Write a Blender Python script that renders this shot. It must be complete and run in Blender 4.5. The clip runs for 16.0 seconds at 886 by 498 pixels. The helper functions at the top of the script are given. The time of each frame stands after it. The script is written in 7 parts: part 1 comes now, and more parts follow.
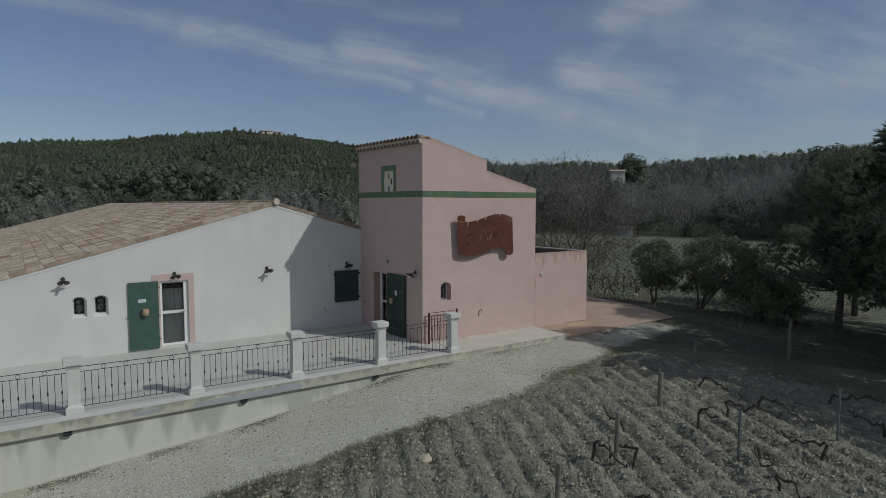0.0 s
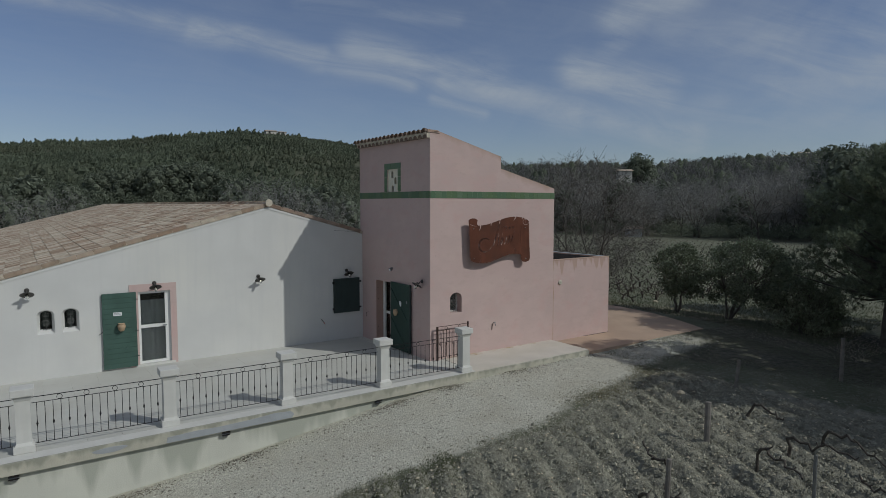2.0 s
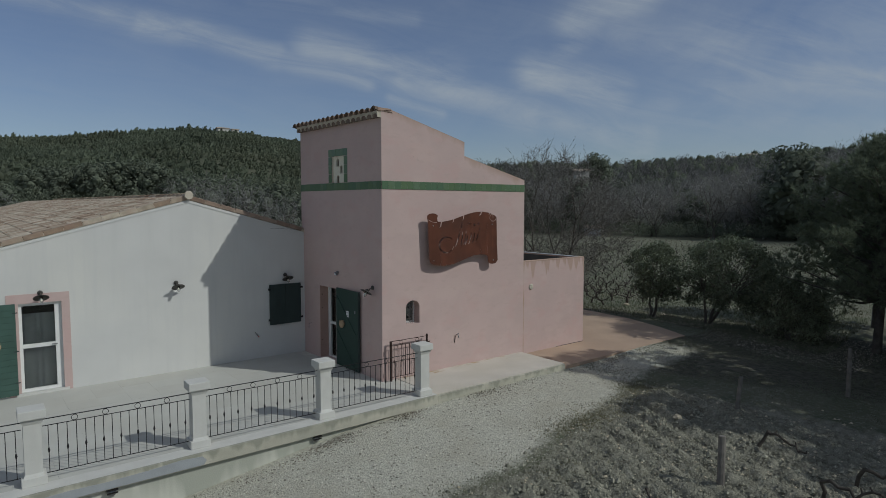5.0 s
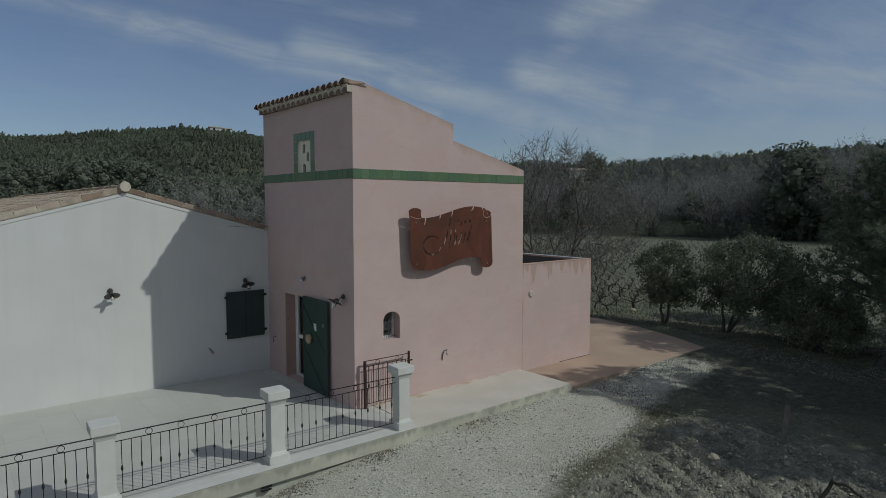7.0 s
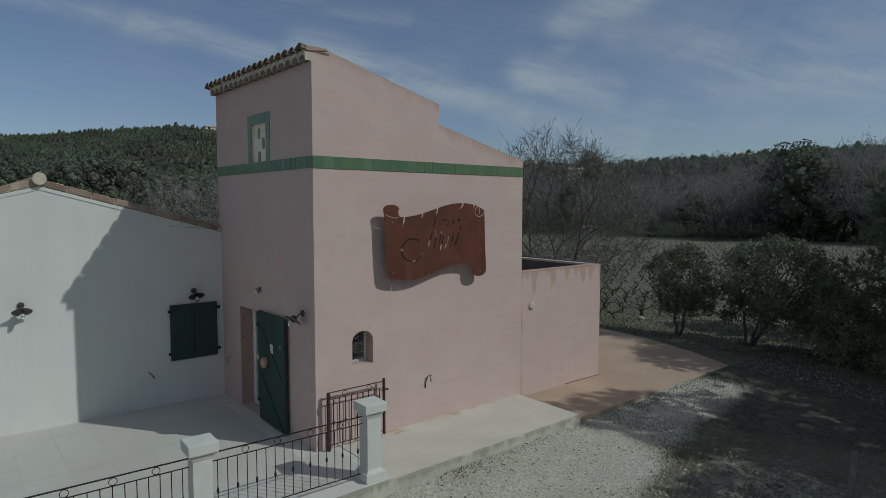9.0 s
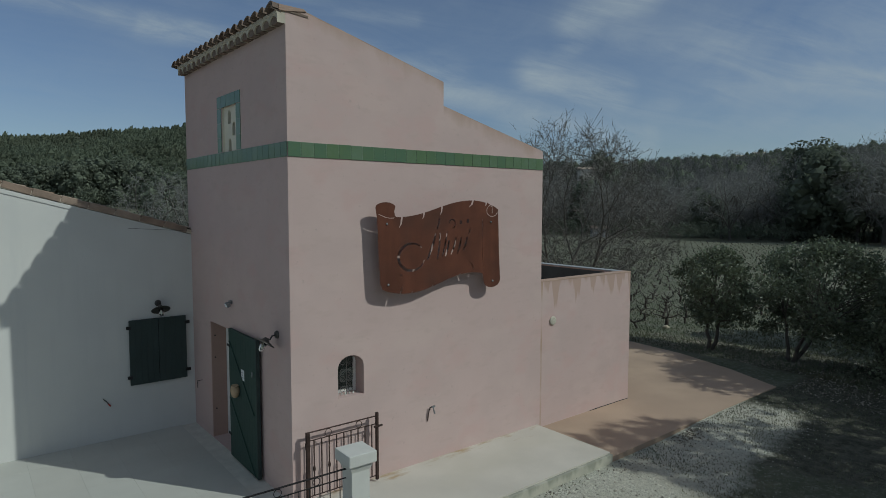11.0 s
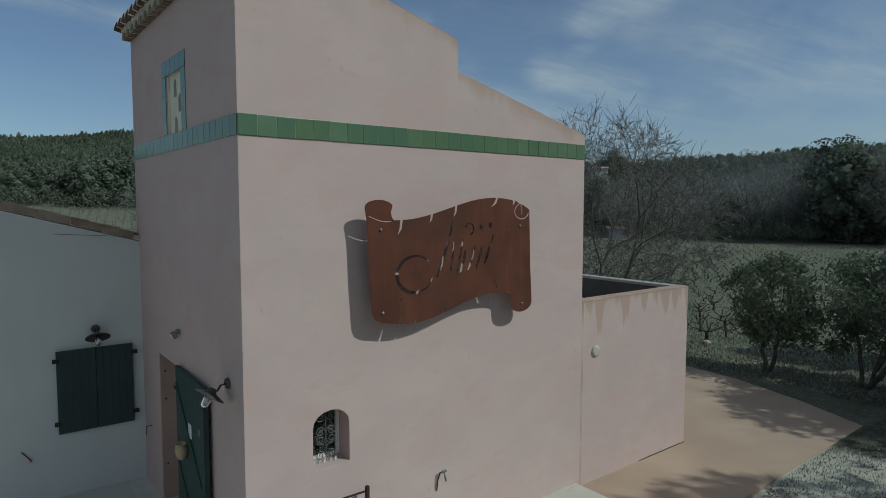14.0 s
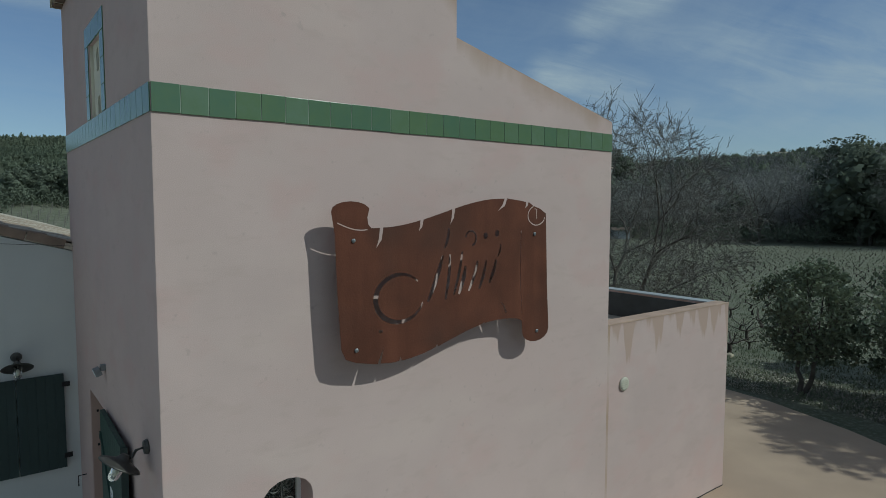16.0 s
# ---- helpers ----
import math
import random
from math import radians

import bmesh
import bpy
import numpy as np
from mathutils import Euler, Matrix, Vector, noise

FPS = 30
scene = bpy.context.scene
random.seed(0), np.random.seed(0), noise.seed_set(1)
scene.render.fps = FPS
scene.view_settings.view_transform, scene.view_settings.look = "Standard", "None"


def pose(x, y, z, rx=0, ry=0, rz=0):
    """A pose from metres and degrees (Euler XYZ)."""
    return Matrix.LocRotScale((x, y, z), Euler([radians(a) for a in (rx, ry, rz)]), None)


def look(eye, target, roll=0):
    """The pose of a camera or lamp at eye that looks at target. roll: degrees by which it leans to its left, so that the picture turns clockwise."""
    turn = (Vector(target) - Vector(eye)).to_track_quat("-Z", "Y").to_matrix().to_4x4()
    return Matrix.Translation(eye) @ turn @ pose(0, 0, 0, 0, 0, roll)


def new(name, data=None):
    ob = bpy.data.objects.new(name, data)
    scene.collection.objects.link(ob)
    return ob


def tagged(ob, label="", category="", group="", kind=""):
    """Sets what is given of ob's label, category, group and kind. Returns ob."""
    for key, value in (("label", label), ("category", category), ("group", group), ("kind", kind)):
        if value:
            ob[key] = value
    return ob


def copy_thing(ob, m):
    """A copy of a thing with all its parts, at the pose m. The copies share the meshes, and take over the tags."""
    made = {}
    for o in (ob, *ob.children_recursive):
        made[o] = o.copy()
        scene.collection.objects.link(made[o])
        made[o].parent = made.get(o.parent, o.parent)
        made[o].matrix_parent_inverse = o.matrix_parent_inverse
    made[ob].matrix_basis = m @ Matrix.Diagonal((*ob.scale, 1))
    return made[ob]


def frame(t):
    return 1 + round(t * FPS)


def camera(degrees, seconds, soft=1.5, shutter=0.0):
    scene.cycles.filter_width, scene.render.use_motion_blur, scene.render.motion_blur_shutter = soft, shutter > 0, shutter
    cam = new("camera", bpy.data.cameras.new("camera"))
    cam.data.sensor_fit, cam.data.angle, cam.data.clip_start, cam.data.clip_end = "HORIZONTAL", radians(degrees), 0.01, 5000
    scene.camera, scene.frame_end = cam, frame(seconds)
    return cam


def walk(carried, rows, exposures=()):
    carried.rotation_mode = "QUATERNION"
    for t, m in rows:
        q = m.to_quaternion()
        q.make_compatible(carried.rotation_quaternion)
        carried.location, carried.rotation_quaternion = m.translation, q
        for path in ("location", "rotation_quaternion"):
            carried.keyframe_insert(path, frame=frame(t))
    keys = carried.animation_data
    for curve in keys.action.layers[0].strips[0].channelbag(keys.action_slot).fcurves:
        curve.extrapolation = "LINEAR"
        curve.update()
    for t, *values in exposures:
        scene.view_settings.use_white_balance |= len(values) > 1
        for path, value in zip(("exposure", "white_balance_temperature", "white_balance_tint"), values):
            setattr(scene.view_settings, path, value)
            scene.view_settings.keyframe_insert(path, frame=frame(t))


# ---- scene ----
cam = camera(72.2, 16.0, soft=0.6)
METRES, EYE, TILT, LEAN, TURN = 15.789, 4.63, 0.0, 0.0, -35.2
ROWS = [
    (0.0, 0.0, 0.0, 0.0, 0.0, -4.18, -0.07),
    (0.5, -0.0017, 0.0365, 0.0011, 0.46, -4.18, -0.07),
    (1.0, -0.0036, 0.0707, 0.0023, 0.96, -4.2, -0.06),
    (1.5, -0.0065, 0.1016, 0.0028, 0.51, -4.2, -0.05),
    (2.0, -0.0109, 0.1295, 0.0034, 0.39, -4.18, -0.05),
    (2.5, -0.0129, 0.1562, 0.0031, -0.31, -4.18, -0.08),
    (3.0, -0.0144, 0.1825, 0.0014, -1.53, -4.18, -0.1),
    (3.5, -0.0144, 0.2089, -0.0005, -2.35, -4.19, -0.11),
    (4.0, -0.0129, 0.2364, -0.0032, -2.91, -4.19, -0.12),
    (6.5, 0.012, 0.4187, -0.0161, -3.92, -4.17, -0.1),
    (7.0, 0.019, 0.4604, -0.0185, -4.01, -4.17, -0.09),
    (7.5, 0.026, 0.5021, -0.0199, -4.07, -4.17, -0.1),
    (8.0, 0.0334, 0.5403, -0.0211, -4.13, -4.18, -0.12),
    (8.5, 0.0412, 0.5757, -0.0224, -4.2, -4.17, -0.1),
    (9.0, 0.0469, 0.61, -0.0231, -4.26, -4.16, -0.11),
    (11.5, 0.0609, 0.7613, -0.026, -3.19, -4.15, -0.09),
    (12.0, 0.0629, 0.7878, -0.025, -2.96, -4.17, -0.08),
    (12.5, 0.064, 0.8138, -0.0252, -2.8, -4.15, -0.07),
    (13.0, 0.0646, 0.8391, -0.0259, -2.64, -4.13, -0.06),
    (13.5, 0.0647, 0.8648, -0.0266, -2.53, -4.11, -0.06),
    (14.0, 0.0659, 0.8903, -0.0269, -2.42, -4.11, -0.06),
    (14.5, 0.0666, 0.9157, -0.0271, -2.32, -4.09, -0.06),
    (15.0, 0.0699, 0.9404, -0.0274, -2.25, -4.07, -0.05),
    (15.5, 0.0725, 0.9665, -0.0266, -2.19, -4.06, -0.09),
    (16.0, 0.0756, 0.992, -0.0254, -2.14, -4.07, -0.1),
]
walk(cam, [(t, pose(0, 0, EYE, TILT, LEAN, TURN) @ pose(METRES * x, METRES * y, METRES * z, 90 + pitch, roll, yaw)) for t, x, y, z, yaw, pitch, roll in ROWS],
     exposures=[(0.0, -0.75, 6200, 6), (4.0, -0.75, 6170, 5), (8.0, -0.79, 6080, 1), (12.5, -0.66, 5920, -5), (16.0, -0.57, 5750, -9)])

# ---------------------------------------------------------------- light
SUN = Vector((0.697, -1.0, 1.045)).normalized()
world = bpy.data.worlds.new("sky")
scene.world = world
world.use_nodes = True


def sky_nodes():
    nt = world.node_tree
    nt.nodes.clear()
    N, L = nt.nodes.new, nt.links.new
    sky = N("ShaderNodeTexSky")
    sky.sky_type, sky.sun_disc = "NISHITA", False
    sky.sun_elevation, sky.sun_rotation = math.asin(SUN.z), math.atan2(SUN.x, SUN.y)
    sky.altitude, sky.air_density, sky.dust_density, sky.ozone_density = 200, 1.0, 0.3, 3.2
    co = N("ShaderNodeTexCoord")
    sep = N("ShaderNodeSeparateXYZ")
    L(co.outputs["Generated"], sep.inputs[0])

    def m(op, a, b=None, c=None):
        n = N("ShaderNodeMath")
        n.operation = op
        for i, v in enumerate((a, b, c)):
            if v is None:
                continue
            if isinstance(v, (int, float)):
                n.inputs[i].default_value = v
            else:
                L(v, n.inputs[i])
        return n.outputs[0]

    # directions laid out on a plane that faces north-east: u to the east, v up
    north = (math.sin(radians(35.2)), math.cos(radians(35.2)))
    ahead = m("ADD", m("MULTIPLY", sep.outputs[0], north[0]), m("MULTIPLY", sep.outputs[1], north[1]))
    depth = m("MAXIMUM", ahead, 0.05)
    u = m("DIVIDE", m("SUBTRACT", m("MULTIPLY", sep.outputs[0], north[1]), m("MULTIPLY", sep.outputs[1], north[0])), depth)
    v = m("DIVIDE", sep.outputs[2], depth)
    place = N("ShaderNodeCombineXYZ")
    L(u, place.inputs[0])
    L(v, place.inputs[1])

    def noise(su, sv, lean, detail, rough, warp, seed):
        """Fibres that run along a direction of the given slope."""
        along = m("MULTIPLY", m("ADD", u, m("MULTIPLY", v, lean)), su)
        across = m("MULTIPLY", m("SUBTRACT", v, m("MULTIPLY", u, lean)), sv)
        at = N("ShaderNodeCombineXYZ")
        L(along, at.inputs[0])
        L(across, at.inputs[1])
        at.inputs[2].default_value = seed
        n = N("ShaderNodeTexNoise")
        n.inputs["Scale"].default_value, n.inputs["Detail"].default_value = 1.0, detail
        n.inputs["Roughness"].default_value, n.inputs["Distortion"].default_value = rough, warp
        L(at.outputs[0], n.inputs["Vector"])
        return n.outputs[0]

    def vec(op, a, b=None):
        n = N("ShaderNodeVectorMath")
        n.operation = op
        for i, w in enumerate((a, b)):
            if w is None:
                continue
            if isinstance(w, tuple):
                n.inputs[i].default_value = w
            else:
                L(w, n.inputs[i])
        return n

    # cirrus: long streaks from (u, v) to (u, v), width, weight
    shift = noise(2.2, 5.0, -0.2, 3, 0.5, 0.0, 3.0)
    bent = vec("ADD", place.outputs[0], None)
    push = N("ShaderNodeCombineXYZ")
    L(m("MULTIPLY", m("SUBTRACT", shift, 0.5), 0.07), push.inputs[1])
    L(push.outputs[0], bent.inputs[1])
    total = None
    for a, b, c, d, wide, weight in (
            (-0.70, 0.348, -0.413, 0.284, 0.0167, 0.40), (-0.413, 0.284, -0.204, 0.240, 0.0167, 0.52), (-0.223, 0.245, -0.059, 0.194, 0.0140, 0.42),
            (-0.15, 0.252, 0.069, 0.203, 0.0279, 0.50), (-0.004, 0.203, 0.207, 0.146, 0.0223, 0.55), (0.161, 0.158, 0.401, 0.115, 0.0205, 0.42),
            (0.206, 0.212, 0.353, 0.181, 0.0251, 0.55), (0.233, 0.216, 0.305, 0.292, 0.0220, 0.28), (0.277, 0.297, 0.385, 0.341, 0.0316, 0.38),
            (0.35, 0.283, 0.563, 0.194, 0.0350, 0.22), (0.535, 0.203, 0.90, 0.223, 0.0400, 0.36), (0.488, 0.253, 0.95, 0.319, 0.0500, 0.26),
            (-0.022, 0.167, 0.06, 0.143, 0.0093, 0.35), (0.409, 0.138, 0.90, 0.117, 0.0200, 0.20), (-0.239, 0.331, 0.014, 0.306, 0.0149, 0.22), (0.271, 0.149, 0.436, 0.158, 0.0205, 0.25)):
        ab = Vector((c - a, d - b, 0))
        pa = vec("SUBTRACT", bent.outputs[0], (a, b, 0))
        t = m("MINIMUM", m("MAXIMUM", m("DIVIDE", vec("DOT_PRODUCT", pa.outputs[0], tuple(ab)).outputs["Value"], ab.length_squared), 0.0), 1.0)
        foot = N("ShaderNodeVectorMath")
        foot.operation = "SCALE"
        foot.inputs[0].default_value = ab
        L(t, foot.inputs["Scale"])
        gap = m("DIVIDE", vec("LENGTH", vec("SUBTRACT", pa.outputs[0], foot.outputs[0]).outputs[0]).outputs["Value"], wide * 1.25)
        puff = m("MULTIPLY", m("POWER", 2.718, m("MULTIPLY", m("MULTIPLY", gap, gap), -1.0)), weight)
        total = puff if total is None else m("SMOOTH_MAX", total, puff, 0.12)
    fibre = noise(4.0, 24.0, -0.2, 10, 0.66, 0.9, 0.0)
    soft = noise(3.0, 6.0, 0.3, 8, 0.6, 0.6, 7.0)
    grain = m("ADD", m("MULTIPLY", fibre, 1.0), m("MULTIPLY", soft, 0.5))
    wisps = m("MAXIMUM", m("MULTIPLY", m("SUBTRACT", grain, 0.46), 2.3), 0.0)
    veil = m("MULTIPLY", m("MINIMUM", m("MAXIMUM", m("ADD", m("MULTIPLY", u, 0.5), 0.12), 0.05), 0.35), m("MAXIMUM", m("SUBTRACT", soft, 0.33), 0.0))
    cloud = m("MULTIPLY", m("ADD", m("MULTIPLY", total, wisps), veil), m("GREATER_THAN", ahead, 0.05))
    # unseen thin cirrus added over the southern sky to brighten the fill light
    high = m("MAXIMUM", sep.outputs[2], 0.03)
    south_fill = m("MULTIPLY", m("MINIMUM", m("MAXIMUM", m("MULTIPLY", m("SUBTRACT", 0.8, m("DIVIDE", sep.outputs[1], high)), 0.5), 0.0), 1.0), 0.40)
    amount = m("MINIMUM", m("ADD", m("MULTIPLY", cloud, 1.4), south_fill), 0.85)
    mix = N("ShaderNodeMixRGB")
    L(amount, mix.inputs[0])
    hsv = N("ShaderNodeHueSaturation")
    hsv.inputs["Saturation"].default_value, hsv.inputs["Hue"].default_value = 0.95, 0.515
    L(sky.outputs[0], hsv.inputs["Color"])
    # thin haze evens out the blue towards the horizon
    level = N("ShaderNodeMapRange")
    level.inputs["From Min"].default_value, level.inputs["From Max"].default_value = 0.0, 0.42
    L(sep.outputs[2], level.inputs["Value"])
    even, grade = N("ShaderNodeMixRGB"), N("ShaderNodeMixRGB")
    L(level.outputs[0], grade.inputs[0])
    grade.inputs[1].default_value, grade.inputs[2].default_value = (0.96, 0.935, 0.985, 1), (1.07, 1.085, 1.02, 1)
    even.blend_type, even.inputs[0].default_value = "MULTIPLY", 1.0
    L(hsv.outputs[0], even.inputs[1])
    L(grade.outputs[0], even.inputs[2])
    L(even.outputs[0], mix.inputs[1])
    mix.inputs[2].default_value = (5.6, 6.0, 6.6, 1)
    # grey veil added out of view, so that fill light turns less blue
    fill_veil = N("ShaderNodeMixRGB")
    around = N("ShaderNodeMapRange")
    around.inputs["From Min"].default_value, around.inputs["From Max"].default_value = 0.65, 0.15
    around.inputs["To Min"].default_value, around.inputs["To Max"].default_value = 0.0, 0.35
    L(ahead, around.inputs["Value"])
    L(around.outputs[0], fill_veil.inputs[0])
    L(mix.outputs[0], fill_veil.inputs[1])
    fill_veil.inputs[2].default_value = (3.9, 3.95, 4.0, 1)
    bg, out = N("ShaderNodeBackground"), N("ShaderNodeOutputWorld")
    bg.inputs[1].default_value = 0.097
    L(fill_veil.outputs[0], bg.inputs[0])
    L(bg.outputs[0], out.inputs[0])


sky_nodes()
sun_data = bpy.data.lights.new("sun", "SUN")
sun_data.energy, sun_data.angle, sun_data.color = 2.95, radians(0.5), (1.0, 0.96, 0.90)
sun = new("sun", sun_data)
sun.matrix_world = look(SUN * 60, (0, 0, 0))


# ---------------------------------------------------------------- materials
def material(name, base, rough=0.8, metal=0.0, vary=0.12, scale=4.0, fine=60.0, bump=0.1, bump_scale=None, tint=None, streaks=0.0, spec=0.3, random_tint=0.0, extra=None, island=0.0, thin=0.0):
    """A surface with colour variation at two scales and a fine relief."""
    mat = bpy.data.materials.new(name)
    mat.use_nodes = True
    nt = mat.node_tree
    N, L = nt.nodes.new, nt.links.new
    bsdf = nt.nodes["Principled BSDF"]
    bsdf.inputs["Metallic"].default_value = metal
    bsdf.inputs["Specular IOR Level"].default_value = spec
    geo = N("ShaderNodeNewGeometry")

    def noise_at(s, detail=5, stretch=None):
        n = N("ShaderNodeTexNoise")
        n.inputs["Scale"].default_value, n.inputs["Detail"].default_value = s, detail
        if stretch:
            mp = N("ShaderNodeMapping")
            mp.inputs["Scale"].default_value = stretch
            L(geo.outputs["Position"], mp.inputs[0])
            L(mp.outputs[0], n.inputs["Vector"])
        else:
            L(geo.outputs["Position"], n.inputs["Vector"])
        return n.outputs[0]

    def mixed(fac, a, b):
        x = N("ShaderNodeMixRGB")
        for i, v in enumerate((fac, a, b)):
            if isinstance(v, (int, float)):
                x.inputs[i].default_value = v
            elif isinstance(v, tuple):
                x.inputs[i].default_value = (*v, 1)
            else:
                L(v, x.inputs[i])
        return x.outputs[0]

    def ramp(sock, lo, hi):
        r = N("ShaderNodeMapRange")
        r.inputs["From Min"].default_value, r.inputs["From Max"].default_value = lo, hi
        L(sock, r.inputs["Value"])
        return r.outputs[0]

    base = tuple(base)
    dark = tuple(c * (1 - vary) for c in base)
    light = tuple(min(c * (1 + vary), 1.0) for c in base)
    big, small = noise_at(scale), noise_at(fine, 3)
    col = mixed(ramp(big, 0.35, 0.65), dark, light)
    if tint:
        col = mixed(ramp(noise_at(scale * 0.37, 6), 0.48, 0.72), col, tuple(tint))
    if streaks:
        col = mixed(ramp(noise_at(2.2, 6, (3.0, 3.0, 0.22)), 0.5, 0.85), col, tuple(c * (1 - streaks) for c in base))
    if random_tint:
        info = N("ShaderNodeObjectInfo")
        r = N("ShaderNodeValToRGB")
        r.color_ramp.elements[0].color = (*[1 - random_tint * c for c in (0.65, 0.85, 0.95)], 1)
        r.color_ramp.elements[1].color = (*[1 + random_tint * c for c in (0.5, 0.65, 0.75)], 1)
        r.color_ramp.elements.new(0.45).color = (1, 1, 1, 1)
        L(info.outputs["Random"], r.inputs[0])
        mul = N("ShaderNodeMixRGB")
        mul.blend_type, mul.inputs[0].default_value = "MULTIPLY", 1.0
        L(col, mul.inputs[1])
        L(r.outputs[0], mul.inputs[2])
        col = mul.outputs[0]
    if island:
        mul = N("ShaderNodeMixRGB")
        mul.blend_type, mul.inputs[0].default_value = "MULTIPLY", 1.0
        L(col, mul.inputs[1])
        rr = N("ShaderNodeMapRange")
        rr.inputs["To Min"].default_value, rr.inputs["To Max"].default_value = 1 - island, 1 + island
        L(geo.outputs["Random Per Island"], rr.inputs["Value"])
        L(rr.outputs[0], mul.inputs[2])
        col = mul.outputs[0]
    if extra:
        col = extra(N, L, geo, mixed, ramp, noise_at, col)
    grain = mixed(0.25, col, mixed(small, dark, light))
    L(grain, bsdf.inputs["Base Color"])
    rr = N("ShaderNodeMapRange")
    rr.inputs["To Min"].default_value, rr.inputs["To Max"].default_value = max(rough - 0.1, 0.02), min(rough + 0.1, 1)
    L(big, rr.inputs["Value"])
    L(rr.outputs[0], bsdf.inputs["Roughness"])
    if bump:
        b = N("ShaderNodeBump")
        b.inputs["Strength"].default_value, b.inputs["Distance"].default_value = 0.5, bump * 0.05
        L(noise_at(bump_scale or fine, 4), b.inputs["Height"])
        L(b.outputs[0], bsdf.inputs["Normal"])
    if thin:
        lit = N("ShaderNodeBsdfTranslucent")
        L(grain, lit.inputs["Color"])
        both = N("ShaderNodeMixShader")
        both.inputs[0].default_value = thin
        L(bsdf.outputs[0], both.inputs[1])
        L(lit.outputs[0], both.inputs[2])
        L(both.outputs[0], nt.nodes["Material Output"].inputs["Surface"])
    return mat


def stained(z0, z1, colour, sx=5.0, lo=0.5, hi=0.62):
    """Water streaks that run down from a ledge at height z1 to about z0."""
    def add(N, L, geo, mixed, ramp, noise_at, col):
        sep = N("ShaderNodeSeparateXYZ")
        L(geo.outputs["Position"], sep.inputs[0])
        fade = N("ShaderNodeMapRange")
        fade.inputs["From Min"].default_value, fade.inputs["From Max"].default_value = z0, z1
        fade.inputs["To Min"].default_value, fade.inputs["To Max"].default_value = -0.22, 0.16
        L(sep.outputs[2], fade.inputs["Value"])
        s = N("ShaderNodeMath")
        s.operation = "ADD"
        L(noise_at(sx, 3, (1.0, 1.0, 0.05)), s.inputs[0])
        L(fade.outputs[0], s.inputs[1])
        return mixed(ramp(s.outputs[0], lo, hi), col, colour)
    return add


def clouded(N, L, geo, mixed, ramp, noise_at, col):
    """Trowelled clouds of pinker and paler plaster."""
    part_ = N("ShaderNodeMath")
    part_.operation, part_.inputs[1].default_value = "MULTIPLY", 0.75
    L(ramp(noise_at(2.6, 8, (0.7, 0.7, 1.0)), 0.52, 0.66), part_.inputs[0])
    col = mixed(part_.outputs[0], col, (0.57, 0.40, 0.374))
    pale = N("ShaderNodeMath")
    pale.operation, pale.inputs[1].default_value = "MULTIPLY", 0.45
    L(ramp(noise_at(1.3, 9, (0.6, 0.6, 1.3)), 0.54, 0.66), pale.inputs[0])
    col = mixed(pale.outputs[0], col, (0.62, 0.49, 0.445))
    rub = N("ShaderNodeMath")
    rub.operation, rub.inputs[1].default_value = "MULTIPLY", 0.45
    L(ramp(noise_at(6.5, 9, (0.5, 0.5, 1.4)), 0.56, 0.70), rub.inputs[0])
    return mixed(rub.outputs[0], col, (0.50, 0.38, 0.345))


def annex_weather(N, L, geo, mixed, ramp, noise_at, col):
    """Streaks below the coping, and one rusty run in the corner beside the tower."""
    col = clouded(N, L, geo, mixed, ramp, noise_at, col)
    col = stained(1.9, 2.78, (0.45, 0.315, 0.25), 4.2, 0.52, 0.57)(N, L, geo, mixed, ramp, noise_at, col)
    sep, ab = N("ShaderNodeSeparateXYZ"), N("ShaderNodeMath")
    L(geo.outputs["Position"], sep.inputs[0])
    ab.operation, ab.inputs[1].default_value, ab.inputs[2].default_value = "COMPARE", 16.11, 0.022
    L(sep.outputs[0], ab.inputs[0])
    br = N("ShaderNodeMath")
    br.operation = "MULTIPLY"
    L(ab.outputs[0], br.inputs[0])
    L(ramp(noise_at(1.4, 5), 0.30, 0.62), br.inputs[1])
    return mixed(br.outputs[0], col, (0.40, 0.27, 0.17))


PINK = (0.565, 0.435, 0.408)
def edge_weather(N, L, geo, mixed, ramp, noise_at, col):
    """Brown rain stains that hang below the two sloping top edges of the tower front."""
    sep = N("ShaderNodeSeparateXYZ")
    L(geo.outputs["Position"], sep.inputs[0])

    def m(op, a, b):
        n = N("ShaderNodeMath")
        n.operation = op
        for i, v in enumerate((a, b)):
            if isinstance(v, (int, float)):
                n.inputs[i].default_value = v
            else:
                L(v, n.inputs[i])
        return n.outputs[0]

    col = clouded(N, L, geo, mixed, ramp, noise_at, col)
    up = m("SUBTRACT", 6.86 + 0.268 * 11.215, m("MULTIPLY", sep.outputs[0], 0.268))
    low = m("SUBTRACT", 5.82 + 0.246 * 13.695, m("MULTIPLY", sep.outputs[0], 0.246))
    east = m("GREATER_THAN", sep.outputs[0], 13.695)
    edge = m("ADD", m("MULTIPLY", up, m("SUBTRACT", 1.0, east)), m("MULTIPLY", low, east))
    d = m("ADD", m("SUBTRACT", edge, sep.outputs[2]), m("MULTIPLY", noise_at(3.2, 7, (1.0, 1.0, 0.35)), 0.55))
    col = mixed(ramp(d, 0.46, 0.20), col, (0.40, 0.275, 0.20))
    return mixed(ramp(noise_at(14, 8), 0.66, 0.78), col, (0.46, 0.35, 0.325))


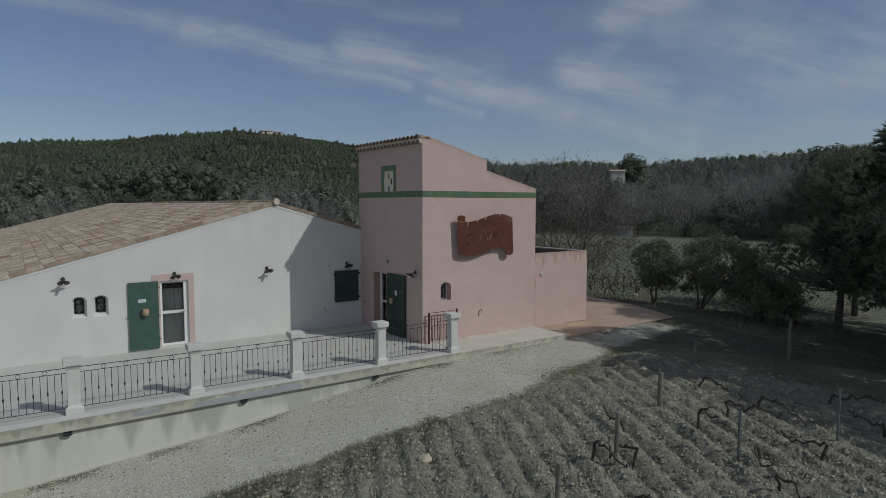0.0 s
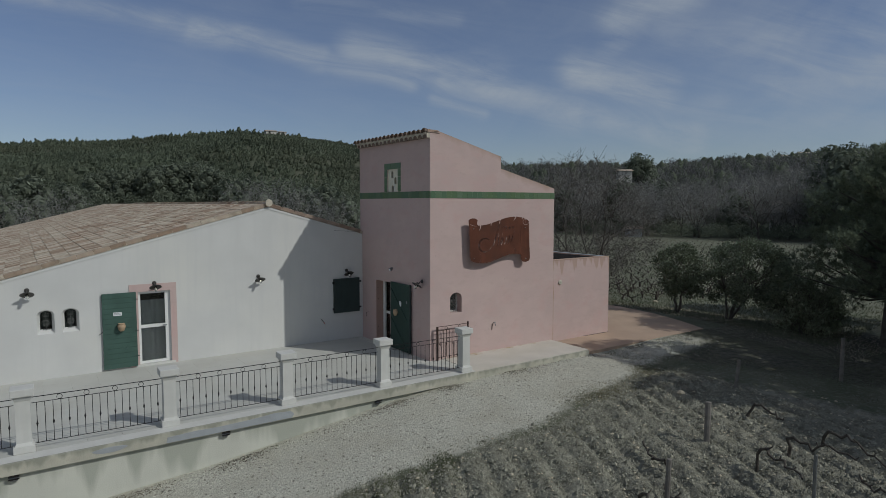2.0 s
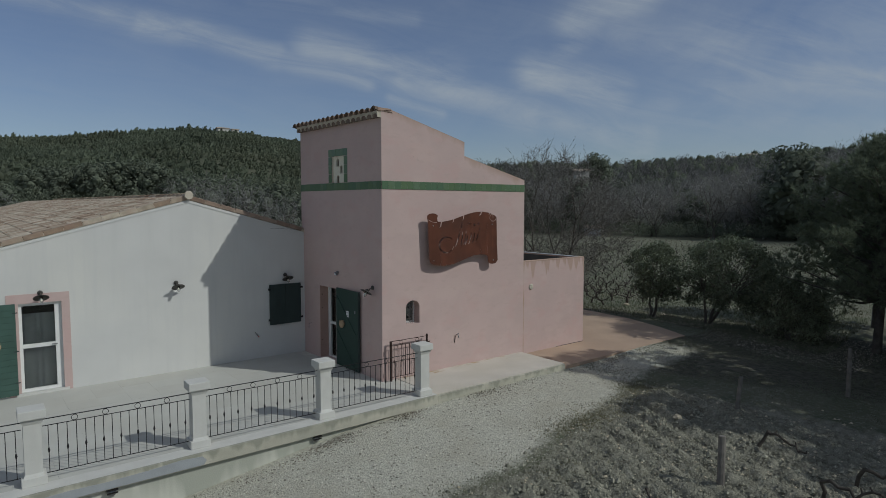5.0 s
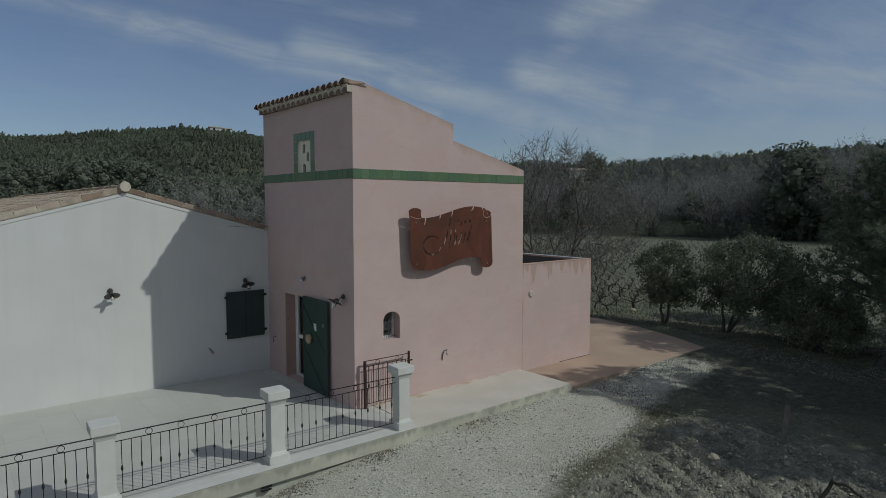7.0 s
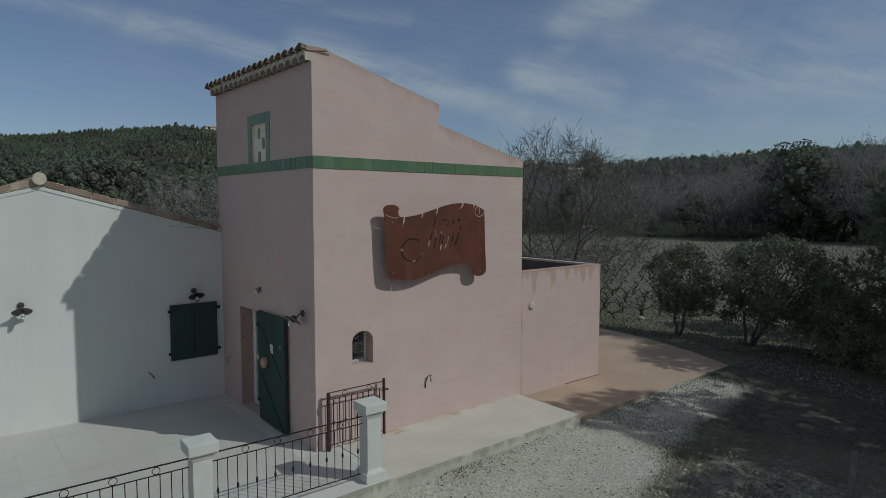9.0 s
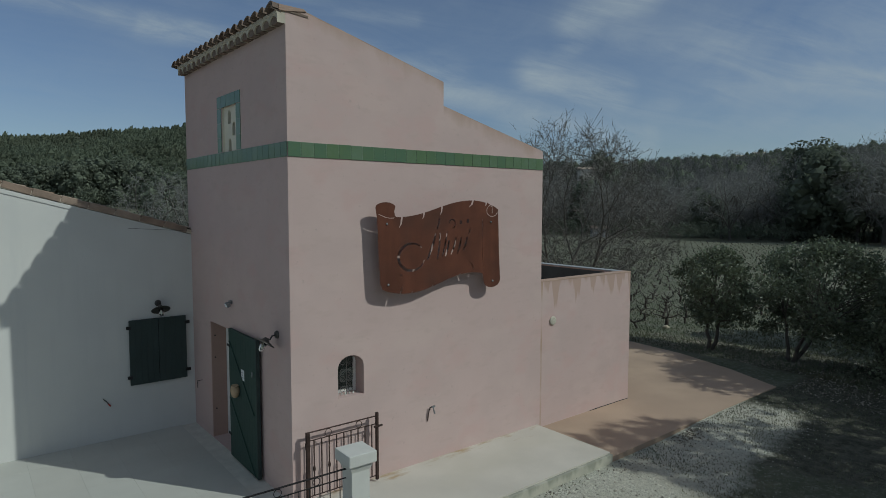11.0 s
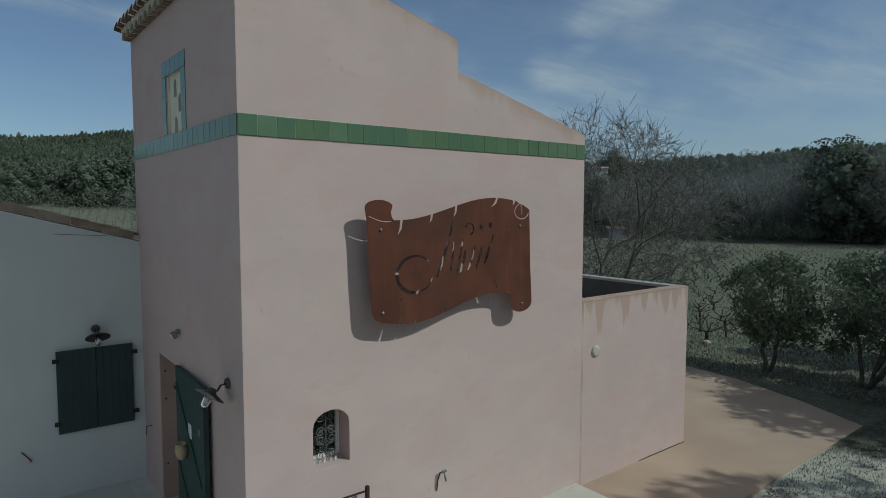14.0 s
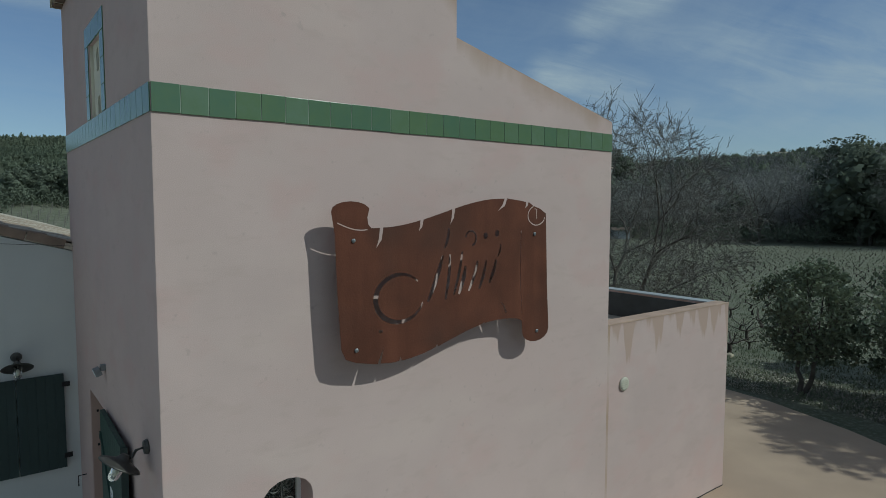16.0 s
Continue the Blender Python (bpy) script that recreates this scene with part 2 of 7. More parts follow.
def rusted(N, L, geo, mixed, ramp, noise_at, col):
    """Rusty water marks along the foot of the tower."""
    sep = N("ShaderNodeSeparateXYZ")
    L(geo.outputs["Position"], sep.inputs[0])
    near = N("ShaderNodeMapRange")
    near.inputs["From Min"].default_value, near.inputs["From Max"].default_value = 16.2, 16.72
    near.inputs["To Min"].default_value, near.inputs["To Max"].default_value = -0.25, 0.10
    L(sep.outputs[1], near.inputs["Value"])
    s = N("ShaderNodeMath")
    s.operation = "ADD"
    L(noise_at(2.1, 7, (1.0, 3.0, 1.0)), s.inputs[0])
    L(near.outputs[0], s.inputs[1])
    return mixed(ramp(s.outputs[0], 0.55, 0.74), col, (0.40, 0.27, 0.13))


plaster_pink = material("pink_plaster", PINK, 0.92, vary=0.05, scale=1.6, fine=130, bump=0.05, tint=(0.57, 0.43, 0.403), extra=edge_weather)
plaster_annex = material("pink_plaster_streaked", PINK, 0.92, vary=0.06, scale=1.6, fine=130, bump=0.05, tint=(0.57, 0.43, 0.403),
                         extra=annex_weather)
plaster_reveal = material("brown_pink_plaster", (0.46, 0.315, 0.265), 0.92, vary=0.08, scale=2, fine=120, bump=0.05)
plaster_coping = material("weathered_pink_plaster", (0.46, 0.33, 0.26), 0.92, vary=0.18, scale=3, fine=45, bump=0.16)
plaster_white = material("white_plaster", (0.638, 0.637, 0.618), 0.92, vary=0.05, scale=0.9, fine=120, bump=0.05, tint=(0.71, 0.70, 0.65), streaks=0.04)
plaster_shell = material("plain_plaster", (0.6, 0.58, 0.53), 0.92, vary=0.05, scale=1.0, fine=40, bump=0.1)
wall_cream = material("cream_retaining_wall", (0.60, 0.60, 0.53), 0.92, vary=0.06, scale=1.1, fine=40, bump=0.14, streaks=0.12,
                      extra=stained(-1.5, -0.15, (0.36, 0.375, 0.32), 1.7, 0.49, 0.60))
concrete = material("weathered_concrete", (0.50, 0.48, 0.40), 0.9, vary=0.14, scale=2.2, fine=60, bump=0.2, tint=(0.36, 0.36, 0.30), streaks=0.2, extra=stained(-0.28, 0.02, (0.27, 0.275, 0.225), 3.2, 0.50, 0.62))
concrete_bare = material("bare_grey_render", (0.36, 0.38, 0.40), 0.9, vary=0.07, scale=5, fine=70, bump=0.15)
stone_white = material("white_cast_stone", (0.63, 0.625, 0.59), 0.85, vary=0.06, scale=3, fine=80, bump=0.12, streaks=0.08)
paving_mat = material("pale_paving", (0.53, 0.527, 0.487), 0.75, vary=0.05, scale=1.2, fine=60, bump=0.08, tint=(0.51, 0.50, 0.45), random_tint=0.04)
joint_mat = material("mortar_joint", (0.60, 0.59, 0.54), 0.9, vary=0.1, scale=5, fine=60)
orange_mat = material("ochre_concrete", (0.475, 0.352, 0.262), 0.85, vary=0.13, scale=0.8, fine=70, bump=0.1, tint=(0.41, 0.30, 0.225))
slab_mat = material("pale_slab_with_rust", (0.60, 0.56, 0.495), 0.85, vary=0.07, scale=1.3, fine=70, bump=0.12, tint=(0.56, 0.52, 0.43), extra=rusted)
iron = material("dark_wrought_iron", (0.035, 0.033, 0.034), 0.55, 0.6, vary=0.25, scale=12, fine=90, bump=0.08)
# dark iron whose base colour is lightened to look sunlit
iron_sunlit = material("sunlit_wrought_iron", (0.17, 0.175, 0.17), 0.5, 0.2, vary=0.25, scale=12, fine=90, bump=0.08)
# dim tone given to the backing, as the unlit room behind the panes
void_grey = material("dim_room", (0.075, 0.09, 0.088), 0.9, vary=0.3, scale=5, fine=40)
iron_rusty = material("brown_wrought_iron", (0.065, 0.042, 0.036), 0.65, 0.4, vary=0.3, scale=10, fine=90, bump=0.1)
corten = material("corten_steel", (0.122, 0.044, 0.026), 0.82, 0.1, vary=0.28, scale=2.6, fine=70, bump=0.08, tint=(0.078, 0.040, 0.030), streaks=0.35)
chrome = material("steel_bolt", (0.5, 0.5, 0.5), 0.3, 1.0, vary=0.1, scale=20, fine=90)
green_paint = material("green_painted_wood", (0.060, 0.112, 0.092), 0.6, vary=0.12, scale=3, fine=60, bump=0.1)
green_dark = material("dark_green_painted_wood", (0.040, 0.058, 0.055), 0.6, vary=0.12, scale=3, fine=60, bump=0.1)
green_deep = material("deep_green_painted_wood", (0.034, 0.066, 0.055), 0.55, vary=0.12, scale=3, fine=60, bump=0.1)
white_paint = material("white_painted_frame", (0.78, 0.78, 0.76), 0.5, vary=0.03, scale=5, fine=80)
cream_paint = material("cream_paint", (0.74, 0.70, 0.58), 0.8, vary=0.05, scale=4, fine=60)
# near-black colour that stands in for the darkness inside rooms, niches and gaps
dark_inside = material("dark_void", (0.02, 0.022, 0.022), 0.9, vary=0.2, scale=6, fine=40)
curtain_mat = material("grey_curtain", (0.20, 0.215, 0.22), 0.9, vary=0.12, scale=8, fine=60)
terracotta = material("terracotta_pot", (0.47, 0.345, 0.225), 0.85, vary=0.12, scale=12, fine=90, bump=0.1)
paper = material("paper_sheet", (0.78, 0.79, 0.80), 0.8, vary=0.02, scale=8, fine=80)
ink_grey = material("grey_print", (0.35, 0.36, 0.38), 0.8, vary=0.02, scale=8, fine=80)
tile_roof_mat = material("pale_clay_roof_tile", (0.42, 0.352, 0.272), 0.9, vary=0.25, scale=5.0, fine=40, bump=0.2, tint=(0.40, 0.29, 0.225), random_tint=0.75)
tile_canal = material("dark_clay_tile", (0.20, 0.15, 0.12), 0.9, vary=0.3, scale=6, fine=50, bump=0.2, random_tint=0.35)
# browner clay for the eastern verge, with shadow put into the colour
tile_shaded = material("shaded_clay_tile", (0.30, 0.225, 0.175), 0.9, vary=0.25, scale=4, fine=45, bump=0.2, random_tint=0.3)
grout_mat = material("green_grey_grout", (0.40, 0.45, 0.37), 0.9, vary=0.2, scale=6, fine=60)
mortar_pale = material("pale_eave_mortar", (0.54, 0.49, 0.40), 0.9, vary=0.12, scale=6, fine=60, bump=0.15)
plastic_cream = material("cream_plastic", (0.54, 0.505, 0.42), 0.6, vary=0.05, scale=10, fine=80)
lamp_metal = material("dark_lamp_metal", (0.10, 0.095, 0.088), 0.45, 0.5, vary=0.2, scale=14, fine=80, bump=0.05)
grey_metal = material("grey_metal", (0.28, 0.29, 0.3), 0.45, 0.7, vary=0.15, scale=12, fine=90)
lining_grey = material("dark_grey_lining", (0.075, 0.08, 0.08), 0.85, vary=0.2, scale=3, fine=50, bump=0.1)
deck_mat = material("dusty_flat_roof", (0.42, 0.37, 0.31), 0.9, vary=0.2, scale=1.5, fine=50, bump=0.2)
bark = material("grey_bark", (0.12, 0.11, 0.095), 0.95, vary=0.3, scale=6, fine=40, bump=0.4)
twig_grey = material("grey_twigs", (0.17, 0.162, 0.145), 0.95, vary=0.2, scale=3, fine=30)
twig_wood = material("grey_winter_twigs", (0.19, 0.188, 0.183), 0.95, thin=0.2, island=0.3, vary=0.25, scale=0.08, fine=2, bump=0)
twig_far = material("grey_brown_twigs", (0.27, 0.266, 0.25), 0.95, thin=0.2, vary=0.2, scale=0.15, fine=30)
vine_bark = material("dark_vine_wood", (0.075, 0.064, 0.054), 0.95, vary=0.3, scale=9, fine=60, bump=0.4)
vine_old = material("grey_brown_vine_wood", (0.088, 0.078, 0.066), 0.95, vary=0.3, scale=9, fine=60, bump=0.5)
post_wood = material("weathered_post_wood", (0.20, 0.185, 0.165), 0.95, vary=0.25, scale=7, fine=60, bump=0.35)
leaf_oak = material("dark_evergreen_leaf", (0.165, 0.195, 0.128), 0.5, thin=0.35, island=0.4, vary=0.35, scale=1.6, fine=14, bump=0, tint=(0.165, 0.19, 0.12), spec=0.4)
leaf_shrub = material("light_evergreen_leaf", (0.30, 0.33, 0.225), 0.45, thin=0.5, island=0.4, vary=0.35, scale=1.6, fine=14, bump=0, tint=(0.28, 0.30, 0.19), spec=0.5)
leaf_pine = material("pine_needles", (0.20, 0.235, 0.16), 0.6, thin=0.45, island=0.4, vary=0.3, scale=1.2, fine=12, bump=0, tint=(0.145, 0.165, 0.085))
leaf_far = material("far_pine_foliage", (0.172, 0.20, 0.142), 0.85, thin=0.5, island=0.15, vary=0.3, scale=0.035, fine=1.2, bump=0, tint=(0.165, 0.175, 0.12), spec=0.1)
leaf_far_dark = material("evergreen_oak_foliage", (0.165, 0.187, 0.14), 0.85, thin=0.35, island=0.3, vary=0.3, scale=0.3, fine=3, bump=0, spec=0.1)
leaf_dry = material("dry_leaves", (0.36, 0.33, 0.275), 0.85, island=0.4, vary=0.3, scale=1.2, fine=12, bump=0)
leaf_brown = material("brown_dry_leaves", (0.165, 0.142, 0.112), 0.85, island=0.4, vary=0.3, scale=2, fine=12, bump=0)
weed_dry = material("dry_weeds", (0.25, 0.235, 0.15), 0.9, thin=0.25, island=0.3, vary=0.3, scale=2, fine=20, bump=0, spec=0.15)
weed_mat = material("green_weeds", (0.16, 0.175, 0.105), 0.9, thin=0.25, vary=0.3, scale=2, fine=20, bump=0, spec=0.15)
grass_mat = material("winter_grass", (0.18, 0.20, 0.135), 0.9, thin=0.25, vary=0.3, scale=0.8, fine=12, bump=0, tint=(0.16, 0.14, 0.09), spec=0.15)
stone_pale = material("pale_gravel_stone", (0.54, 0.525, 0.45), 0.9, island=0.42, vary=0.3, scale=14, fine=60, bump=0)
clod_mat = material("dry_earth_clod", (0.275, 0.268, 0.212), 0.95, island=0.45, vary=0.3, scale=8, fine=50, bump=0.2)
rock_dull = material("dull_grey_stone", (0.27, 0.255, 0.21), 0.95, island=0.5, vary=0.3, scale=8, fine=50, bump=0)
rock_mat = material("pale_limestone", (0.50, 0.44, 0.33), 0.9, vary=0.2, scale=8, fine=50, bump=0.3)


def glazed_tile(name, a, b, c):
    mat = bpy.data.materials.new(name)
    mat.use_nodes = True
    nt = mat.node_tree
    N, L = nt.nodes.new, nt.links.new
    bsdf = nt.nodes["Principled BSDF"]
    info, geo = N("ShaderNodeObjectInfo"), N("ShaderNodeNewGeometry")
    r = N("ShaderNodeValToRGB")
    r.color_ramp.elements[0].color, r.color_ramp.elements[1].color = (*a, 1), (*b, 1)
    n = N("ShaderNodeTexNoise")
    n.inputs["Scale"].default_value, n.inputs["Detail"].default_value = 7.0, 6
    L(geo.outputs["Position"], n.inputs["Vector"])
    ad = N("ShaderNodeMath")
    ad.operation, ad.inputs[1].default_value = "MULTIPLY_ADD", 0.45
    sub = N("ShaderNodeMath")
    sub.operation, sub.inputs[1].default_value = "MULTIPLY", 0.55
    n.inputs["Roughness"].default_value = 0.65
    mid = r.color_ramp.elements.new(0.55)
    mid.color = (*c, 1)
    L(n.outputs[0], sub.inputs[0])
    L(info.outputs["Random"], ad.inputs[0])
    L(sub.outputs[0], ad.inputs[2])
    L(ad.outputs[0], r.inputs[0])
    L(r.outputs[0], bsdf.inputs["Base Color"])
    bsdf.inputs["Roughness"].default_value = 0.2
    bsdf.inputs["Specular IOR Level"].default_value = 0.25
    return mat


tile_green = glazed_tile("green_glazed_tile", (0.092, 0.165, 0.122), (0.165, 0.235, 0.18), (0.125, 0.190, 0.102))

glass = bpy.data.materials.new("window_glass")
glass.use_nodes = True
_b = glass.node_tree.nodes["Principled BSDF"]
_b.inputs["Base Color"].default_value, _b.inputs["Roughness"].default_value = (0.9, 0.93, 0.92, 1), 0.03
_b.inputs["Transmission Weight"].default_value, _b.inputs["IOR"].default_value = 1.0, 1.45


def ground_material():
    """Gravel, ploughed earth, grass and woodland floor, blended by where they lie."""
    mat = bpy.data.materials.new("ground")
    mat.use_nodes = True
    nt = mat.node_tree
    N, L = nt.nodes.new, nt.links.new
    bsdf = nt.nodes["Principled BSDF"]
    geo = N("ShaderNodeNewGeometry")

    def noise_at(s, d=5, rough=0.55):
        n = N("ShaderNodeTexNoise")
        n.inputs["Scale"].default_value, n.inputs["Detail"].default_value, n.inputs["Roughness"].default_value = s, d, rough
        L(geo.outputs["Position"], n.inputs["Vector"])
        return n.outputs[0]

    def mixed(f, a, b):
        x = N("ShaderNodeMixRGB")
        for i, v in enumerate((f, a, b)):
            if isinstance(v, tuple):
                x.inputs[i].default_value = (*v, 1)
            elif isinstance(v, (int, float)):
                x.inputs[i].default_value = v
            else:
                L(v, x.inputs[i])
        return x.outputs[0]

    def ramp(sock, lo, hi):
        r = N("ShaderNodeMapRange")
        r.inputs["From Min"].default_value, r.inputs["From Max"].default_value = lo, hi
        L(sock, r.inputs["Value"])
        return r.outputs[0]

    def zone(name, wob):
        at = N("ShaderNodeAttribute")
        at.attribute_name = name
        ad = N("ShaderNodeMath")
        ad.operation = "ADD"
        sc = N("ShaderNodeMath")
        sc.operation, sc.inputs[1].default_value, sc.inputs[2].default_value = "MULTIPLY_ADD", wob, -0.5 * wob
        L(noise_at(2.2, 7, 0.7), sc.inputs[0])
        L(at.outputs["Fac"], ad.inputs[0])
        L(sc.outputs[0], ad.inputs[1])
        return ramp(ad.outputs[0], 0.35, 0.65)

    cell = N("ShaderNodeTexVoronoi")
    cell.inputs["Scale"].default_value = 26
    L(geo.outputs["Position"], cell.inputs["Vector"])
    stones = mixed(cell.outputs["Color"], (0.37, 0.36, 0.30), (0.73, 0.715, 0.615))
    gravel = mixed(ramp(noise_at(0.9), 0.42, 0.75), mixed(0.25, stones, (0.58, 0.57, 0.485)), (0.48, 0.455, 0.37))
    soil = mixed(ramp(noise_at(3.0, 8, 0.7), 0.35, 0.68), (0.138, 0.134, 0.102), (0.365, 0.356, 0.285))
    soil = mixed(ramp(noise_at(28, 4, 0.7), 0.53, 0.70), soil, (0.44, 0.43, 0.36))
    soil = mixed(ramp(noise_at(41, 4, 0.7), 0.56, 0.70), soil, (0.105, 0.101, 0.078))
    grass = mixed(ramp(noise_at(0.7, 8, 0.7), 0.38, 0.64), (0.12, 0.135, 0.088), (0.205, 0.20, 0.15))
    grass = mixed(ramp(noise_at(9, 6, 0.75), 0.5, 0.72), grass, (0.31, 0.30, 0.25))
    # dark litter colour under the trees, with their shade put into it
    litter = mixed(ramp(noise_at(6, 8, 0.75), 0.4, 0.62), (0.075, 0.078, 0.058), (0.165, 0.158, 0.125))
    grass = mixed(zone("shade_litter_zone", 0.8), grass, litter)
    wood = mixed(ramp(noise_at(0.05, 8, 0.7), 0.4, 0.62), (0.085, 0.10, 0.065), (0.115, 0.115, 0.08))
    col = mixed(zone("soil_zone", 0.9), grass, soil)
    col = mixed(zone("gravel_zone", 0.9), col, gravel)
    col = mixed(zone("wood_zone", 0.6), col, wood)
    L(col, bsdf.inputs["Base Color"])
    bsdf.inputs["Roughness"].default_value = 0.95
    bsdf.inputs["Specular IOR Level"].default_value = 0.15
    b1, b2 = N("ShaderNodeBump"), N("ShaderNodeBump")
    b1.inputs["Distance"].default_value, b1.inputs["Strength"].default_value = 0.02, 0.8
    b2.inputs["Distance"].default_value, b2.inputs["Strength"].default_value = 0.05, 0.7
    L(cell.outputs["Distance"], b1.inputs["Height"])
    L(noise_at(14, 9, 0.8), b2.inputs["Height"])
    L(b1.outputs[0], b2.inputs["Normal"])
    L(b2.outputs[0], bsdf.inputs["Normal"])
    return mat


ground_mat = ground_material()


# ---------------------------------------------------------------- mesh helpers
def empty(name, m=None):
    ob = new(name)
    ob.empty_display_size = 0.1
    if m is not None:
        ob.matrix_basis = m
    return ob


def finish(bm, name, mat, smooth=False):
    me = bpy.data.meshes.new(name)
    bm.normal_update()
    bm.to_mesh(me)
    bm.free()
    me.materials.append(mat)
    if smooth:
        me.polygons.foreach_set("use_smooth", [True] * len(me.polygons))
    return me


def part(name, bm, mat, parent=None, label="", m=None, smooth=False):
    """One mesh object under a thing or a part."""
    ob = new(name, finish(bm, name, mat, smooth) if isinstance(bm, bmesh.types.BMesh) else bm)
    if parent is not None:
        ob.parent = parent
    if m is not None:
        ob.matrix_basis = m
    if label:
        ob["label"] = label
    return ob


def np_mesh(name, V, Q, mat, smooth=False):
    """A mesh from arrays of corners and of faces with equal numbers of sides."""
    V, Q = np.asarray(V, np.float32), np.asarray(Q, np.int32)
    me = bpy.data.meshes.new(name)
    me.vertices.add(len(V))
    me.vertices.foreach_set("co", V.ravel())
    n = Q.shape[1]
    me.loops.add(Q.size)
    me.loops.foreach_set("vertex_index", Q.ravel())
    me.polygons.add(len(Q))
    me.polygons.foreach_set("loop_start", np.arange(0, Q.size, n, dtype=np.int32))
    me.polygons.foreach_set("loop_total", np.full(len(Q), n, np.int32))
    me.polygons.foreach_set("use_smooth", np.full(len(Q), bool(smooth)))
    me.update(calc_edges=True)
    me.materials.append(mat)
    return me


def box(bm, x0, x1, y0, y1, z0, z1, bevel=0.0):
    r = bmesh.ops.create_cube(bm, size=1.0, matrix=Matrix.Translation(((x0 + x1) / 2, (y0 + y1) / 2, (z0 + z1) / 2)) @ Matrix.Diagonal((x1 - x0, y1 - y0, z1 - z0, 1)))
    if bevel:
        edges = list({e for v in r["verts"] for e in v.link_edges})
        bmesh.ops.bevel(bm, geom=edges, offset=bevel, segments=2, affect="EDGES", profile=0.6)
    return bm


def boxed(x0, x1, y0, y1, z0, z1, bevel=0.0):
    return box(bmesh.new(), x0, x1, y0, y1, z0, z1, bevel)


def lathe(profile, sides=14, bm=None, m=None):
    """A turned shape about z from (radius, height) pairs."""
    bm = bm or bmesh.new()
    rings = []
    for r, z in profile:
        rings.append([bm.verts.new((r * math.cos(2 * math.pi * k / sides), r * math.sin(2 * math.pi * k / sides), z)) for k in range(sides)])
    for a, b in zip(rings, rings[1:]):
        for k in range(sides):
            bm.faces.new((a[k], a[(k + 1) % sides], b[(k + 1) % sides], b[k]))
    bm.faces.new(list(reversed(rings[0])))
    bm.faces.new(rings[-1])
    if m is not None:
        bmesh.ops.transform(bm, matrix=m, verts=[v for ring in rings for v in ring])
    return bm


def tube(bm, pts, r, sides=6, closed=False):
    """A round bar along a line of points."""
    pts = [Vector(p) for p in pts]
    rings, n = [], len(pts)
    for i, p in enumerate(pts):
        a = pts[(i - 1) % n] if (closed or i) else p
        b = pts[(i + 1) % n] if (closed or i < n - 1) else p
        d = (b - a).normalized()
        u = d.orthogonal().normalized() if abs(d.z) > 0.9 or abs(d.y) > 0.95 else d.cross(Vector((0, 1, 0))).normalized()
        w = d.cross(u)
        rr = r[i] if isinstance(r, (list, tuple)) else r
        rings.append([bm.verts.new(p + rr * (math.cos(2 * math.pi * k / sides) * u + math.sin(2 * math.pi * k / sides) * w)) for k in range(sides)])
    pairs = list(zip(rings, rings[1:])) + ([(rings[-1], rings[0])] if closed else [])
    for a, b in pairs:
        for k in range(sides):
            bm.faces.new((a[k], a[(k + 1) % sides], b[(k + 1) % sides], b[k]))
    if not closed:
        bm.faces.new(list(reversed(rings[0])))
        bm.faces.new(rings[-1])
    return bm


def prism(bm, outline, axis, lo, hi):
    """An outline of (a, b) pairs pushed from lo to hi along an axis ('x', 'y' or 'z')."""
    def at(a, b, c):
        return {"x": (c, a, b), "y": (a, c, b), "z": (a, b, c)}[axis]
    A = [bm.verts.new(at(a, b, lo)) for a, b in outline]
    B = [bm.verts.new(at(a, b, hi)) for a, b in outline]
    n = len(outline)
    fs = [bm.faces.new(A), bm.faces.new(list(reversed(B)))]
    for i in range(n):
        fs.append(bm.faces.new((A[i], B[i], B[(i + 1) % n], A[(i + 1) % n])))
    bmesh.ops.recalc_face_normals(bm, faces=fs)
    return bm


def flat_shape(loops, depth, mat, name):
    """A plate in the x-z plane from closed outlines; inner ones are cut out."""
    cu = bpy.data.curves.new(name, "CURVE")
    cu.dimensions, cu.fill_mode, cu.extrude = "2D", "BOTH", depth / 2
    for pts in loops:
        sp = cu.splines.new("POLY")
        sp.points.add(len(pts) - 1)
        for q, (a, b) in zip(sp.points, pts):
            q.co = (a, b, 0, 1)
        sp.use_cyclic_u = True
    tmp = bpy.data.objects.new(name, cu)
    me = bpy.data.meshes.new_from_object(tmp)
    me.transform(Matrix.Rotation(radians(90), 4, "X"))
    bpy.data.objects.remove(tmp)
    bpy.data.curves.remove(cu)
    me.materials.clear()
    me.materials.append(mat)
    me.polygons.foreach_set("use_smooth", [False] * len(me.polygons))
    return me


def arch(x0, x1, z0, z1, rise, n=8):
    """A closed outline with an arched head."""
    pts = [(x0, z0), (x1, z0)]
    c, w = (x0 + x1) / 2, (x1 - x0) / 2
    return pts + [(c + w * math.cos(math.pi * k / n), z1 - rise + rise * math.sin(math.pi * k / n)) for k in range(n + 1)]


# ---------------------------------------------------------------- the lie of the land
def smooth(a, b, v):
    t = np.clip((v - a) / (b - a), 0, 1)
    return t * t * (3 - 2 * t)


def waves(x, y, s, seed):
    """Cheap smooth noise from a few crossed waves."""
    rng = np.random.RandomState(seed)
    out = np.zeros_like(x, dtype=float)
    for k in range(7):
        a, f, p = rng.uniform(0, 6.28), s * rng.uniform(0.6, 1.9), rng.uniform(0, 6.28)
        out += np.sin((x * math.cos(a) + y * math.sin(a)) * f + p)
    return out / 7 * 1.6


def plough_edge(x):
    return np.interp(x, [-5, 3, 10, 12, 14, 16, 18], [12.3, 11.9, 11.85, 12.0, 12.45, 13.15, 13.6])


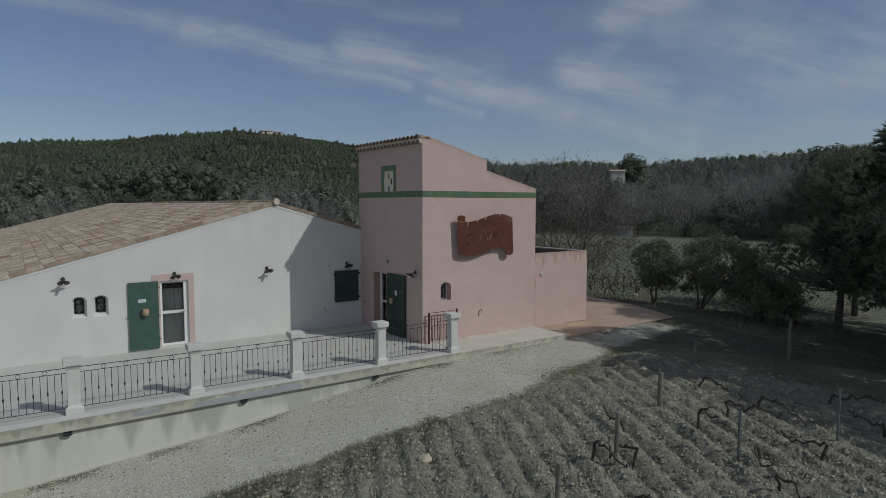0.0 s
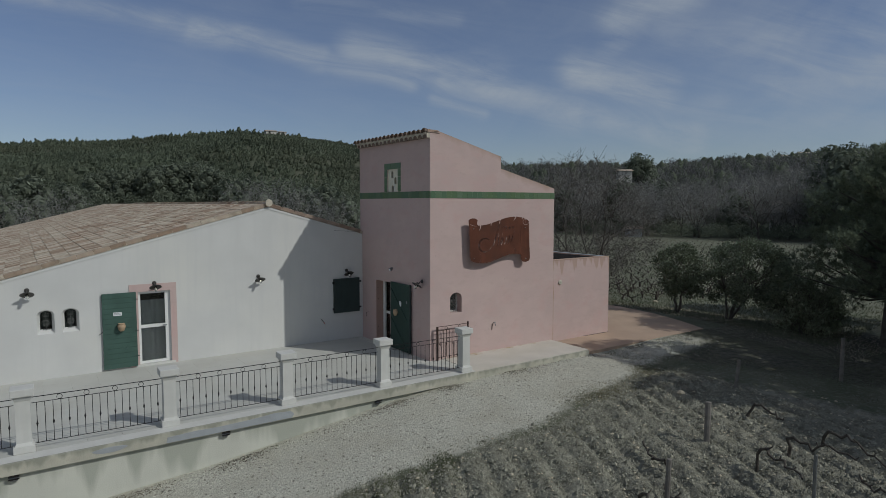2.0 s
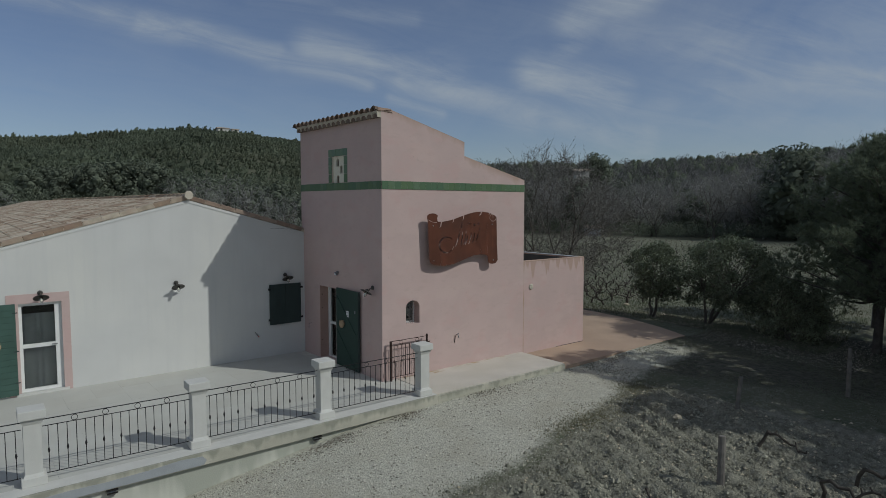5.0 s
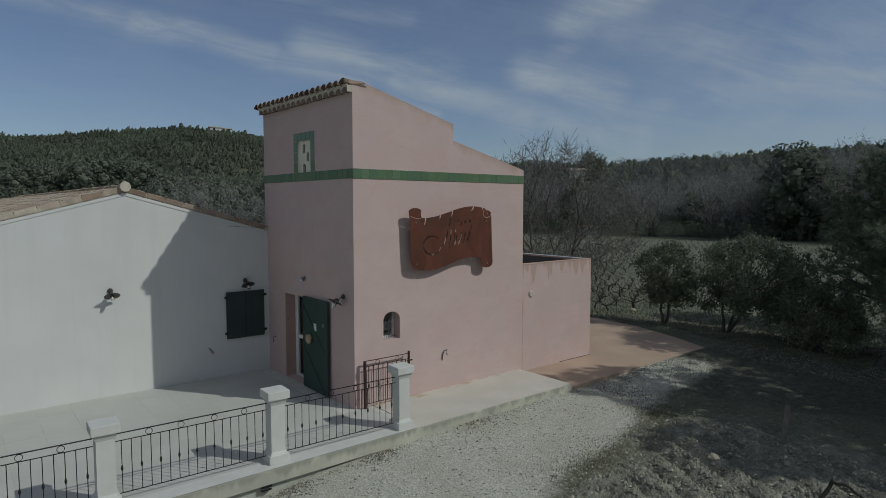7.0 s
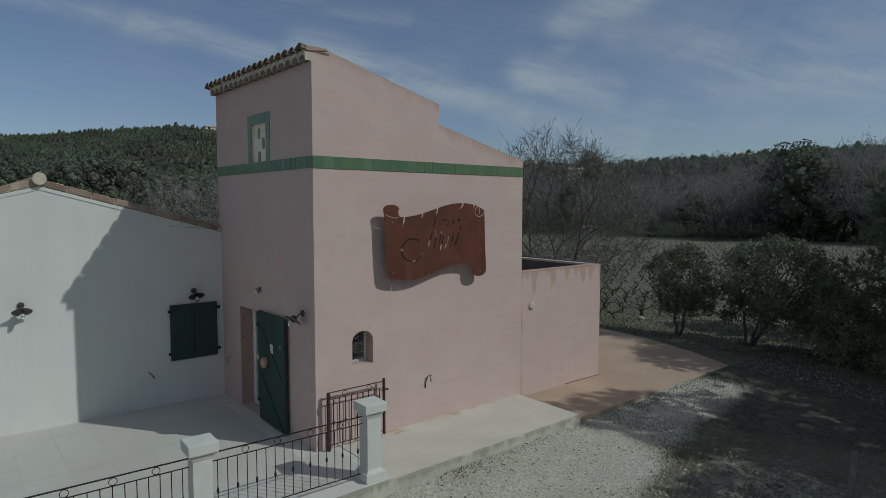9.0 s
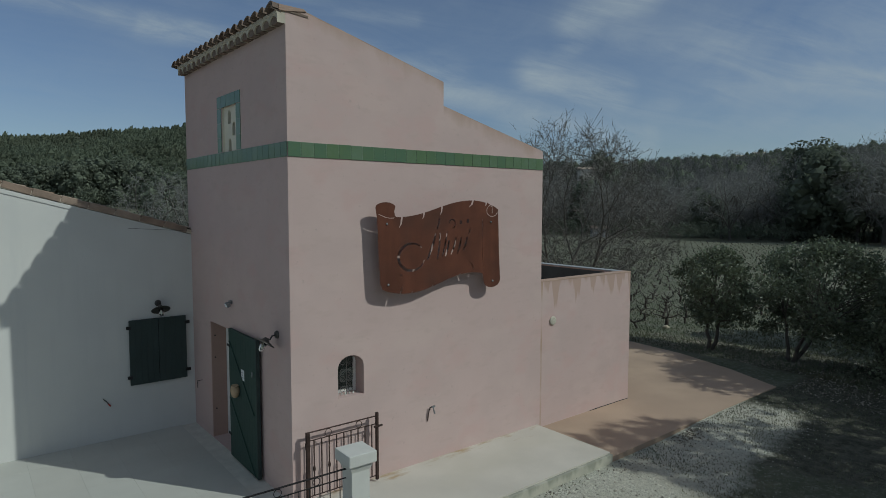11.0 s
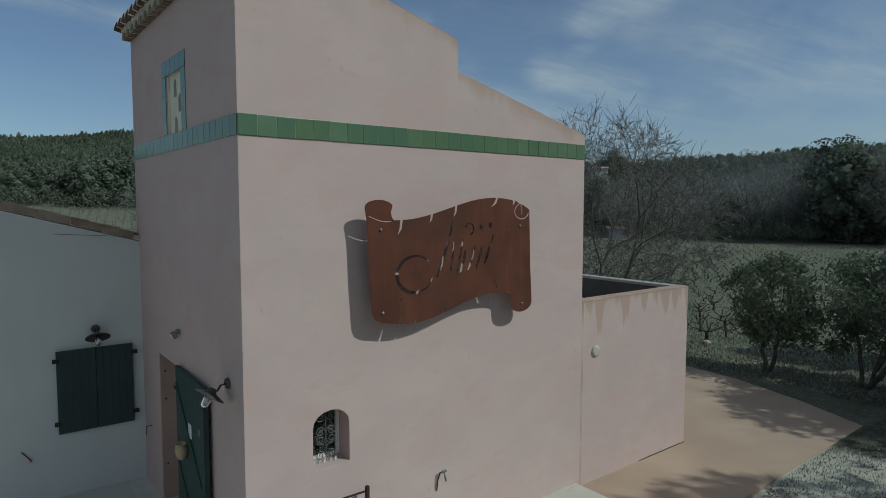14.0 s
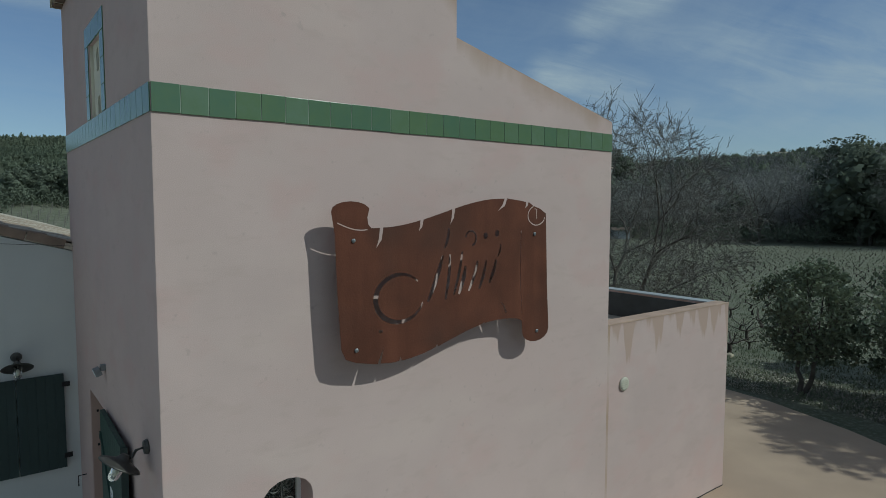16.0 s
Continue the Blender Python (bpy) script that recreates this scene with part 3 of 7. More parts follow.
def zones(x, y):
    """How far a place belongs to the gravel, the ploughed plot, the woods, the shaded litter."""
    wob = 0.16 * waves(x, y, 1.3, 3)
    edge = plough_edge(x) + wob
    gravel = smooth(-0.8, 0.7, y - edge) * smooth(0.0, 3.0, 20.8 + 1.6 * smooth(12.8, 13.8, y) + 0.6 * waves(x, y, 1.1, 71) - x - 0.5 * (y - 14)) * smooth(-1, 0, 17.5 - y)
    soil = smooth(-0.55, 0.55, edge - 0.3 - y) * smooth(0, 2, 17.5 + 0.25 * waves(x, y, 0.8, 5) - x + 0.25 * (13 - y))
    r = np.hypot(x, y)
    a = np.degrees(np.arctan2(x, y))
    wood = smooth(115, 150, r) * np.maximum(np.maximum(smooth(5.5, 4.5, a), smooth(13.5, 14.5, a)), smooth(168, 174, r))
    wood = np.maximum(wood, smooth(62, 78, r) * np.maximum(smooth(34, 26, a) * smooth(16, 20, a), smooth(3, -1, a)))
    # litter below pines and shrubs, where shade is part of the colour
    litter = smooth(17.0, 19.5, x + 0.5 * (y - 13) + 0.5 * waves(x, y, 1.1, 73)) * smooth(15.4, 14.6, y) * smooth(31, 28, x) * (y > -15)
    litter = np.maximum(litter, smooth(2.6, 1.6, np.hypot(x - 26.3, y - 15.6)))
    return gravel, soil, wood, litter


HILL_A = np.array([-180, -60, -20, 0, 7, 12, 16, 20, 27, 33, 42, 50, 55, 58, 66, 80, 110, 180.0])
HILL_E = np.array([3.0, 3.6, 4.6, 5.1, 5.8, 6.7, 7.2, 7.1, 6.1, 4.8, 3.9, 3.75, 3.75, 4.1, 4.35, 4.5, 3.8, 3.0])


def land(x, y):
    """Height of the ground, without furrows."""
    near = np.interp(x, [-30, 0, 4, 6, 7, 8.7, 10, 12.5, 15, 19, 25, 28, 40, 120], [-2.2, -1.28, -0.98, -0.74, -0.6, -0.42, -0.34, -0.26, -0.22, -0.22, -0.28, -0.5, -1.05, -1.3])
    near = near - 0.035 * np.clip(13 - y, 0, 12) * smooth(4, 9, x) + 0.06 * smooth(12.8, 14.8, y) * smooth(7, 9.5, x)
    near = near - 0.018 * np.clip(y - 17, 0, 40) * smooth(19, 27, x) * 0.6
    near = np.where((x < 11) & (y > 22), np.maximum(near, -0.9), near)
    near = near + 0.085 * smooth(17, 20, x) * smooth(13.2, 14.8, y) * smooth(27, 24, x)
    near = near + 0.025 * waves(x, y, 0.5, 11)
    r, a = np.hypot(x, y), np.degrees(np.arctan2(x, y))
    top = np.tan(np.radians(np.interp(a, HILL_A, HILL_E))) * 430
    ramp = np.clip((r - 135) / 295, 0, 1.35)
    hill = top * np.where(ramp < 1, ramp ** 1.25 * (1.35 - 0.35 * ramp), 1 - 1.1 * (ramp - 1))
    hill = np.where(r > 135, np.maximum(hill, -5), 0) + smooth(140, 300, r) * 3.0 * waves(x, y, 0.022, 17)
    return near + hill * (r > 135)


def furrows(x, y):
    s = x - 0.48 * y + 0.12 * waves(x, y, 0.9, 23)
    so = zones(x, y)[1]
    rng_w = waves(x, y, 2.0, 31)
    flat = np.where(x > 8.5, 0.15 + 0.85 * smooth(0.45, 1.25, plough_edge(x) - y + 0.15 * waves(x, y, 1.5, 61) + np.clip(9.5 - x, 0, 1)), 1.0)
    return so * flat * ((0.105 + 0.03 * waves(x, y, 1.1, 43)) * np.abs(np.sin(s * 5.0)) + 0.026 * waves(x, y, 7.0, 29) + 0.022 * waves(x, y, 19.0, 37) + 0.02 * rng_w)


def stretch(lo, hi, step, far):
    """Grid lines, close between lo and hi and ever wider beyond."""
    mid = np.arange(lo, hi + step / 2, step)
    out, d = [], step
    v = 0.0
    while v < far:
        d *= 1.115
        v += d
        out.append(v)
    out = np.array(out)
    return np.concatenate([(mid[0] - out)[::-1], mid, mid[-1] + out])


def build_ground():
    gx, gy = stretch(2.5, 19.0, 0.06, 1500), stretch(4.0, 14.0, 0.06, 1500)
    X, Y = np.meshgrid(gx, gy)
    Z = land(X, Y) + furrows(X, Y)
    # crumbly earth
    lump = np.random.RandomState(15).normal(0, 1, X.shape)
    Z = Z + zones(X, Y)[1] * (X > 2.4) * (X < 19.1) * (Y > 3.9) * (0.009 * lump + 0.008 * (lump + np.roll(lump, 1, 0) + np.roll(lump, 1, 1) + np.roll(lump, (1, 1), (0, 1))) / 2)
    V = np.stack([X, Y, Z], -1).reshape(-1, 3)
    nx, ny = len(gx), len(gy)
    i = (np.arange(ny - 1)[:, None] * nx + np.arange(nx - 1)[None]).ravel()
    me = np_mesh("ground", V, np.stack([i, i + 1, i + nx + 1, i + nx], 1), ground_mat, smooth=True)
    for name, vals in zip(("gravel_zone", "soil_zone", "wood_zone", "shade_litter_zone"), zones(V[:, 0], V[:, 1])):
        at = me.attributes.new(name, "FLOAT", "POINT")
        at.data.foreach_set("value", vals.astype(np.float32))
    return tagged(new("ground", me), "gravel drive, ploughed vine plot and winter grass reaching the hills", "ground", kind="structure")


ground = build_ground()


def ground_z(x, y):
    return float(land(np.array([float(x)]), np.array([float(y)]))[0] + furrows(np.array([float(x)]), np.array([float(y)]))[0])


# ---------------------------------------------------------------- terrace
XT, YT, YW = 10.985, 16.74, 20.97          # tower side wall, tower front, white wall
terrace = empty("terrace")
tagged(terrace, "pale paved terrace on a cream retaining wall with a stained concrete edge", "terrace", kind="structure")
part("slab", boxed(-22, 16.02, 15.43, 20.97, -0.30, -0.012), joint_mat, terrace)
part("retaining_wall", boxed(-22, 11.6, 15.10, 15.43, -2.8, -0.014), wall_cream, terrace, "cream rendered wall with grey-green damp streaks")
part("edge_beam", boxed(-22, 11.42, 15.0, 15.06, -0.23, -0.001, 0.008), concrete, terrace, "weathered concrete beam with lichen stains")
part("edge_beam", boxed(11.42, 16.02, 15.0, 15.06, -0.40, -0.02, 0.01), concrete, terrace, "low stained kerb edge")
_bm = bmesh.new()
prism(_bm, [(3.32, -0.215), (6.0, -0.215), (6.05, -0.14), (5.98, -0.06), (5.6, -0.035), (5.1, -0.07), (4.4, -0.09), (3.9, -0.075), (3.34, -0.10)], "y", 14.992, 15.002)
part("bare_patch", _bm, concrete_bare, terrace, "bare grey patch where the render has come off")
_bm = bmesh.new()
prism(_bm, [(2.3 + 0.30 * math.cos(a) * (1 + 0.1 * math.sin(3 * a)), -0.11 + 0.055 * math.sin(a)) for a in [k * math.pi / 8 for k in range(16)]], "y", 14.992, 15.002)
part("bare_patch", _bm, concrete_bare, terrace, "bare grey patch where the render has come off")
part("front_strip", boxed(11.42, 16.02, 15.06, YT, -0.30, 0.0), slab_mat, terrace, "pale concrete slab with rusty water marks")


def ochre_path():
    bm = bmesh.new()
    prism(bm, [(16.03, 15.02), (22.5, 15.05), (23.2, 16.5), (23.75, 18.2), (23.95, 20.0), (24.0, 24.0), (19.0, 27.0), (16.03, 27.0)], "z", -0.45, -0.075)
    ob = part("path", bm, orange_mat)
    return tagged(ob, "ochre concrete path with a thin edge beside the annex", "path", kind="structure")


ochre_path()


# ---------------------------------------------------------------- white cellar building
APEX_X, APEX_Z = 7.57, 4.60
L_SLOPE, R_SLOPE = 0.268, 0.282
HOUSE_X0, HOUSE_BACK = -8.0, 66.0


def rake_z(x):
    return APEX_Z - (L_SLOPE * (APEX_X - x) if x < APEX_X else R_SLOPE * (x - APEX_X))


cellar = empty("cellar_building", pose(0, YW, 0))
tagged(cellar, "long white rendered wine cellar with a pale clay tile roof", "building")
D1 = (3.72, 4.58, 0.06, 2.17)
NICHES = [(1.285, 1.685), (1.845, 2.255)]
gable = flat_shape([[(HOUSE_X0, -0.4), (13.6, -0.4), (13.6, rake_z(13.6)), (APEX_X, APEX_Z), (HOUSE_X0, rake_z(HOUSE_X0))],
                    [(D1[0], D1[2]), (D1[1], D1[2]), (D1[1], D1[3]), (D1[0], D1[3])],
                    *[arch(a, b, 1.22, 1.87, 0.15) for a, b in NICHES]], 0.30, plaster_white, "gable_wall")
part("gable_wall", gable, None, cellar, m=pose(0, 0.15, 0))
part("side_wall", boxed(HOUSE_X0, HOUSE_X0 + 0.3, 0.3, HOUSE_BACK - YW, -1, rake_z(HOUSE_X0)), plaster_shell, cellar)
part("side_wall", boxed(13.3, 13.6, 0.3, HOUSE_BACK - YW, -1, rake_z(13.6)), plaster_shell, cellar)
_bm = bmesh.new()
prism(_bm, [(HOUSE_X0, -1), (13.6, -1), (13.6, rake_z(13.6)), (APEX_X, APEX_Z), (HOUSE_X0, rake_z(HOUSE_X0))], "y", HOUSE_BACK - YW - 0.3, HOUSE_BACK - YW)
part("back_wall", _bm, plaster_shell, cellar)
_bm = bmesh.new()
prism(_bm, [(HOUSE_X0 - 0.3, rake_z(HOUSE_X0 - 0.3) + 0.01), (APEX_X, APEX_Z + 0.01), (13.8, rake_z(13.8) + 0.01), (13.8, rake_z(13.8) + 0.09), (APEX_X, APEX_Z + 0.09), (HOUSE_X0 - 0.3, rake_z(HOUSE_X0 - 0.3) + 0.09)], "y", -0.02, HOUSE_BACK - YW + 0.1)
roof = part("roof", _bm, tile_roof_mat, cellar, "low pitched roof of pale and ruddy clay tiles")
part("floor_slab", boxed(HOUSE_X0, 13.6, 0.3, 12, -0.3, 0.0), dark_inside, cellar)
# a thin moulding under the verge
for s, x0, x1 in ((-1, HOUSE_X0, APEX_X), (1, APEX_X, 10.87)):
    _bm = bmesh.new()
    prism(_bm, [(x0, rake_z(x0) - 0.07), (x1, rake_z(x1) - 0.07), (x1, rake_z(x1)), (x0, rake_z(x0))], "y", -0.014, 0.0)
    part("verge_moulding", _bm, plaster_white, cellar)


def roof_tile_mesh(w, l, n=6):
    """One roman tile: flat pan with a raised roll, w wide and l long down the slope (local x)."""
    bm = bmesh.new()
    prof = []
    for k in range(n + 1):
        t = k / n
        prof.append((t * w, 0.012 + 0.030 * max(0.0, math.sin(math.pi * (t - 0.38) / 0.62)) if t > 0.38 else 0.012))
    top0 = [bm.verts.new((0.0, a, b + 0.018)) for a, b in prof]
    top1 = [bm.verts.new((l, a, b)) for a, b in prof]
    low = [bm.verts.new((0.0, a, b - 0.006)) for a, b in prof]
    for i in range(n):
        bm.faces.new((top0[i], top1[i], top1[i + 1], top0[i + 1]))
        bm.faces.new((low[i], top0[i], top0[i + 1], low[i + 1]))
    return bm


TW, TL = 0.30, 0.40
tile_mesh = finish(roof_tile_mesh(TW, TL), "roof_tile", tile_roof_mat)
LA = math.atan(L_SLOPE)
ROWS_UP = int((APEX_X + 0.1 + 6.5) / (TL * math.cos(LA)))


def left_tile_pose(row, k):
    """Place of a tile on the western slope: row 0 is next to the ridge, k counts back from the gable."""
    d = (row + 1) * TL
    return pose(APEX_X - d * math.cos(LA), -0.02 + k * TW, APEX_Z + 0.088 - d * math.sin(LA), 0, -math.degrees(LA), 0)


loose = []
for row in range(ROWS_UP):
    for k in range(int((HOUSE_BACK - YW) / TW)):
        if k < 14 and row < 21:
            ob = part("roof_tile", tile_mesh, None, roof, m=left_tile_pose(row, k) @ pose(random.uniform(-0.012, 0.012), 0, random.uniform(0, 0.008), 0, random.uniform(-0.6, 0.6), random.uniform(-1.0, 1.0)))
        else:
            loose.append(left_tile_pose(row, k))
_src = np.array([v.co[:] for v in tile_mesh.vertices])
_fac = np.array([p.vertices[:] for p in tile_mesh.polygons])
_V = np.concatenate([_src @ np.array(m.to_3x3()).T + np.array(m.translation) for m in loose])
_F = np.concatenate([_fac + i * len(_src) for i in range(len(loose))])


def island_clay():
    mat = tile_roof_mat.copy()
    mat.name = "pale_clay_roof_tile_run"
    nt = mat.node_tree
    geo = nt.nodes.new("ShaderNodeNewGeometry")
    for link in list(nt.links):
        if link.from_node.type == "OBJECT_INFO":
            nt.links.new(geo.outputs["Random Per Island"], link.to_socket)
    return mat


tagged(part("roof_tiles", np_mesh("roof_tiles", _V, _F, island_clay()), None, roof), "rows of pale clay roof tiles", kind="stuff")


def half_round(l, r, thick=0.012, sides=8, taper=0.82):
    """A canal tile: a tapering half pipe along local x."""
    bm = bmesh.new()
    rows = []
    for x, rr in ((0, r), (l, r * taper)):
        o = [bm.verts.new((x, rr * math.cos(math.pi * k / sides), rr * math.sin(math.pi * k / sides))) for k in range(sides + 1)]
        i = [bm.verts.new((x, (rr - thick) * math.cos(math.pi * k / sides), (rr - thick) * math.sin(math.pi * k / sides))) for k in range(sides + 1)]
        rows.append((o, i))
    (o0, i0), (o1, i1) = rows
    for k in range(sides):
        bm.faces.new((o0[k], o1[k], o1[k + 1], o0[k + 1]))
        bm.faces.new((i0[k + 1], i1[k + 1], i1[k], i0[k]))
        bm.faces.new((o0[k + 1], i0[k + 1], i0[k], o0[k]))
        bm.faces.new((o1[k], i1[k], i1[k + 1], o1[k + 1]))
    return bm


verge_mesh = finish(boxed(0.0, 0.41, -0.085, 0.085, -0.05, 0.062, 0.012), "verge_tile", tile_roof_mat)
for k in range(33):
    d = 0.05 + k * 0.42
    part("verge_tile", verge_mesh, None, roof, m=pose(APEX_X - d * math.cos(LA), 0.055, APEX_Z + 0.075 - d * math.sin(LA), 0, 0, 180) @ pose(0, 0, 0, 0, math.degrees(LA), 0) @ pose(0, 0, random.uniform(0, 0.012), 0, 2.0, 0))
RA = math.atan(R_SLOPE)
shaded_verge_mesh = finish(boxed(0.0, 0.41, -0.085, 0.085, -0.05, 0.062, 0.012), "verge_tile", tile_shaded)
for k in range(8):
    d = 0.05 + k * 0.42
    part("verge_tile", shaded_verge_mesh, None, roof, m=pose(APEX_X + d * math.cos(RA), 0.055, APEX_Z + 0.075 - d * math.sin(RA), 0, math.degrees(RA) + 2.0, 0))
ridge_mesh = finish(half_round(0.48, 0.12), "ridge_tile", tile_roof_mat)
for k in range(64):
    part("ridge_tile", ridge_mesh, None, roof, m=pose(APEX_X, -0.05 + k * 0.44, APEX_Z + 0.075, 0, 1.5, 90))
part("ridge_end", lathe([(0.005, 0), (0.11, 0), (0.12, 0.02), (0.11, 0.06), (0.005, 0.06)], 16), mortar_pale, roof, "round pale mortar plug at the ridge end", m=pose(APEX_X, -0.05, APEX_Z + 0.13, 90, 0, 0))
# plain tiles of the eastern slope
_ms = []
for row in range(int(6.2 / TL)):
    for k in range(70):
        d = (row + 1) * TL
        _ms.append(pose(APEX_X + d * math.cos(RA), -0.02 + (k + 1) * TW, APEX_Z + 0.088 - d * math.sin(RA), 0, math.degrees(RA), 0) @ pose(0, 0, 0, 0, 0, 180))
_V = np.concatenate([_src @ np.array(m.to_3x3()).T + np.array(m.translation) for m in _ms])
_F = np.concatenate([_fac + i * len(_src) for i in range(len(_ms))])
tagged(part("roof_tiles", np_mesh("roof_tiles", _V, _F, island_clay()), None, roof), "rows of pale clay roof tiles", kind="stuff")


# ---------------------------------------------------------------- tower
tower = empty("tower", pose(XT, YT, 0))
tagged(tower, "pink rendered tower with a green glazed tile band and sloping roofline", "tower")
TX, TYD = 5.10, 4.36                        # width of the front, depth of the side
STEP = 2.71
front_outline = [(0, -0.3), (TX, -0.3), (TX, 5.22), (STEP, 5.82), (STEP, 6.20), (0.30, 6.83), (0.0, 6.83)]
NX0, NX1, NZ0, NZ1 = 0.73, 1.17, 1.37, 1.99
part("front_wall", flat_shape([front_outline, arch(NX0, NX1, NZ0, NZ1, 0.17)], 0.24, plaster_pink, "front_wall"), None, tower, m=pose(0, 0.12, 0))
# coping on the sloping edges
for (xa, za), (xb, zb) in (((0.25, 6.85), (STEP, 6.20)), ((STEP, 5.82), (TX, 5.22))):
    bm = bmesh.new()
    prism(bm, [(xa, za - 0.03), (xb, zb - 0.03), (xb, zb + 0.012), (xa, za + 0.012)], "y", 0.003, 0.26)
    part("coping", bm, plaster_coping, tower, "weathered brownish coping")
# side wall with the doorway and the high niche, in the plane facing west
DY0, DY1, DZ = 2.33, 3.27, 2.13            # doorway along the side
HY0, HY1, HZ0, HZ1 = 1.82, 2.46, 5.09, 5.82
side = flat_shape([[(0.001, -0.3), (TYD, -0.3), (TYD, 6.72), (0.001, 6.72)], [(DY0, 0.0), (DY1, 0.0), (DY1, DZ), (DY0, DZ)], [(HY0, HZ0), (HY1, HZ0), (HY1, HZ1), (HY0, HZ1)]], 0.34, plaster_pink, "side_wall")
part("side_wall", side, None, tower, m=pose(0.1665, 0, 0, 0, 0, 90))
part("east_wall", boxed(TX - 0.3, TX, 0.24, TYD, -0.3, 5.15), plaster_pink, tower)
part("upper_east_wall", boxed(STEP - 0.2, STEP, 0.24, TYD, 4.6, 6.14), plaster_pink, tower)
part("back_wall", boxed(0.34, TX - 0.3, TYD - 0.3, TYD, -0.3, 4.9), plaster_pink, tower)
part("upper_back_wall", boxed(0.34, STEP - 0.2, TYD - 0.3, TYD, 4.9, 6.1), plaster_pink, tower)
for (xa, za), (xb, zb) in (((-0.02, 6.72), (STEP, 6.06)), ((STEP, 5.68), (TX, 5.08))):
    bm = bmesh.new()
    prism(bm, [(xa, za), (xb, zb), (xb, zb + 0.06), (xa, za + 0.06)], "y", 0.24, TYD)
    part("roof_plane", bm, tile_canal, tower)
part("inner_floor", boxed(0.34, TX - 0.3, 0.24, TYD - 0.3, -0.3, 0.0), dark_inside, tower)

# eave: two rows of half-round mortar scallops below a row of canal tiles
eave = part("eave", boxed(-0.125, 0.0, 0.003, TYD + 0.02, 6.755, 6.80, 0.004), mortar_pale, tower, "pale scalloped mortar eave")


def scallop_strip(n, w, x0, x1, z):
    bm = bmesh.new()
    prof = []
    for k in range(n):
        for j in range(7):
            a = math.pi * j / 6
            prof.append((k * w + w / 2 - 0.5 * w * math.cos(a), z + 0.105 * math.sin(a)))
    top = z + 0.118
    prism(bm, [(prof[0][0], top)] + prof + [(prof[-1][0], top)], "x", x0, x1)
    return bm


part("mortar_trim", scallop_strip(17, TYD / 17, -0.118, 0.02, 6.638), mortar_pale, eave)
# dark plugs put the shade of the tile undersides into the hollows
for k in range(17):
    part("clay_plug", boxed(-0.10, 0.0, (k + 0.14) * TYD / 17, (k + 0.86) * TYD / 17, 6.638, 6.735), tile_canal, eave, "dark plug for the shaded tile underside in the scallop")
canal = finish(half_round(0.5, 0.105, 0.016, 9, 0.86), "canal_tile", tile_canal)
for k in range(18):
    part("canal_tile", canal, None, tower, m=pose(-0.205, 0.10 + k * (TYD - 0.1) / 17, 6.80, 0, 13.5, 0) @ pose(0, 0, random.uniform(-0.006, 0.006), 0, random.uniform(-1, 1), random.uniform(-1.5, 1.5)))
    if k < 17:
        part("canal_tile", canal, None, tower, m=pose(-0.10, 0.10 + (k + 0.5) * (TYD - 0.1) / 17, 6.885, 180, 13.5, 0))
_bm = half_round(0.52, 0.10, 0.014, 9, 0.86)
part("verge_tile", _bm, tile_canal, tower, m=pose(-0.19, 0.08, 6.82, 0, 6, 0))
_bm = bmesh.new()
prism(_bm, [(-0.10, 6.80), (0.0, 6.80), (0.30, 6.845), (0.26, 6.87), (-0.10, 6.875)], "y", -0.02, 0.2)
part("eave_return", _bm, plaster_coping, tower)

# band of square glazed tiles along the front and the side, and round the niche
def tile_piece(w, h):
    bm = boxed(0, w - 0.006, -0.008, 0.006, 0, h, 0.0025)
    return finish(bm, "glazed_tile", tile_green)


BZ, BH = 4.88, 0.205
n_front = 26
part("grout", boxed(0, TX, -0.007, -0.001, BZ + 0.004, BZ + BH - 0.004), grout_mat, tower)
tf = tile_piece(TX / n_front, BH)
for k in range(n_front):
    part("glazed_tile", tf, None, tower, m=pose(k * TX / n_front, -0.004, BZ + random.uniform(-0.002, 0.002)))
n_side = 22
ts = tile_piece(TYD / n_side, BH)
for k in range(n_side):
    part("glazed_tile", ts, None, tower, m=pose(-0.004, (k + 1) * TYD / n_side, BZ, 0, 0, -90))
tv = tile_piece(0.185, 0.235)
for y0 in (HY0 - 0.19, HY1 + 0.005):
    for k in range(3):
        part("glazed_tile", tv, None, tower, m=pose(-0.004, y0 + 0.185, BZ + BH + 0.008 + k * 0.24, 0, 0, -90))
for k in range(5):
    w = (HY1 - HY0 + 0.38) / 5
    part("glazed_tile", tile_piece(w, 0.19), None, tower, m=pose(-0.004, HY0 - 0.19 + (k + 1) * w, BZ + BH + 0.732, 0, 0, -90))
part("cable", tube(bmesh.new(), [(0.0, TYD - 0.22, 3.72), (-0.3, TYD - 0.17, 3.745), (-1.1, TYD - 0.16, 3.80)], 0.003, 5), iron, tower)
# pierced white panel in the niche
holes = [arch(HY0 + 0.33, HY0 + 0.46, 5.54, 5.76, 0.065), arch(HY0 + 0.14, HY0 + 0.27, 5.34, 5.56, 0.065), arch(HY0 + 0.32, HY0 + 0.45, 5.095, 5.30, 0.065)]
part("pigeon_panel", flat_shape([[(HY0, HZ0), (HY1, HZ0), (HY1, HZ1), (HY0, HZ1)], *holes], 0.05, cream_paint, "pigeon_panel"), None, tower, "white panel pierced with three small arched holes", m=pose(0.06, 0, 0, 0, 0, 90))
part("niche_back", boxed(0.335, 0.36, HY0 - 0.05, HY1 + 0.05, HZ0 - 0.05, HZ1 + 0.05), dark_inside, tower)
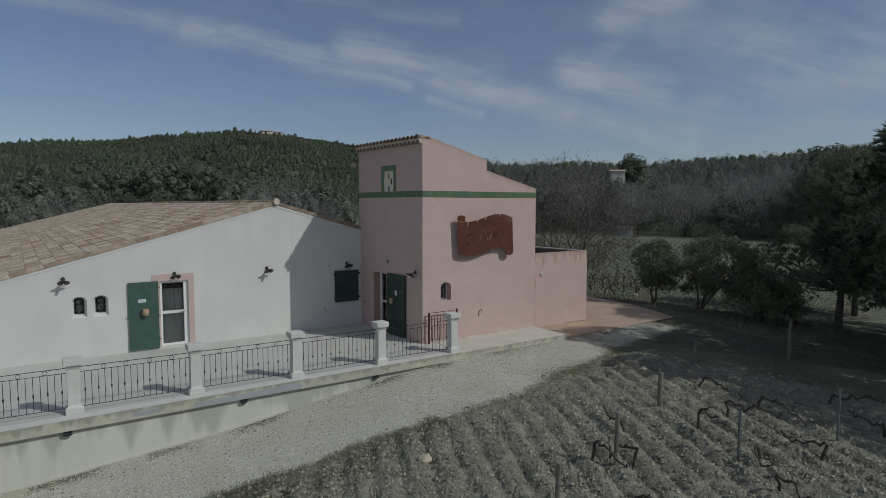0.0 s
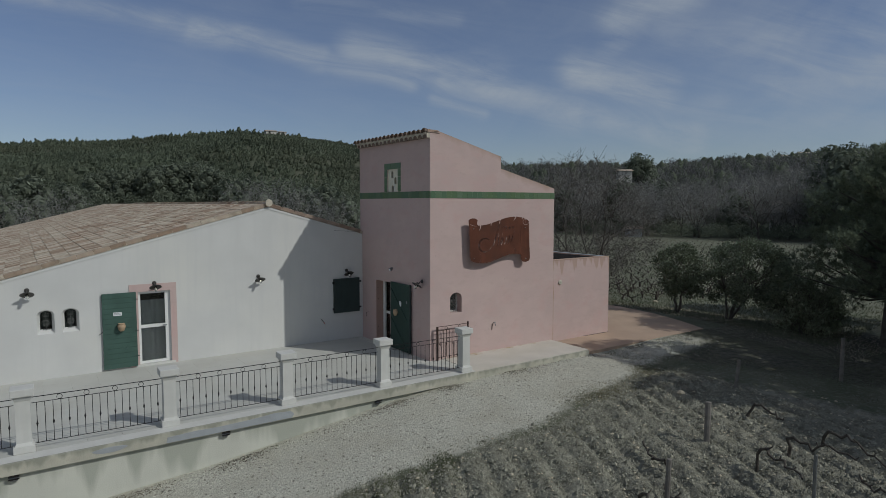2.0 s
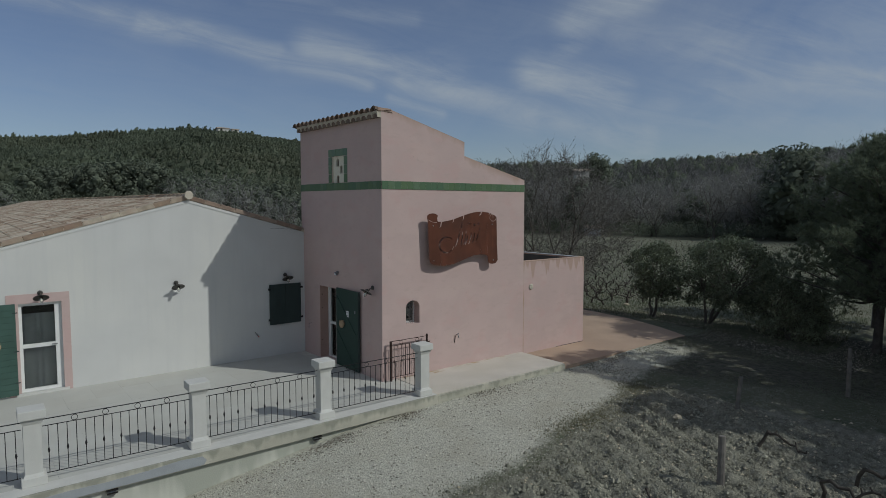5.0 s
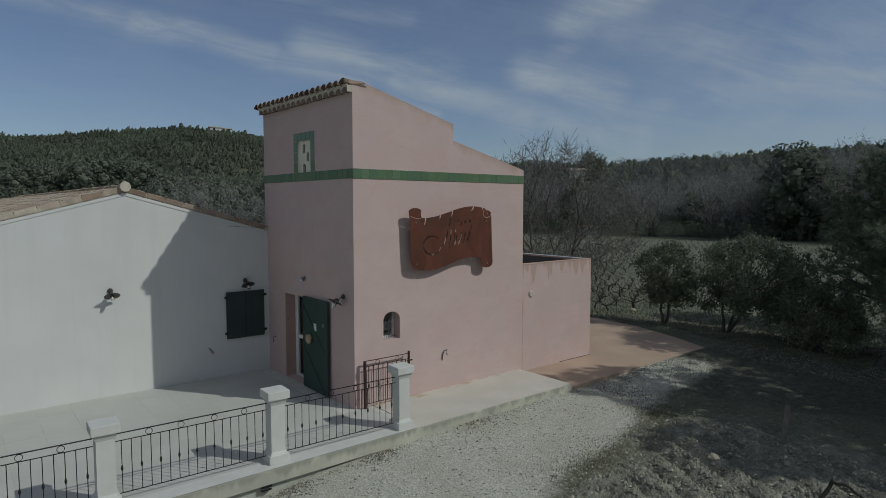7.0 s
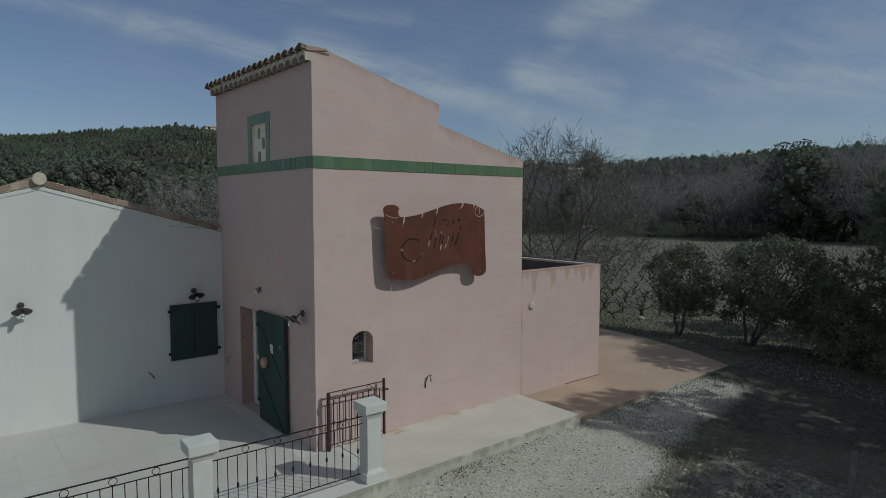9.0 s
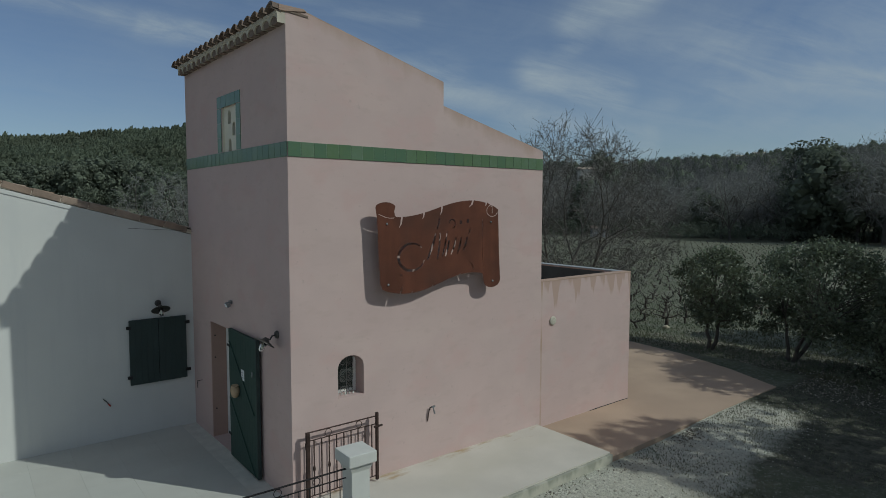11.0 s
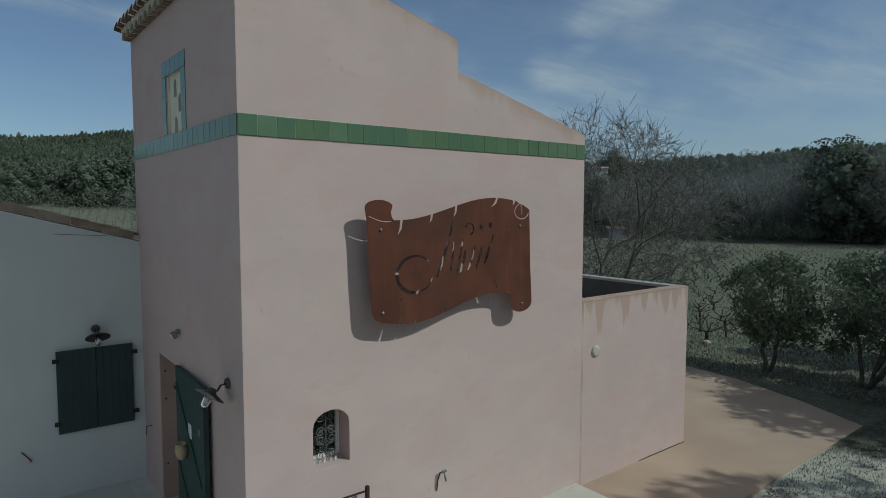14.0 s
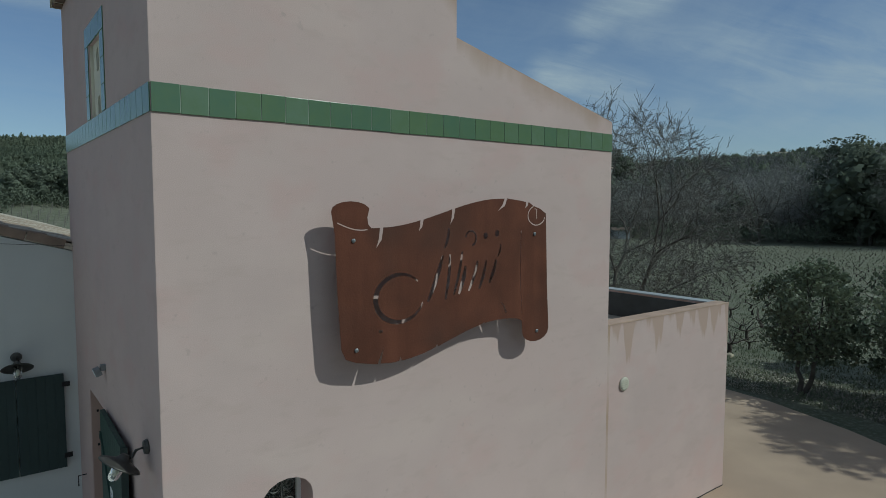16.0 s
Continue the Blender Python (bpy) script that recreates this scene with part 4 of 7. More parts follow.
for y in (HY0, HY1):
    part("niche_reveal", boxed(0.008, 0.034, min(y, y + (0.012 if y == HY0 else -0.012)), max(y, y + (0.012 if y == HY0 else -0.012)), HZ0 + 0.002, HZ1 - 0.002), cream_paint, tower)

# front niche window: glass, frame and scroll grille
part("window_back", boxed(NX0 - 0.1, NX1 + 0.1, 0.32, 0.34, NZ0 - 0.1, NZ1 + 0.1), void_grey, tower)
win = empty("small_window")
win.parent = tower
part("frame", flat_shape([[(NX0, NZ0), (NX1, NZ0), (NX1, NZ1), (NX0, NZ1)], [(NX0 + 0.04, NZ0 + 0.04), (NX1 - 0.04, NZ0 + 0.04), (NX1 - 0.04, NZ1 - 0.03), (NX0 + 0.04, NZ1 - 0.03)]], 0.04, white_paint, "frame"), None, win, m=pose(0, 0.262, 0))
part("pane", boxed(NX0 + 0.04, NX1 - 0.04, 0.26, 0.266, NZ0 + 0.04, NZ1 - 0.03), glass, win)


def spiral(cx, cz, r, turns, a0, sense=1, n=22):
    return [(cx + r * (1 - 0.75 * k / n) * math.cos(a0 + sense * turns * 2 * math.pi * k / n), cz + r * (1 - 0.75 * k / n) * math.sin(a0 + sense * turns * 2 * math.pi * k / n)) for k in range(n + 1)]


def scroll_grille(x0, x1, z0, z1, parent):
    g = empty("scroll_grille")
    g.parent = parent
    c, w, h = (x0 + x1) / 2, x1 - x0, z1 - z0
    part("bar", tube(bmesh.new(), [(c, 0, z0), (c, 0, z1 - 0.01)], 0.006, 5), iron_sunlit, g)
    part("bar", tube(bmesh.new(), [(c, 0, z0 + 0.9 * h), (x1, 0.01, z0 + 0.93 * h)], 0.006, 5), iron_sunlit, g)
    for s in (-1, 1):
        for cz, a in ((z0 + 0.12 * h, -1), (z0 + 0.40 * h, 1), (z0 + 0.55 * h, -1), (z0 + 0.82 * h, 1)):
            pts = [(x, 0, z) for x, z in spiral(c + s * 0.15 * w, cz, 0.13 * w, 1.5, math.pi if s > 0 else 0, s * a)]
            part("scroll", tube(bmesh.new(), pts, 0.005, 4), iron_sunlit, g)
        pts = [(c + s * w * (0.06 + 0.20 * math.sin(t * math.pi)), 0, z0 + h * (0.3 + 0.3 * t)) for t in [k / 8 for k in range(9)]]
        part("scroll", tube(bmesh.new(), pts, 0.005, 4), iron_sunlit, g)
    return g


scroll_grille(NX0, NX1, NZ0, NZ1, tower).matrix_basis = pose(0, 0.14, 0)
for k in range(14):
    _bm = bmesh.new()
    bmesh.ops.create_icosphere(_bm, subdivisions=1, radius=0.014)
    part("pebble", _bm, stone_white, tower, "white pebble on the sill", m=pose(NX0 + 0.04 + 0.027 * k, 0.10 + 0.1 * ((k * 7) % 5) / 5, NZ0 + 0.012, 20 * k, 0, 33 * k) @ Matrix.Diagonal((1.2, 1, 0.7, 1)))

# tower door: deep pink reveal, white frame, green leaf folded back on the wall
part("door_frame", flat_shape([[(DY0, 0), (DY1, 0), (DY1, DZ), (DY0, DZ)], [(DY0 + 0.07, 0.05), (DY1 - 0.15, 0.05), (DY1 - 0.15, DZ - 0.07), (DY0 + 0.07, DZ - 0.07)]], 0.06, white_paint, "door_frame"), None, tower, "white glazed door frame", m=pose(0.30, 0, 0, 0, 0, 90))
part("door_pane", boxed(0.295, 0.305, DY0 + 0.07, DY1 - 0.15, 0.05, DZ - 0.07), glass, tower)
part("mid_rail", boxed(0.28, 0.32, DY0 + 0.07, DY1 - 0.15, 0.98, 1.06), white_paint, tower)
part("jamb_lining", boxed(0.004, 0.268, DY1 - 0.014, DY1 - 0.002, 0.0, DZ - 0.002), plaster_reveal, tower, "brownish pink door reveal")
for z in (0.5, 1.45, 1.85):
    part("hinge_pin", boxed(0.055, 0.075, DY1 - 0.03, DY1 - 0.014, z, z + 0.025, 0.003), iron, tower)
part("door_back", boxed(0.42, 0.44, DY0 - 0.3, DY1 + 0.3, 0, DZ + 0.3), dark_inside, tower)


def plank_leaf(name, w, h, t, planks, upright, mat, parent, m, gap=0.0018):
    """A boarded shutter or door leaf: boards with gaps, and ledges or a long brace on its face (local -y)."""
    leaf = empty(name, m)
    leaf.parent = parent
    n = planks
    size = (w if upright else h) / n
    for k in range(n):
        a, b = k * size, (k + 1) * size - gap
        bm = boxed(a, b, -t, 0, 0, h, gap) if upright else boxed(0, w, -t, 0, a, b, gap)
        part("plank", bm, mat, leaf)
    part("backing", boxed(0.01, w - 0.01, -t * 0.6, 0.004, 0.01, h - 0.01), mat, leaf)
    return leaf


leaf = plank_leaf("door_leaf", 1.22, 2.16, 0.045, 11, True, green_deep, tower, pose(-0.02, DY0 - 0.12, 0.02, 0, 0, -91.5))
_bm = bmesh.new()
prism(_bm, [(0.03, 1.95), (0.07, 1.95), (1.12, 0.98), (1.08, 0.98)], "y", -0.062, -0.044)
part("brace", _bm, green_deep, leaf)
_bm = bmesh.new()
prism(_bm, [(0.03, 1.0), (0.07, 1.0), (1.12, 0.03), (1.08, 0.03)], "y", -0.062, -0.044)
part("brace", _bm, green_deep, leaf)
part("edge", boxed(1.20, 1.225, -0.05, 0.006, 0, 2.16), green_dark, leaf)


def wall_pot(parent, m):
    """A half jar for the wall."""
    pot = part("jar", lathe([(0.045, 0.0), (0.075, 0.03), (0.105, 0.12), (0.10, 0.17), (0.075, 0.20), (0.095, 0.215), (0.09, 0.22), (0.07, 0.20), (0.06, 0.16)], 16), terracotta, parent, "small terracotta wall jar", m=m, smooth=True)
    return pot


def notice(parent, m, w=0.17, h=0.12):
    sheet = part("notice_sheet", boxed(0, w, -0.004, 0, 0, h), paper, parent, "small white printed sheet", m=m)
    for k in range(3):
        part("print_line", boxed(0.02, w - 0.03 - 0.02 * (k % 2), -0.006, -0.004, h * (0.25 + 0.22 * k), h * (0.25 + 0.22 * k) + 0.012), ink_grey, sheet)


wall_pot(leaf, pose(0.42, -0.10, 1.10) @ Matrix.Diagonal((0.85, 0.7, 0.9, 1)))
notice(leaf, pose(0.58, -0.048, 1.42), 0.13, 0.17)
part("lock_plate", boxed(1.02, 1.07, -0.055, -0.044, 1.56, 1.64, 0.004), grey_metal, leaf)
for z in (0.35, 1.85):
    part("hinge", boxed(-0.07, 0.05, -0.052, -0.044, z, z + 0.04), iron, leaf)

part("latch_hook", tube(bmesh.new(), [(0.0, 3.80, 0.93), (-0.09, 3.80, 0.93), (-0.09, 3.80, 0.80)], 0.008, 5), iron, tower)

# the side wall stands a little askew to the front
ASKEW = pose(0, 0, 0, 0, 0, 0.85)
for ob in tower.children:
    kind = ob.name.split(".")[0]
    turned = kind == "glazed_tile" and abs(ob.rotation_euler.z + math.pi / 2) < 0.1
    if turned or kind in ("side_wall", "eave", "canal_tile", "pigeon_panel", "niche_back", "niche_reveal", "door_frame", "jamb_lining", "hinge_pin", "door_pane", "mid_rail", "door_back", "door_leaf", "latch_hook", "cable"):
        ob.matrix_basis = ASKEW @ ob.matrix_basis


# ---------------------------------------------------------------- annex beside the tower
annex = empty("annex", pose(XT + TX, YT, 0))
tagged(annex, "low pink walled annex with brown water streaks", "annex")
AX, AY, AZ = 2.90, 4.3, 2.76
part("front_wall", boxed(0.0, AX, 0.0, 0.2, -0.4, AZ), plaster_annex, annex, "pink wall with brown streaks below its top")
part("east_wall", boxed(AX - 0.2, AX, 0.2, AY, -0.4, AZ), plaster_annex, annex)
part("back_wall", boxed(0.002, AX - 0.2, AY - 0.2, AY, -0.4, AZ), plaster_annex, annex)
part("lining", boxed(AX - 0.214, AX - 0.2, 0.2, AY - 0.2, 2.2, AZ - 0.03), lining_grey, annex, "dark grey lining")
part("lining", boxed(0.002, AX - 0.2, AY - 0.214, AY - 0.2, 2.2, AZ - 0.03), lining_grey, annex, "dark grey lining")
part("deck", boxed(0.002, AX - 0.2, 0.2, AY - 0.2, 2.2, 2.32), deck_mat, annex, "dusty flat roof deck")
crack = random.Random(6)
part("crack", tube(bmesh.new(), [(1.55 + 0.09 * k, -0.004 + crack.uniform(-0.004, 0.003), -0.072 + crack.uniform(-0.003, 0.006)) for k in range(16)], 0.007, 5), dark_inside, annex, "dark broken crack along the foot of the wall")
part("coping", boxed(0.002, AX + 0.004, -0.006, 0.21, AZ, AZ + 0.018), plaster_coping, annex)
part("coping", boxed(AX - 0.21, AX + 0.004, 0.21, AY, AZ, AZ + 0.018), concrete_bare, annex)
vent = empty("wall_vent", pose(16.42, YT, 1.98))
tagged(vent, "round cream plastic vent cover on the pink annex", "vent")
part("rim", lathe([(0.085, 0), (0.09, 0.01), (0.085, 0.025), (0.06, 0.03), (0.002, 0.03)], 20), plastic_cream, vent, m=pose(0, 0, 0, 90, 0, 0), smooth=True)
for k in range(5):
    z = -0.05 + 0.025 * k
    w = math.sqrt(max(0.068 ** 2 - z * z, 0))
    part("slat", boxed(-w, w, -0.034, -0.028, z - 0.004, z + 0.004), plastic_cream, vent)

# ---------------------------------------------------------------- white wall: door, shutters, niches
door = empty("door_1", pose(0, YW, 0))
tagged(door, "white glazed double-pane door with pink surround in the white wall", "door", kind="structure")
x0, x1, z0, z1 = D1
part("door_frame", flat_shape([[(x0, z0), (x1, z0), (x1, z1), (x0, z1)], [(x0 + 0.07, z0 + 0.07), (x1 - 0.14, z0 + 0.07), (x1 - 0.14, 1.10), (x0 + 0.07, 1.10)], [(x0 + 0.07, 1.19), (x1 - 0.14, 1.19), (x1 - 0.14, z1 - 0.07), (x0 + 0.07, z1 - 0.07)]], 0.06, white_paint, "door_frame"), None, door, m=pose(0, 0.10, 0))
part("pane", boxed(x0 + 0.07, x1 - 0.14, 0.098, 0.104, z0 + 0.07, 1.10), glass, door)
part("pane", boxed(x0 + 0.07, x1 - 0.14, 0.098, 0.104, 1.19, z1 - 0.07), glass, door)
_bm = bmesh.new()
_pts = [(x0 + 0.02 + k * 0.02, 0.20 + 0.006 * math.sin(k * 0.7 + math.sin(k * 0.31))) for k in range(43)]
prism(_bm, _pts + [(a, b + 0.006) for a, b in reversed(_pts)], "z", 0.1, 1.90)
part("curtain", _bm, curtain_mat, door, "grey curtain behind the glass")
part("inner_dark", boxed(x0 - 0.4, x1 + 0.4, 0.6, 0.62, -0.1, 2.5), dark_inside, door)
part("handle", tube(bmesh.new(), [(x1 - 0.10, 0.05, 1.14), (x1 - 0.22, 0.05, 1.14)], 0.012, 6), grey_metal, door)
part("sill", boxed(x0 - 0.1, x1 + 0.1, -0.05, 0.30, 0.0, z0), stone_white, door)
for a, b, c, d in ((x1, x1 + 0.17, 0.0, 2.39), (x0 - 0.23, x1, z1, 2.39), (x0 - 0.23, x0, 0.0, z1)):
    part("surround", boxed(a, b, -0.012, 0.0, c, d), plaster_pink, door, "flat pink painted surround")
shut = plank_leaf("shutter", 0.86, 2.14, 0.04, 15, False, green_paint, door, pose(2.80, -0.03, 0.05), 0.003)
_bm = bmesh.new()
prism(_bm, [(0.42, 0.35), (0.46, 0.35), (0.80, 0.80), (0.76, 0.80)], "y", -0.052, -0.036)
part("brace", _bm, green_paint, shut)
wall_pot(shut, pose(0.46, -0.12, 1.07))
notice(shut, pose(0.27, -0.042, 1.50), 0.22, 0.10)
for z in (0.28, 1.02, 1.92):
    part("hinge", boxed(0.80, 0.90, -0.047, -0.04, z, z + 0.025), green_dark, shut)
part("stay", tube(bmesh.new(), [(-0.10, -0.03, 1.0), (0.0, -0.03, 1.08)], 0.008, 5), iron, shut)

pair = empty("window_shutters", pose(9.78, YW, 0.94))
tagged(pair, "closed pair of dark green boarded shutters with strap hinges", "shutter")
for k in range(2):
    lf = plank_leaf("shutter_leaf", 0.488, 1.19, 0.04, 5, True, green_dark, pair, pose(0.495 * k, -0.03, 0))
    for z in (0.12, 1.03):
        part("hinge", boxed(-0.05 if k == 0 else 0.46, 0.03 if k == 0 else 0.55, -0.05, -0.03, z, z + 0.06, 0.004), iron, lf)
for k, (a, b) in enumerate(NICHES):
    w = empty("niche_window", pose(0, YW, 0))
    tagged(w, "small arched niche window with a dark grille in the white wall", "window", "niche windows in the white wall")
    part("back", boxed(a - 0.05, b + 0.05, 0.31, 0.33, 1.1, 1.95), void_grey, w)
    # splayed reveal from the wall face to the small pane
    ia, ib = a + 0.075, b - 0.055
    outer, inner = arch(a, b, 1.22, 1.87, 0.15), arch(ia, ib, 1.325, 1.82, 0.10)
    bm = bmesh.new()
    ro, ri, rb = ([bm.verts.new((x, y, z)) for x, z in pts] for pts, y in ((outer, 0.002), (inner, 0.16), (inner, 0.20)))
    for p_, q_ in ((ro, ri), (ri, rb)):
        for j in range(len(p_)):
            n_ = (j + 1) % len(p_)
            if (p_[j].co - p_[n_].co).length > 1e-5:
                bm.faces.new((p_[j], q_[j], q_[n_], p_[n_]))
    part("reveal", bm, plaster_white, w)
    part("pane", boxed(ia + 0.002, ib - 0.002, 0.185, 0.19, 1.33, 1.81), glass, w)
    scroll_grille(ia, ib, 1.25, 1.80, w).matrix_basis = pose(0, 0.13, 0)


# ---------------------------------------------------------------- lamps and fittings
def wall_lamp():
    lamp = empty("wall_lamp")
    part("wall_plate", lathe([(0.055, 0), (0.06, 0.012), (0.05, 0.035), (0.02, 0.04)], 14), lamp_metal, lamp, m=pose(0, 0, 0.06, 90, 0, 0))
    part("arm", tube(bmesh.new(), [(0, -0.03, 0.06), (0, -0.09, 0.05), (0, -0.12, 0.0), (0, -0.16, -0.02), (0, -0.2, 0.0)], 0.011, 6), lamp_metal, lamp, smooth=True)
    part("shade", lathe([(0.03, 0.075), (0.045, 0.05), (0.06, 0.03), (0.15, 0.0), (0.165, -0.012), (0.15, -0.008), (0.05, 0.015), (0.02, 0.03)], 20), lamp_metal, lamp, "flat dark enamel shade", m=pose(0, -0.2, -0.03, -33, 0, 0), smooth=True)
    part("glass_jar", lathe([(0.042, 0.0), (0.045, -0.05), (0.04, -0.10), (0.025, -0.125), (0.004, -0.13)], 14), glass, lamp, "clear ribbed glass jar", m=pose(0, -0.2, -0.035, -33, 0, 0), smooth=True)
    part("bulb", lathe([(0.02, 0.0), (0.032, -0.05), (0.03, -0.085), (0.004, -0.105)], 10), cream_paint, lamp, m=pose(0, -0.2, -0.035, -33, 0, 0), smooth=True)
    return lamp


lamp = wall_lamp()
tagged(lamp, "black wall lamp with a flat shade and glass jar", "lamp", "wall lamps")
lamp.matrix_basis = pose(1.10, YW, 2.37)
for x in (4.16, 7.20, 10.29):
    copy_thing(lamp, pose(x, YW, 2.34))
copy_thing(lamp, pose(XT - 0.006, 17.16, 2.30, 0, 0, -89.15))

sensor = empty("security_light", pose(XT - 0.0325, 18.93, 2.60, 0, 0, -89.15))
tagged(sensor, "small grey floodlight with sensor on the pink wall", "light")
part("bracket", boxed(-0.03, 0.03, -0.05, 0, -0.02, 0.04, 0.005), grey_metal, sensor)
part("head", boxed(-0.05, 0.05, -0.11, -0.05, -0.04, 0.04, 0.008), grey_metal, sensor, m=pose(0, 0, 0, 20, 0, 0))
part("lens", boxed(-0.04, 0.04, -0.114, -0.11, -0.03, 0.03), paper, sensor, m=pose(0, 0, 0, 20, 0, 0))

tap = empty("wall_tap", pose(13.42, YT, 0.80))
tagged(tap, "old brass garden tap with a short hose on the pink wall", "tap")
part("pipe", tube(bmesh.new(), [(-0.06, -0.015, -0.13), (-0.055, -0.03, 0.0), (-0.03, -0.04, 0.10), (0.01, -0.06, 0.10)], 0.008, 6), iron_rusty, tap)
part("spout", tube(bmesh.new(), [(0.01, -0.06, 0.12), (0.01, -0.09, 0.06), (0.02, -0.10, 0.0)], 0.014, 6), grey_metal, tap)
part("valve", boxed(-0.02, 0.05, -0.08, -0.05, 0.10, 0.125, 0.004), grey_metal, tap)

hook = empty("wall_hook", pose(9.38, YW, 0.72))
tagged(hook, "small iron shutter stay with a red tip on the white wall", "hook")
part("rod", tube(bmesh.new(), [(-0.05, -0.02, 0.06), (0.0, -0.03, 0.0), (0.06, -0.025, -0.09)], 0.008, 5), iron, hook)
red_mat = material("red_plastic", (0.4, 0.05, 0.04), 0.5, vary=0.1, scale=20, fine=80)
part("tip", tube(bmesh.new(), [(0.03, -0.028, -0.045), (0.065, -0.025, -0.095)], 0.012, 6), red_mat, hook)


def beam_spot():
    s = empty("bulkhead_light")
    part("body", lathe([(0.075, 0), (0.08, 0.02), (0.075, 0.05), (0.05, 0.09), (0.01, 0.10)], 16), grey_metal, s, m=pose(0, 0, 0, 90, 0, 0), smooth=True)
    part("bar", boxed(-0.085, 0.085, -0.112, -0.095, -0.012, 0.012, 0.003), iron, s)
    part("hood", boxed(-0.085, 0.085, -0.13, 0, 0.045, 0.065, 0.004), iron, s)
    return s


spot = beam_spot()
tagged(spot, "small grey bulkhead light under the terrace edge", "light", "bulkhead lights under the terrace")
spot.matrix_basis = pose(0.75, 15.12, -0.31)
for x in (4.52, 8.28):
    copy_thing(spot, pose(x, 15.12, -0.31))


# ---------------------------------------------------------------- scroll-shaped steel sign
def stroke(pts, widths):
    """A closed outline of a brush stroke along a line of points."""
    left, right = [], []
    for i, (a, b) in enumerate(pts):
        p, q = pts[max(i - 1, 0)], pts[min(i + 1, len(pts) - 1)]
        dx, dz = q[0] - p[0], q[1] - p[1]
        n = math.hypot(dx, dz) or 1
        w = widths[i] if isinstance(widths, (list, tuple)) else widths
        left.append((a - dz / n * w / 2, b + dx / n * w / 2))
        right.append((a + dz / n * w / 2, b - dx / n * w / 2))
    return left + right[::-1]


def sign_outline():
    top = lambda u: 1.37 - 0.13 * math.cos(math.pi * (u - 0.42) / 1.45)
    low = lambda u: 0.18 - 0.12 * math.cos(math.pi * (u - 0.6) / 1.25)
    pts = [(0.08, 0.24), (0.05, 0.7), (0.03, 1.2), (0.0, 1.38)]
    pts += [(0.18 - 0.18 * math.cos(a), 1.385 + 0.08 * math.sin(a)) for a in [math.pi * k / 8 for k in range(1, 8)]]
    pts += [(0.355, 1.40), (0.335, 1.33), (0.345, 1.27), (0.375, 1.24)]
    u = 0.42
    tears = [(0.47, -0.05, 0.17), (0.89, -0.03, 0.10), (1.25, -0.035, 0.14), (1.91, -0.10, 0.12), (2.21, -0.03, 0.06)]
    for t, lean, deep in tears:
        while u < t - 0.03:
            pts.append((u, top(u)))
            u += 0.06
        pts += [(t - 0.012, top(t)), (t - 0.004 + lean * 0.4, top(t) - deep * 0.55), (t + lean, top(t) - deep), (t + 0.015 + lean * 0.25, top(t) - deep * 0.6), (t + 0.022, top(t) + 0.004)]
        u = t + 0.06
    pts += [(2.30, 1.43), (2.40, 1.40), (2.49, 1.35), (2.505, 1.0), (2.52, 0.6), (2.55, 0.16)]
    pts += [(2.355 + 0.195 * math.cos(a), 0.13 - 0.12 * math.sin(a)) for a in [math.pi * k / 8 for k in range(9)]]
    pts += [(2.15, 0.25)]
    u = 2.10
    for t, lean, deep in ((1.62, 0.03, -0.02), (1.06, 0.0, -0.03), (0.66, 0.0, -0.04), (0.44, 0.05, -0.15)):
        while u > t + 0.03:
            pts.append((u, low(u)))
            u -= 0.07
        pts += [(t + 0.014, low(t)), (t + 0.004 + lean, low(t) - deep), (t - 0.014, low(t))]
        u = t - 0.07
    pts += [(0.32, 0.09), (0.22, 0.11), (0.12, 0.155)]
    return pts


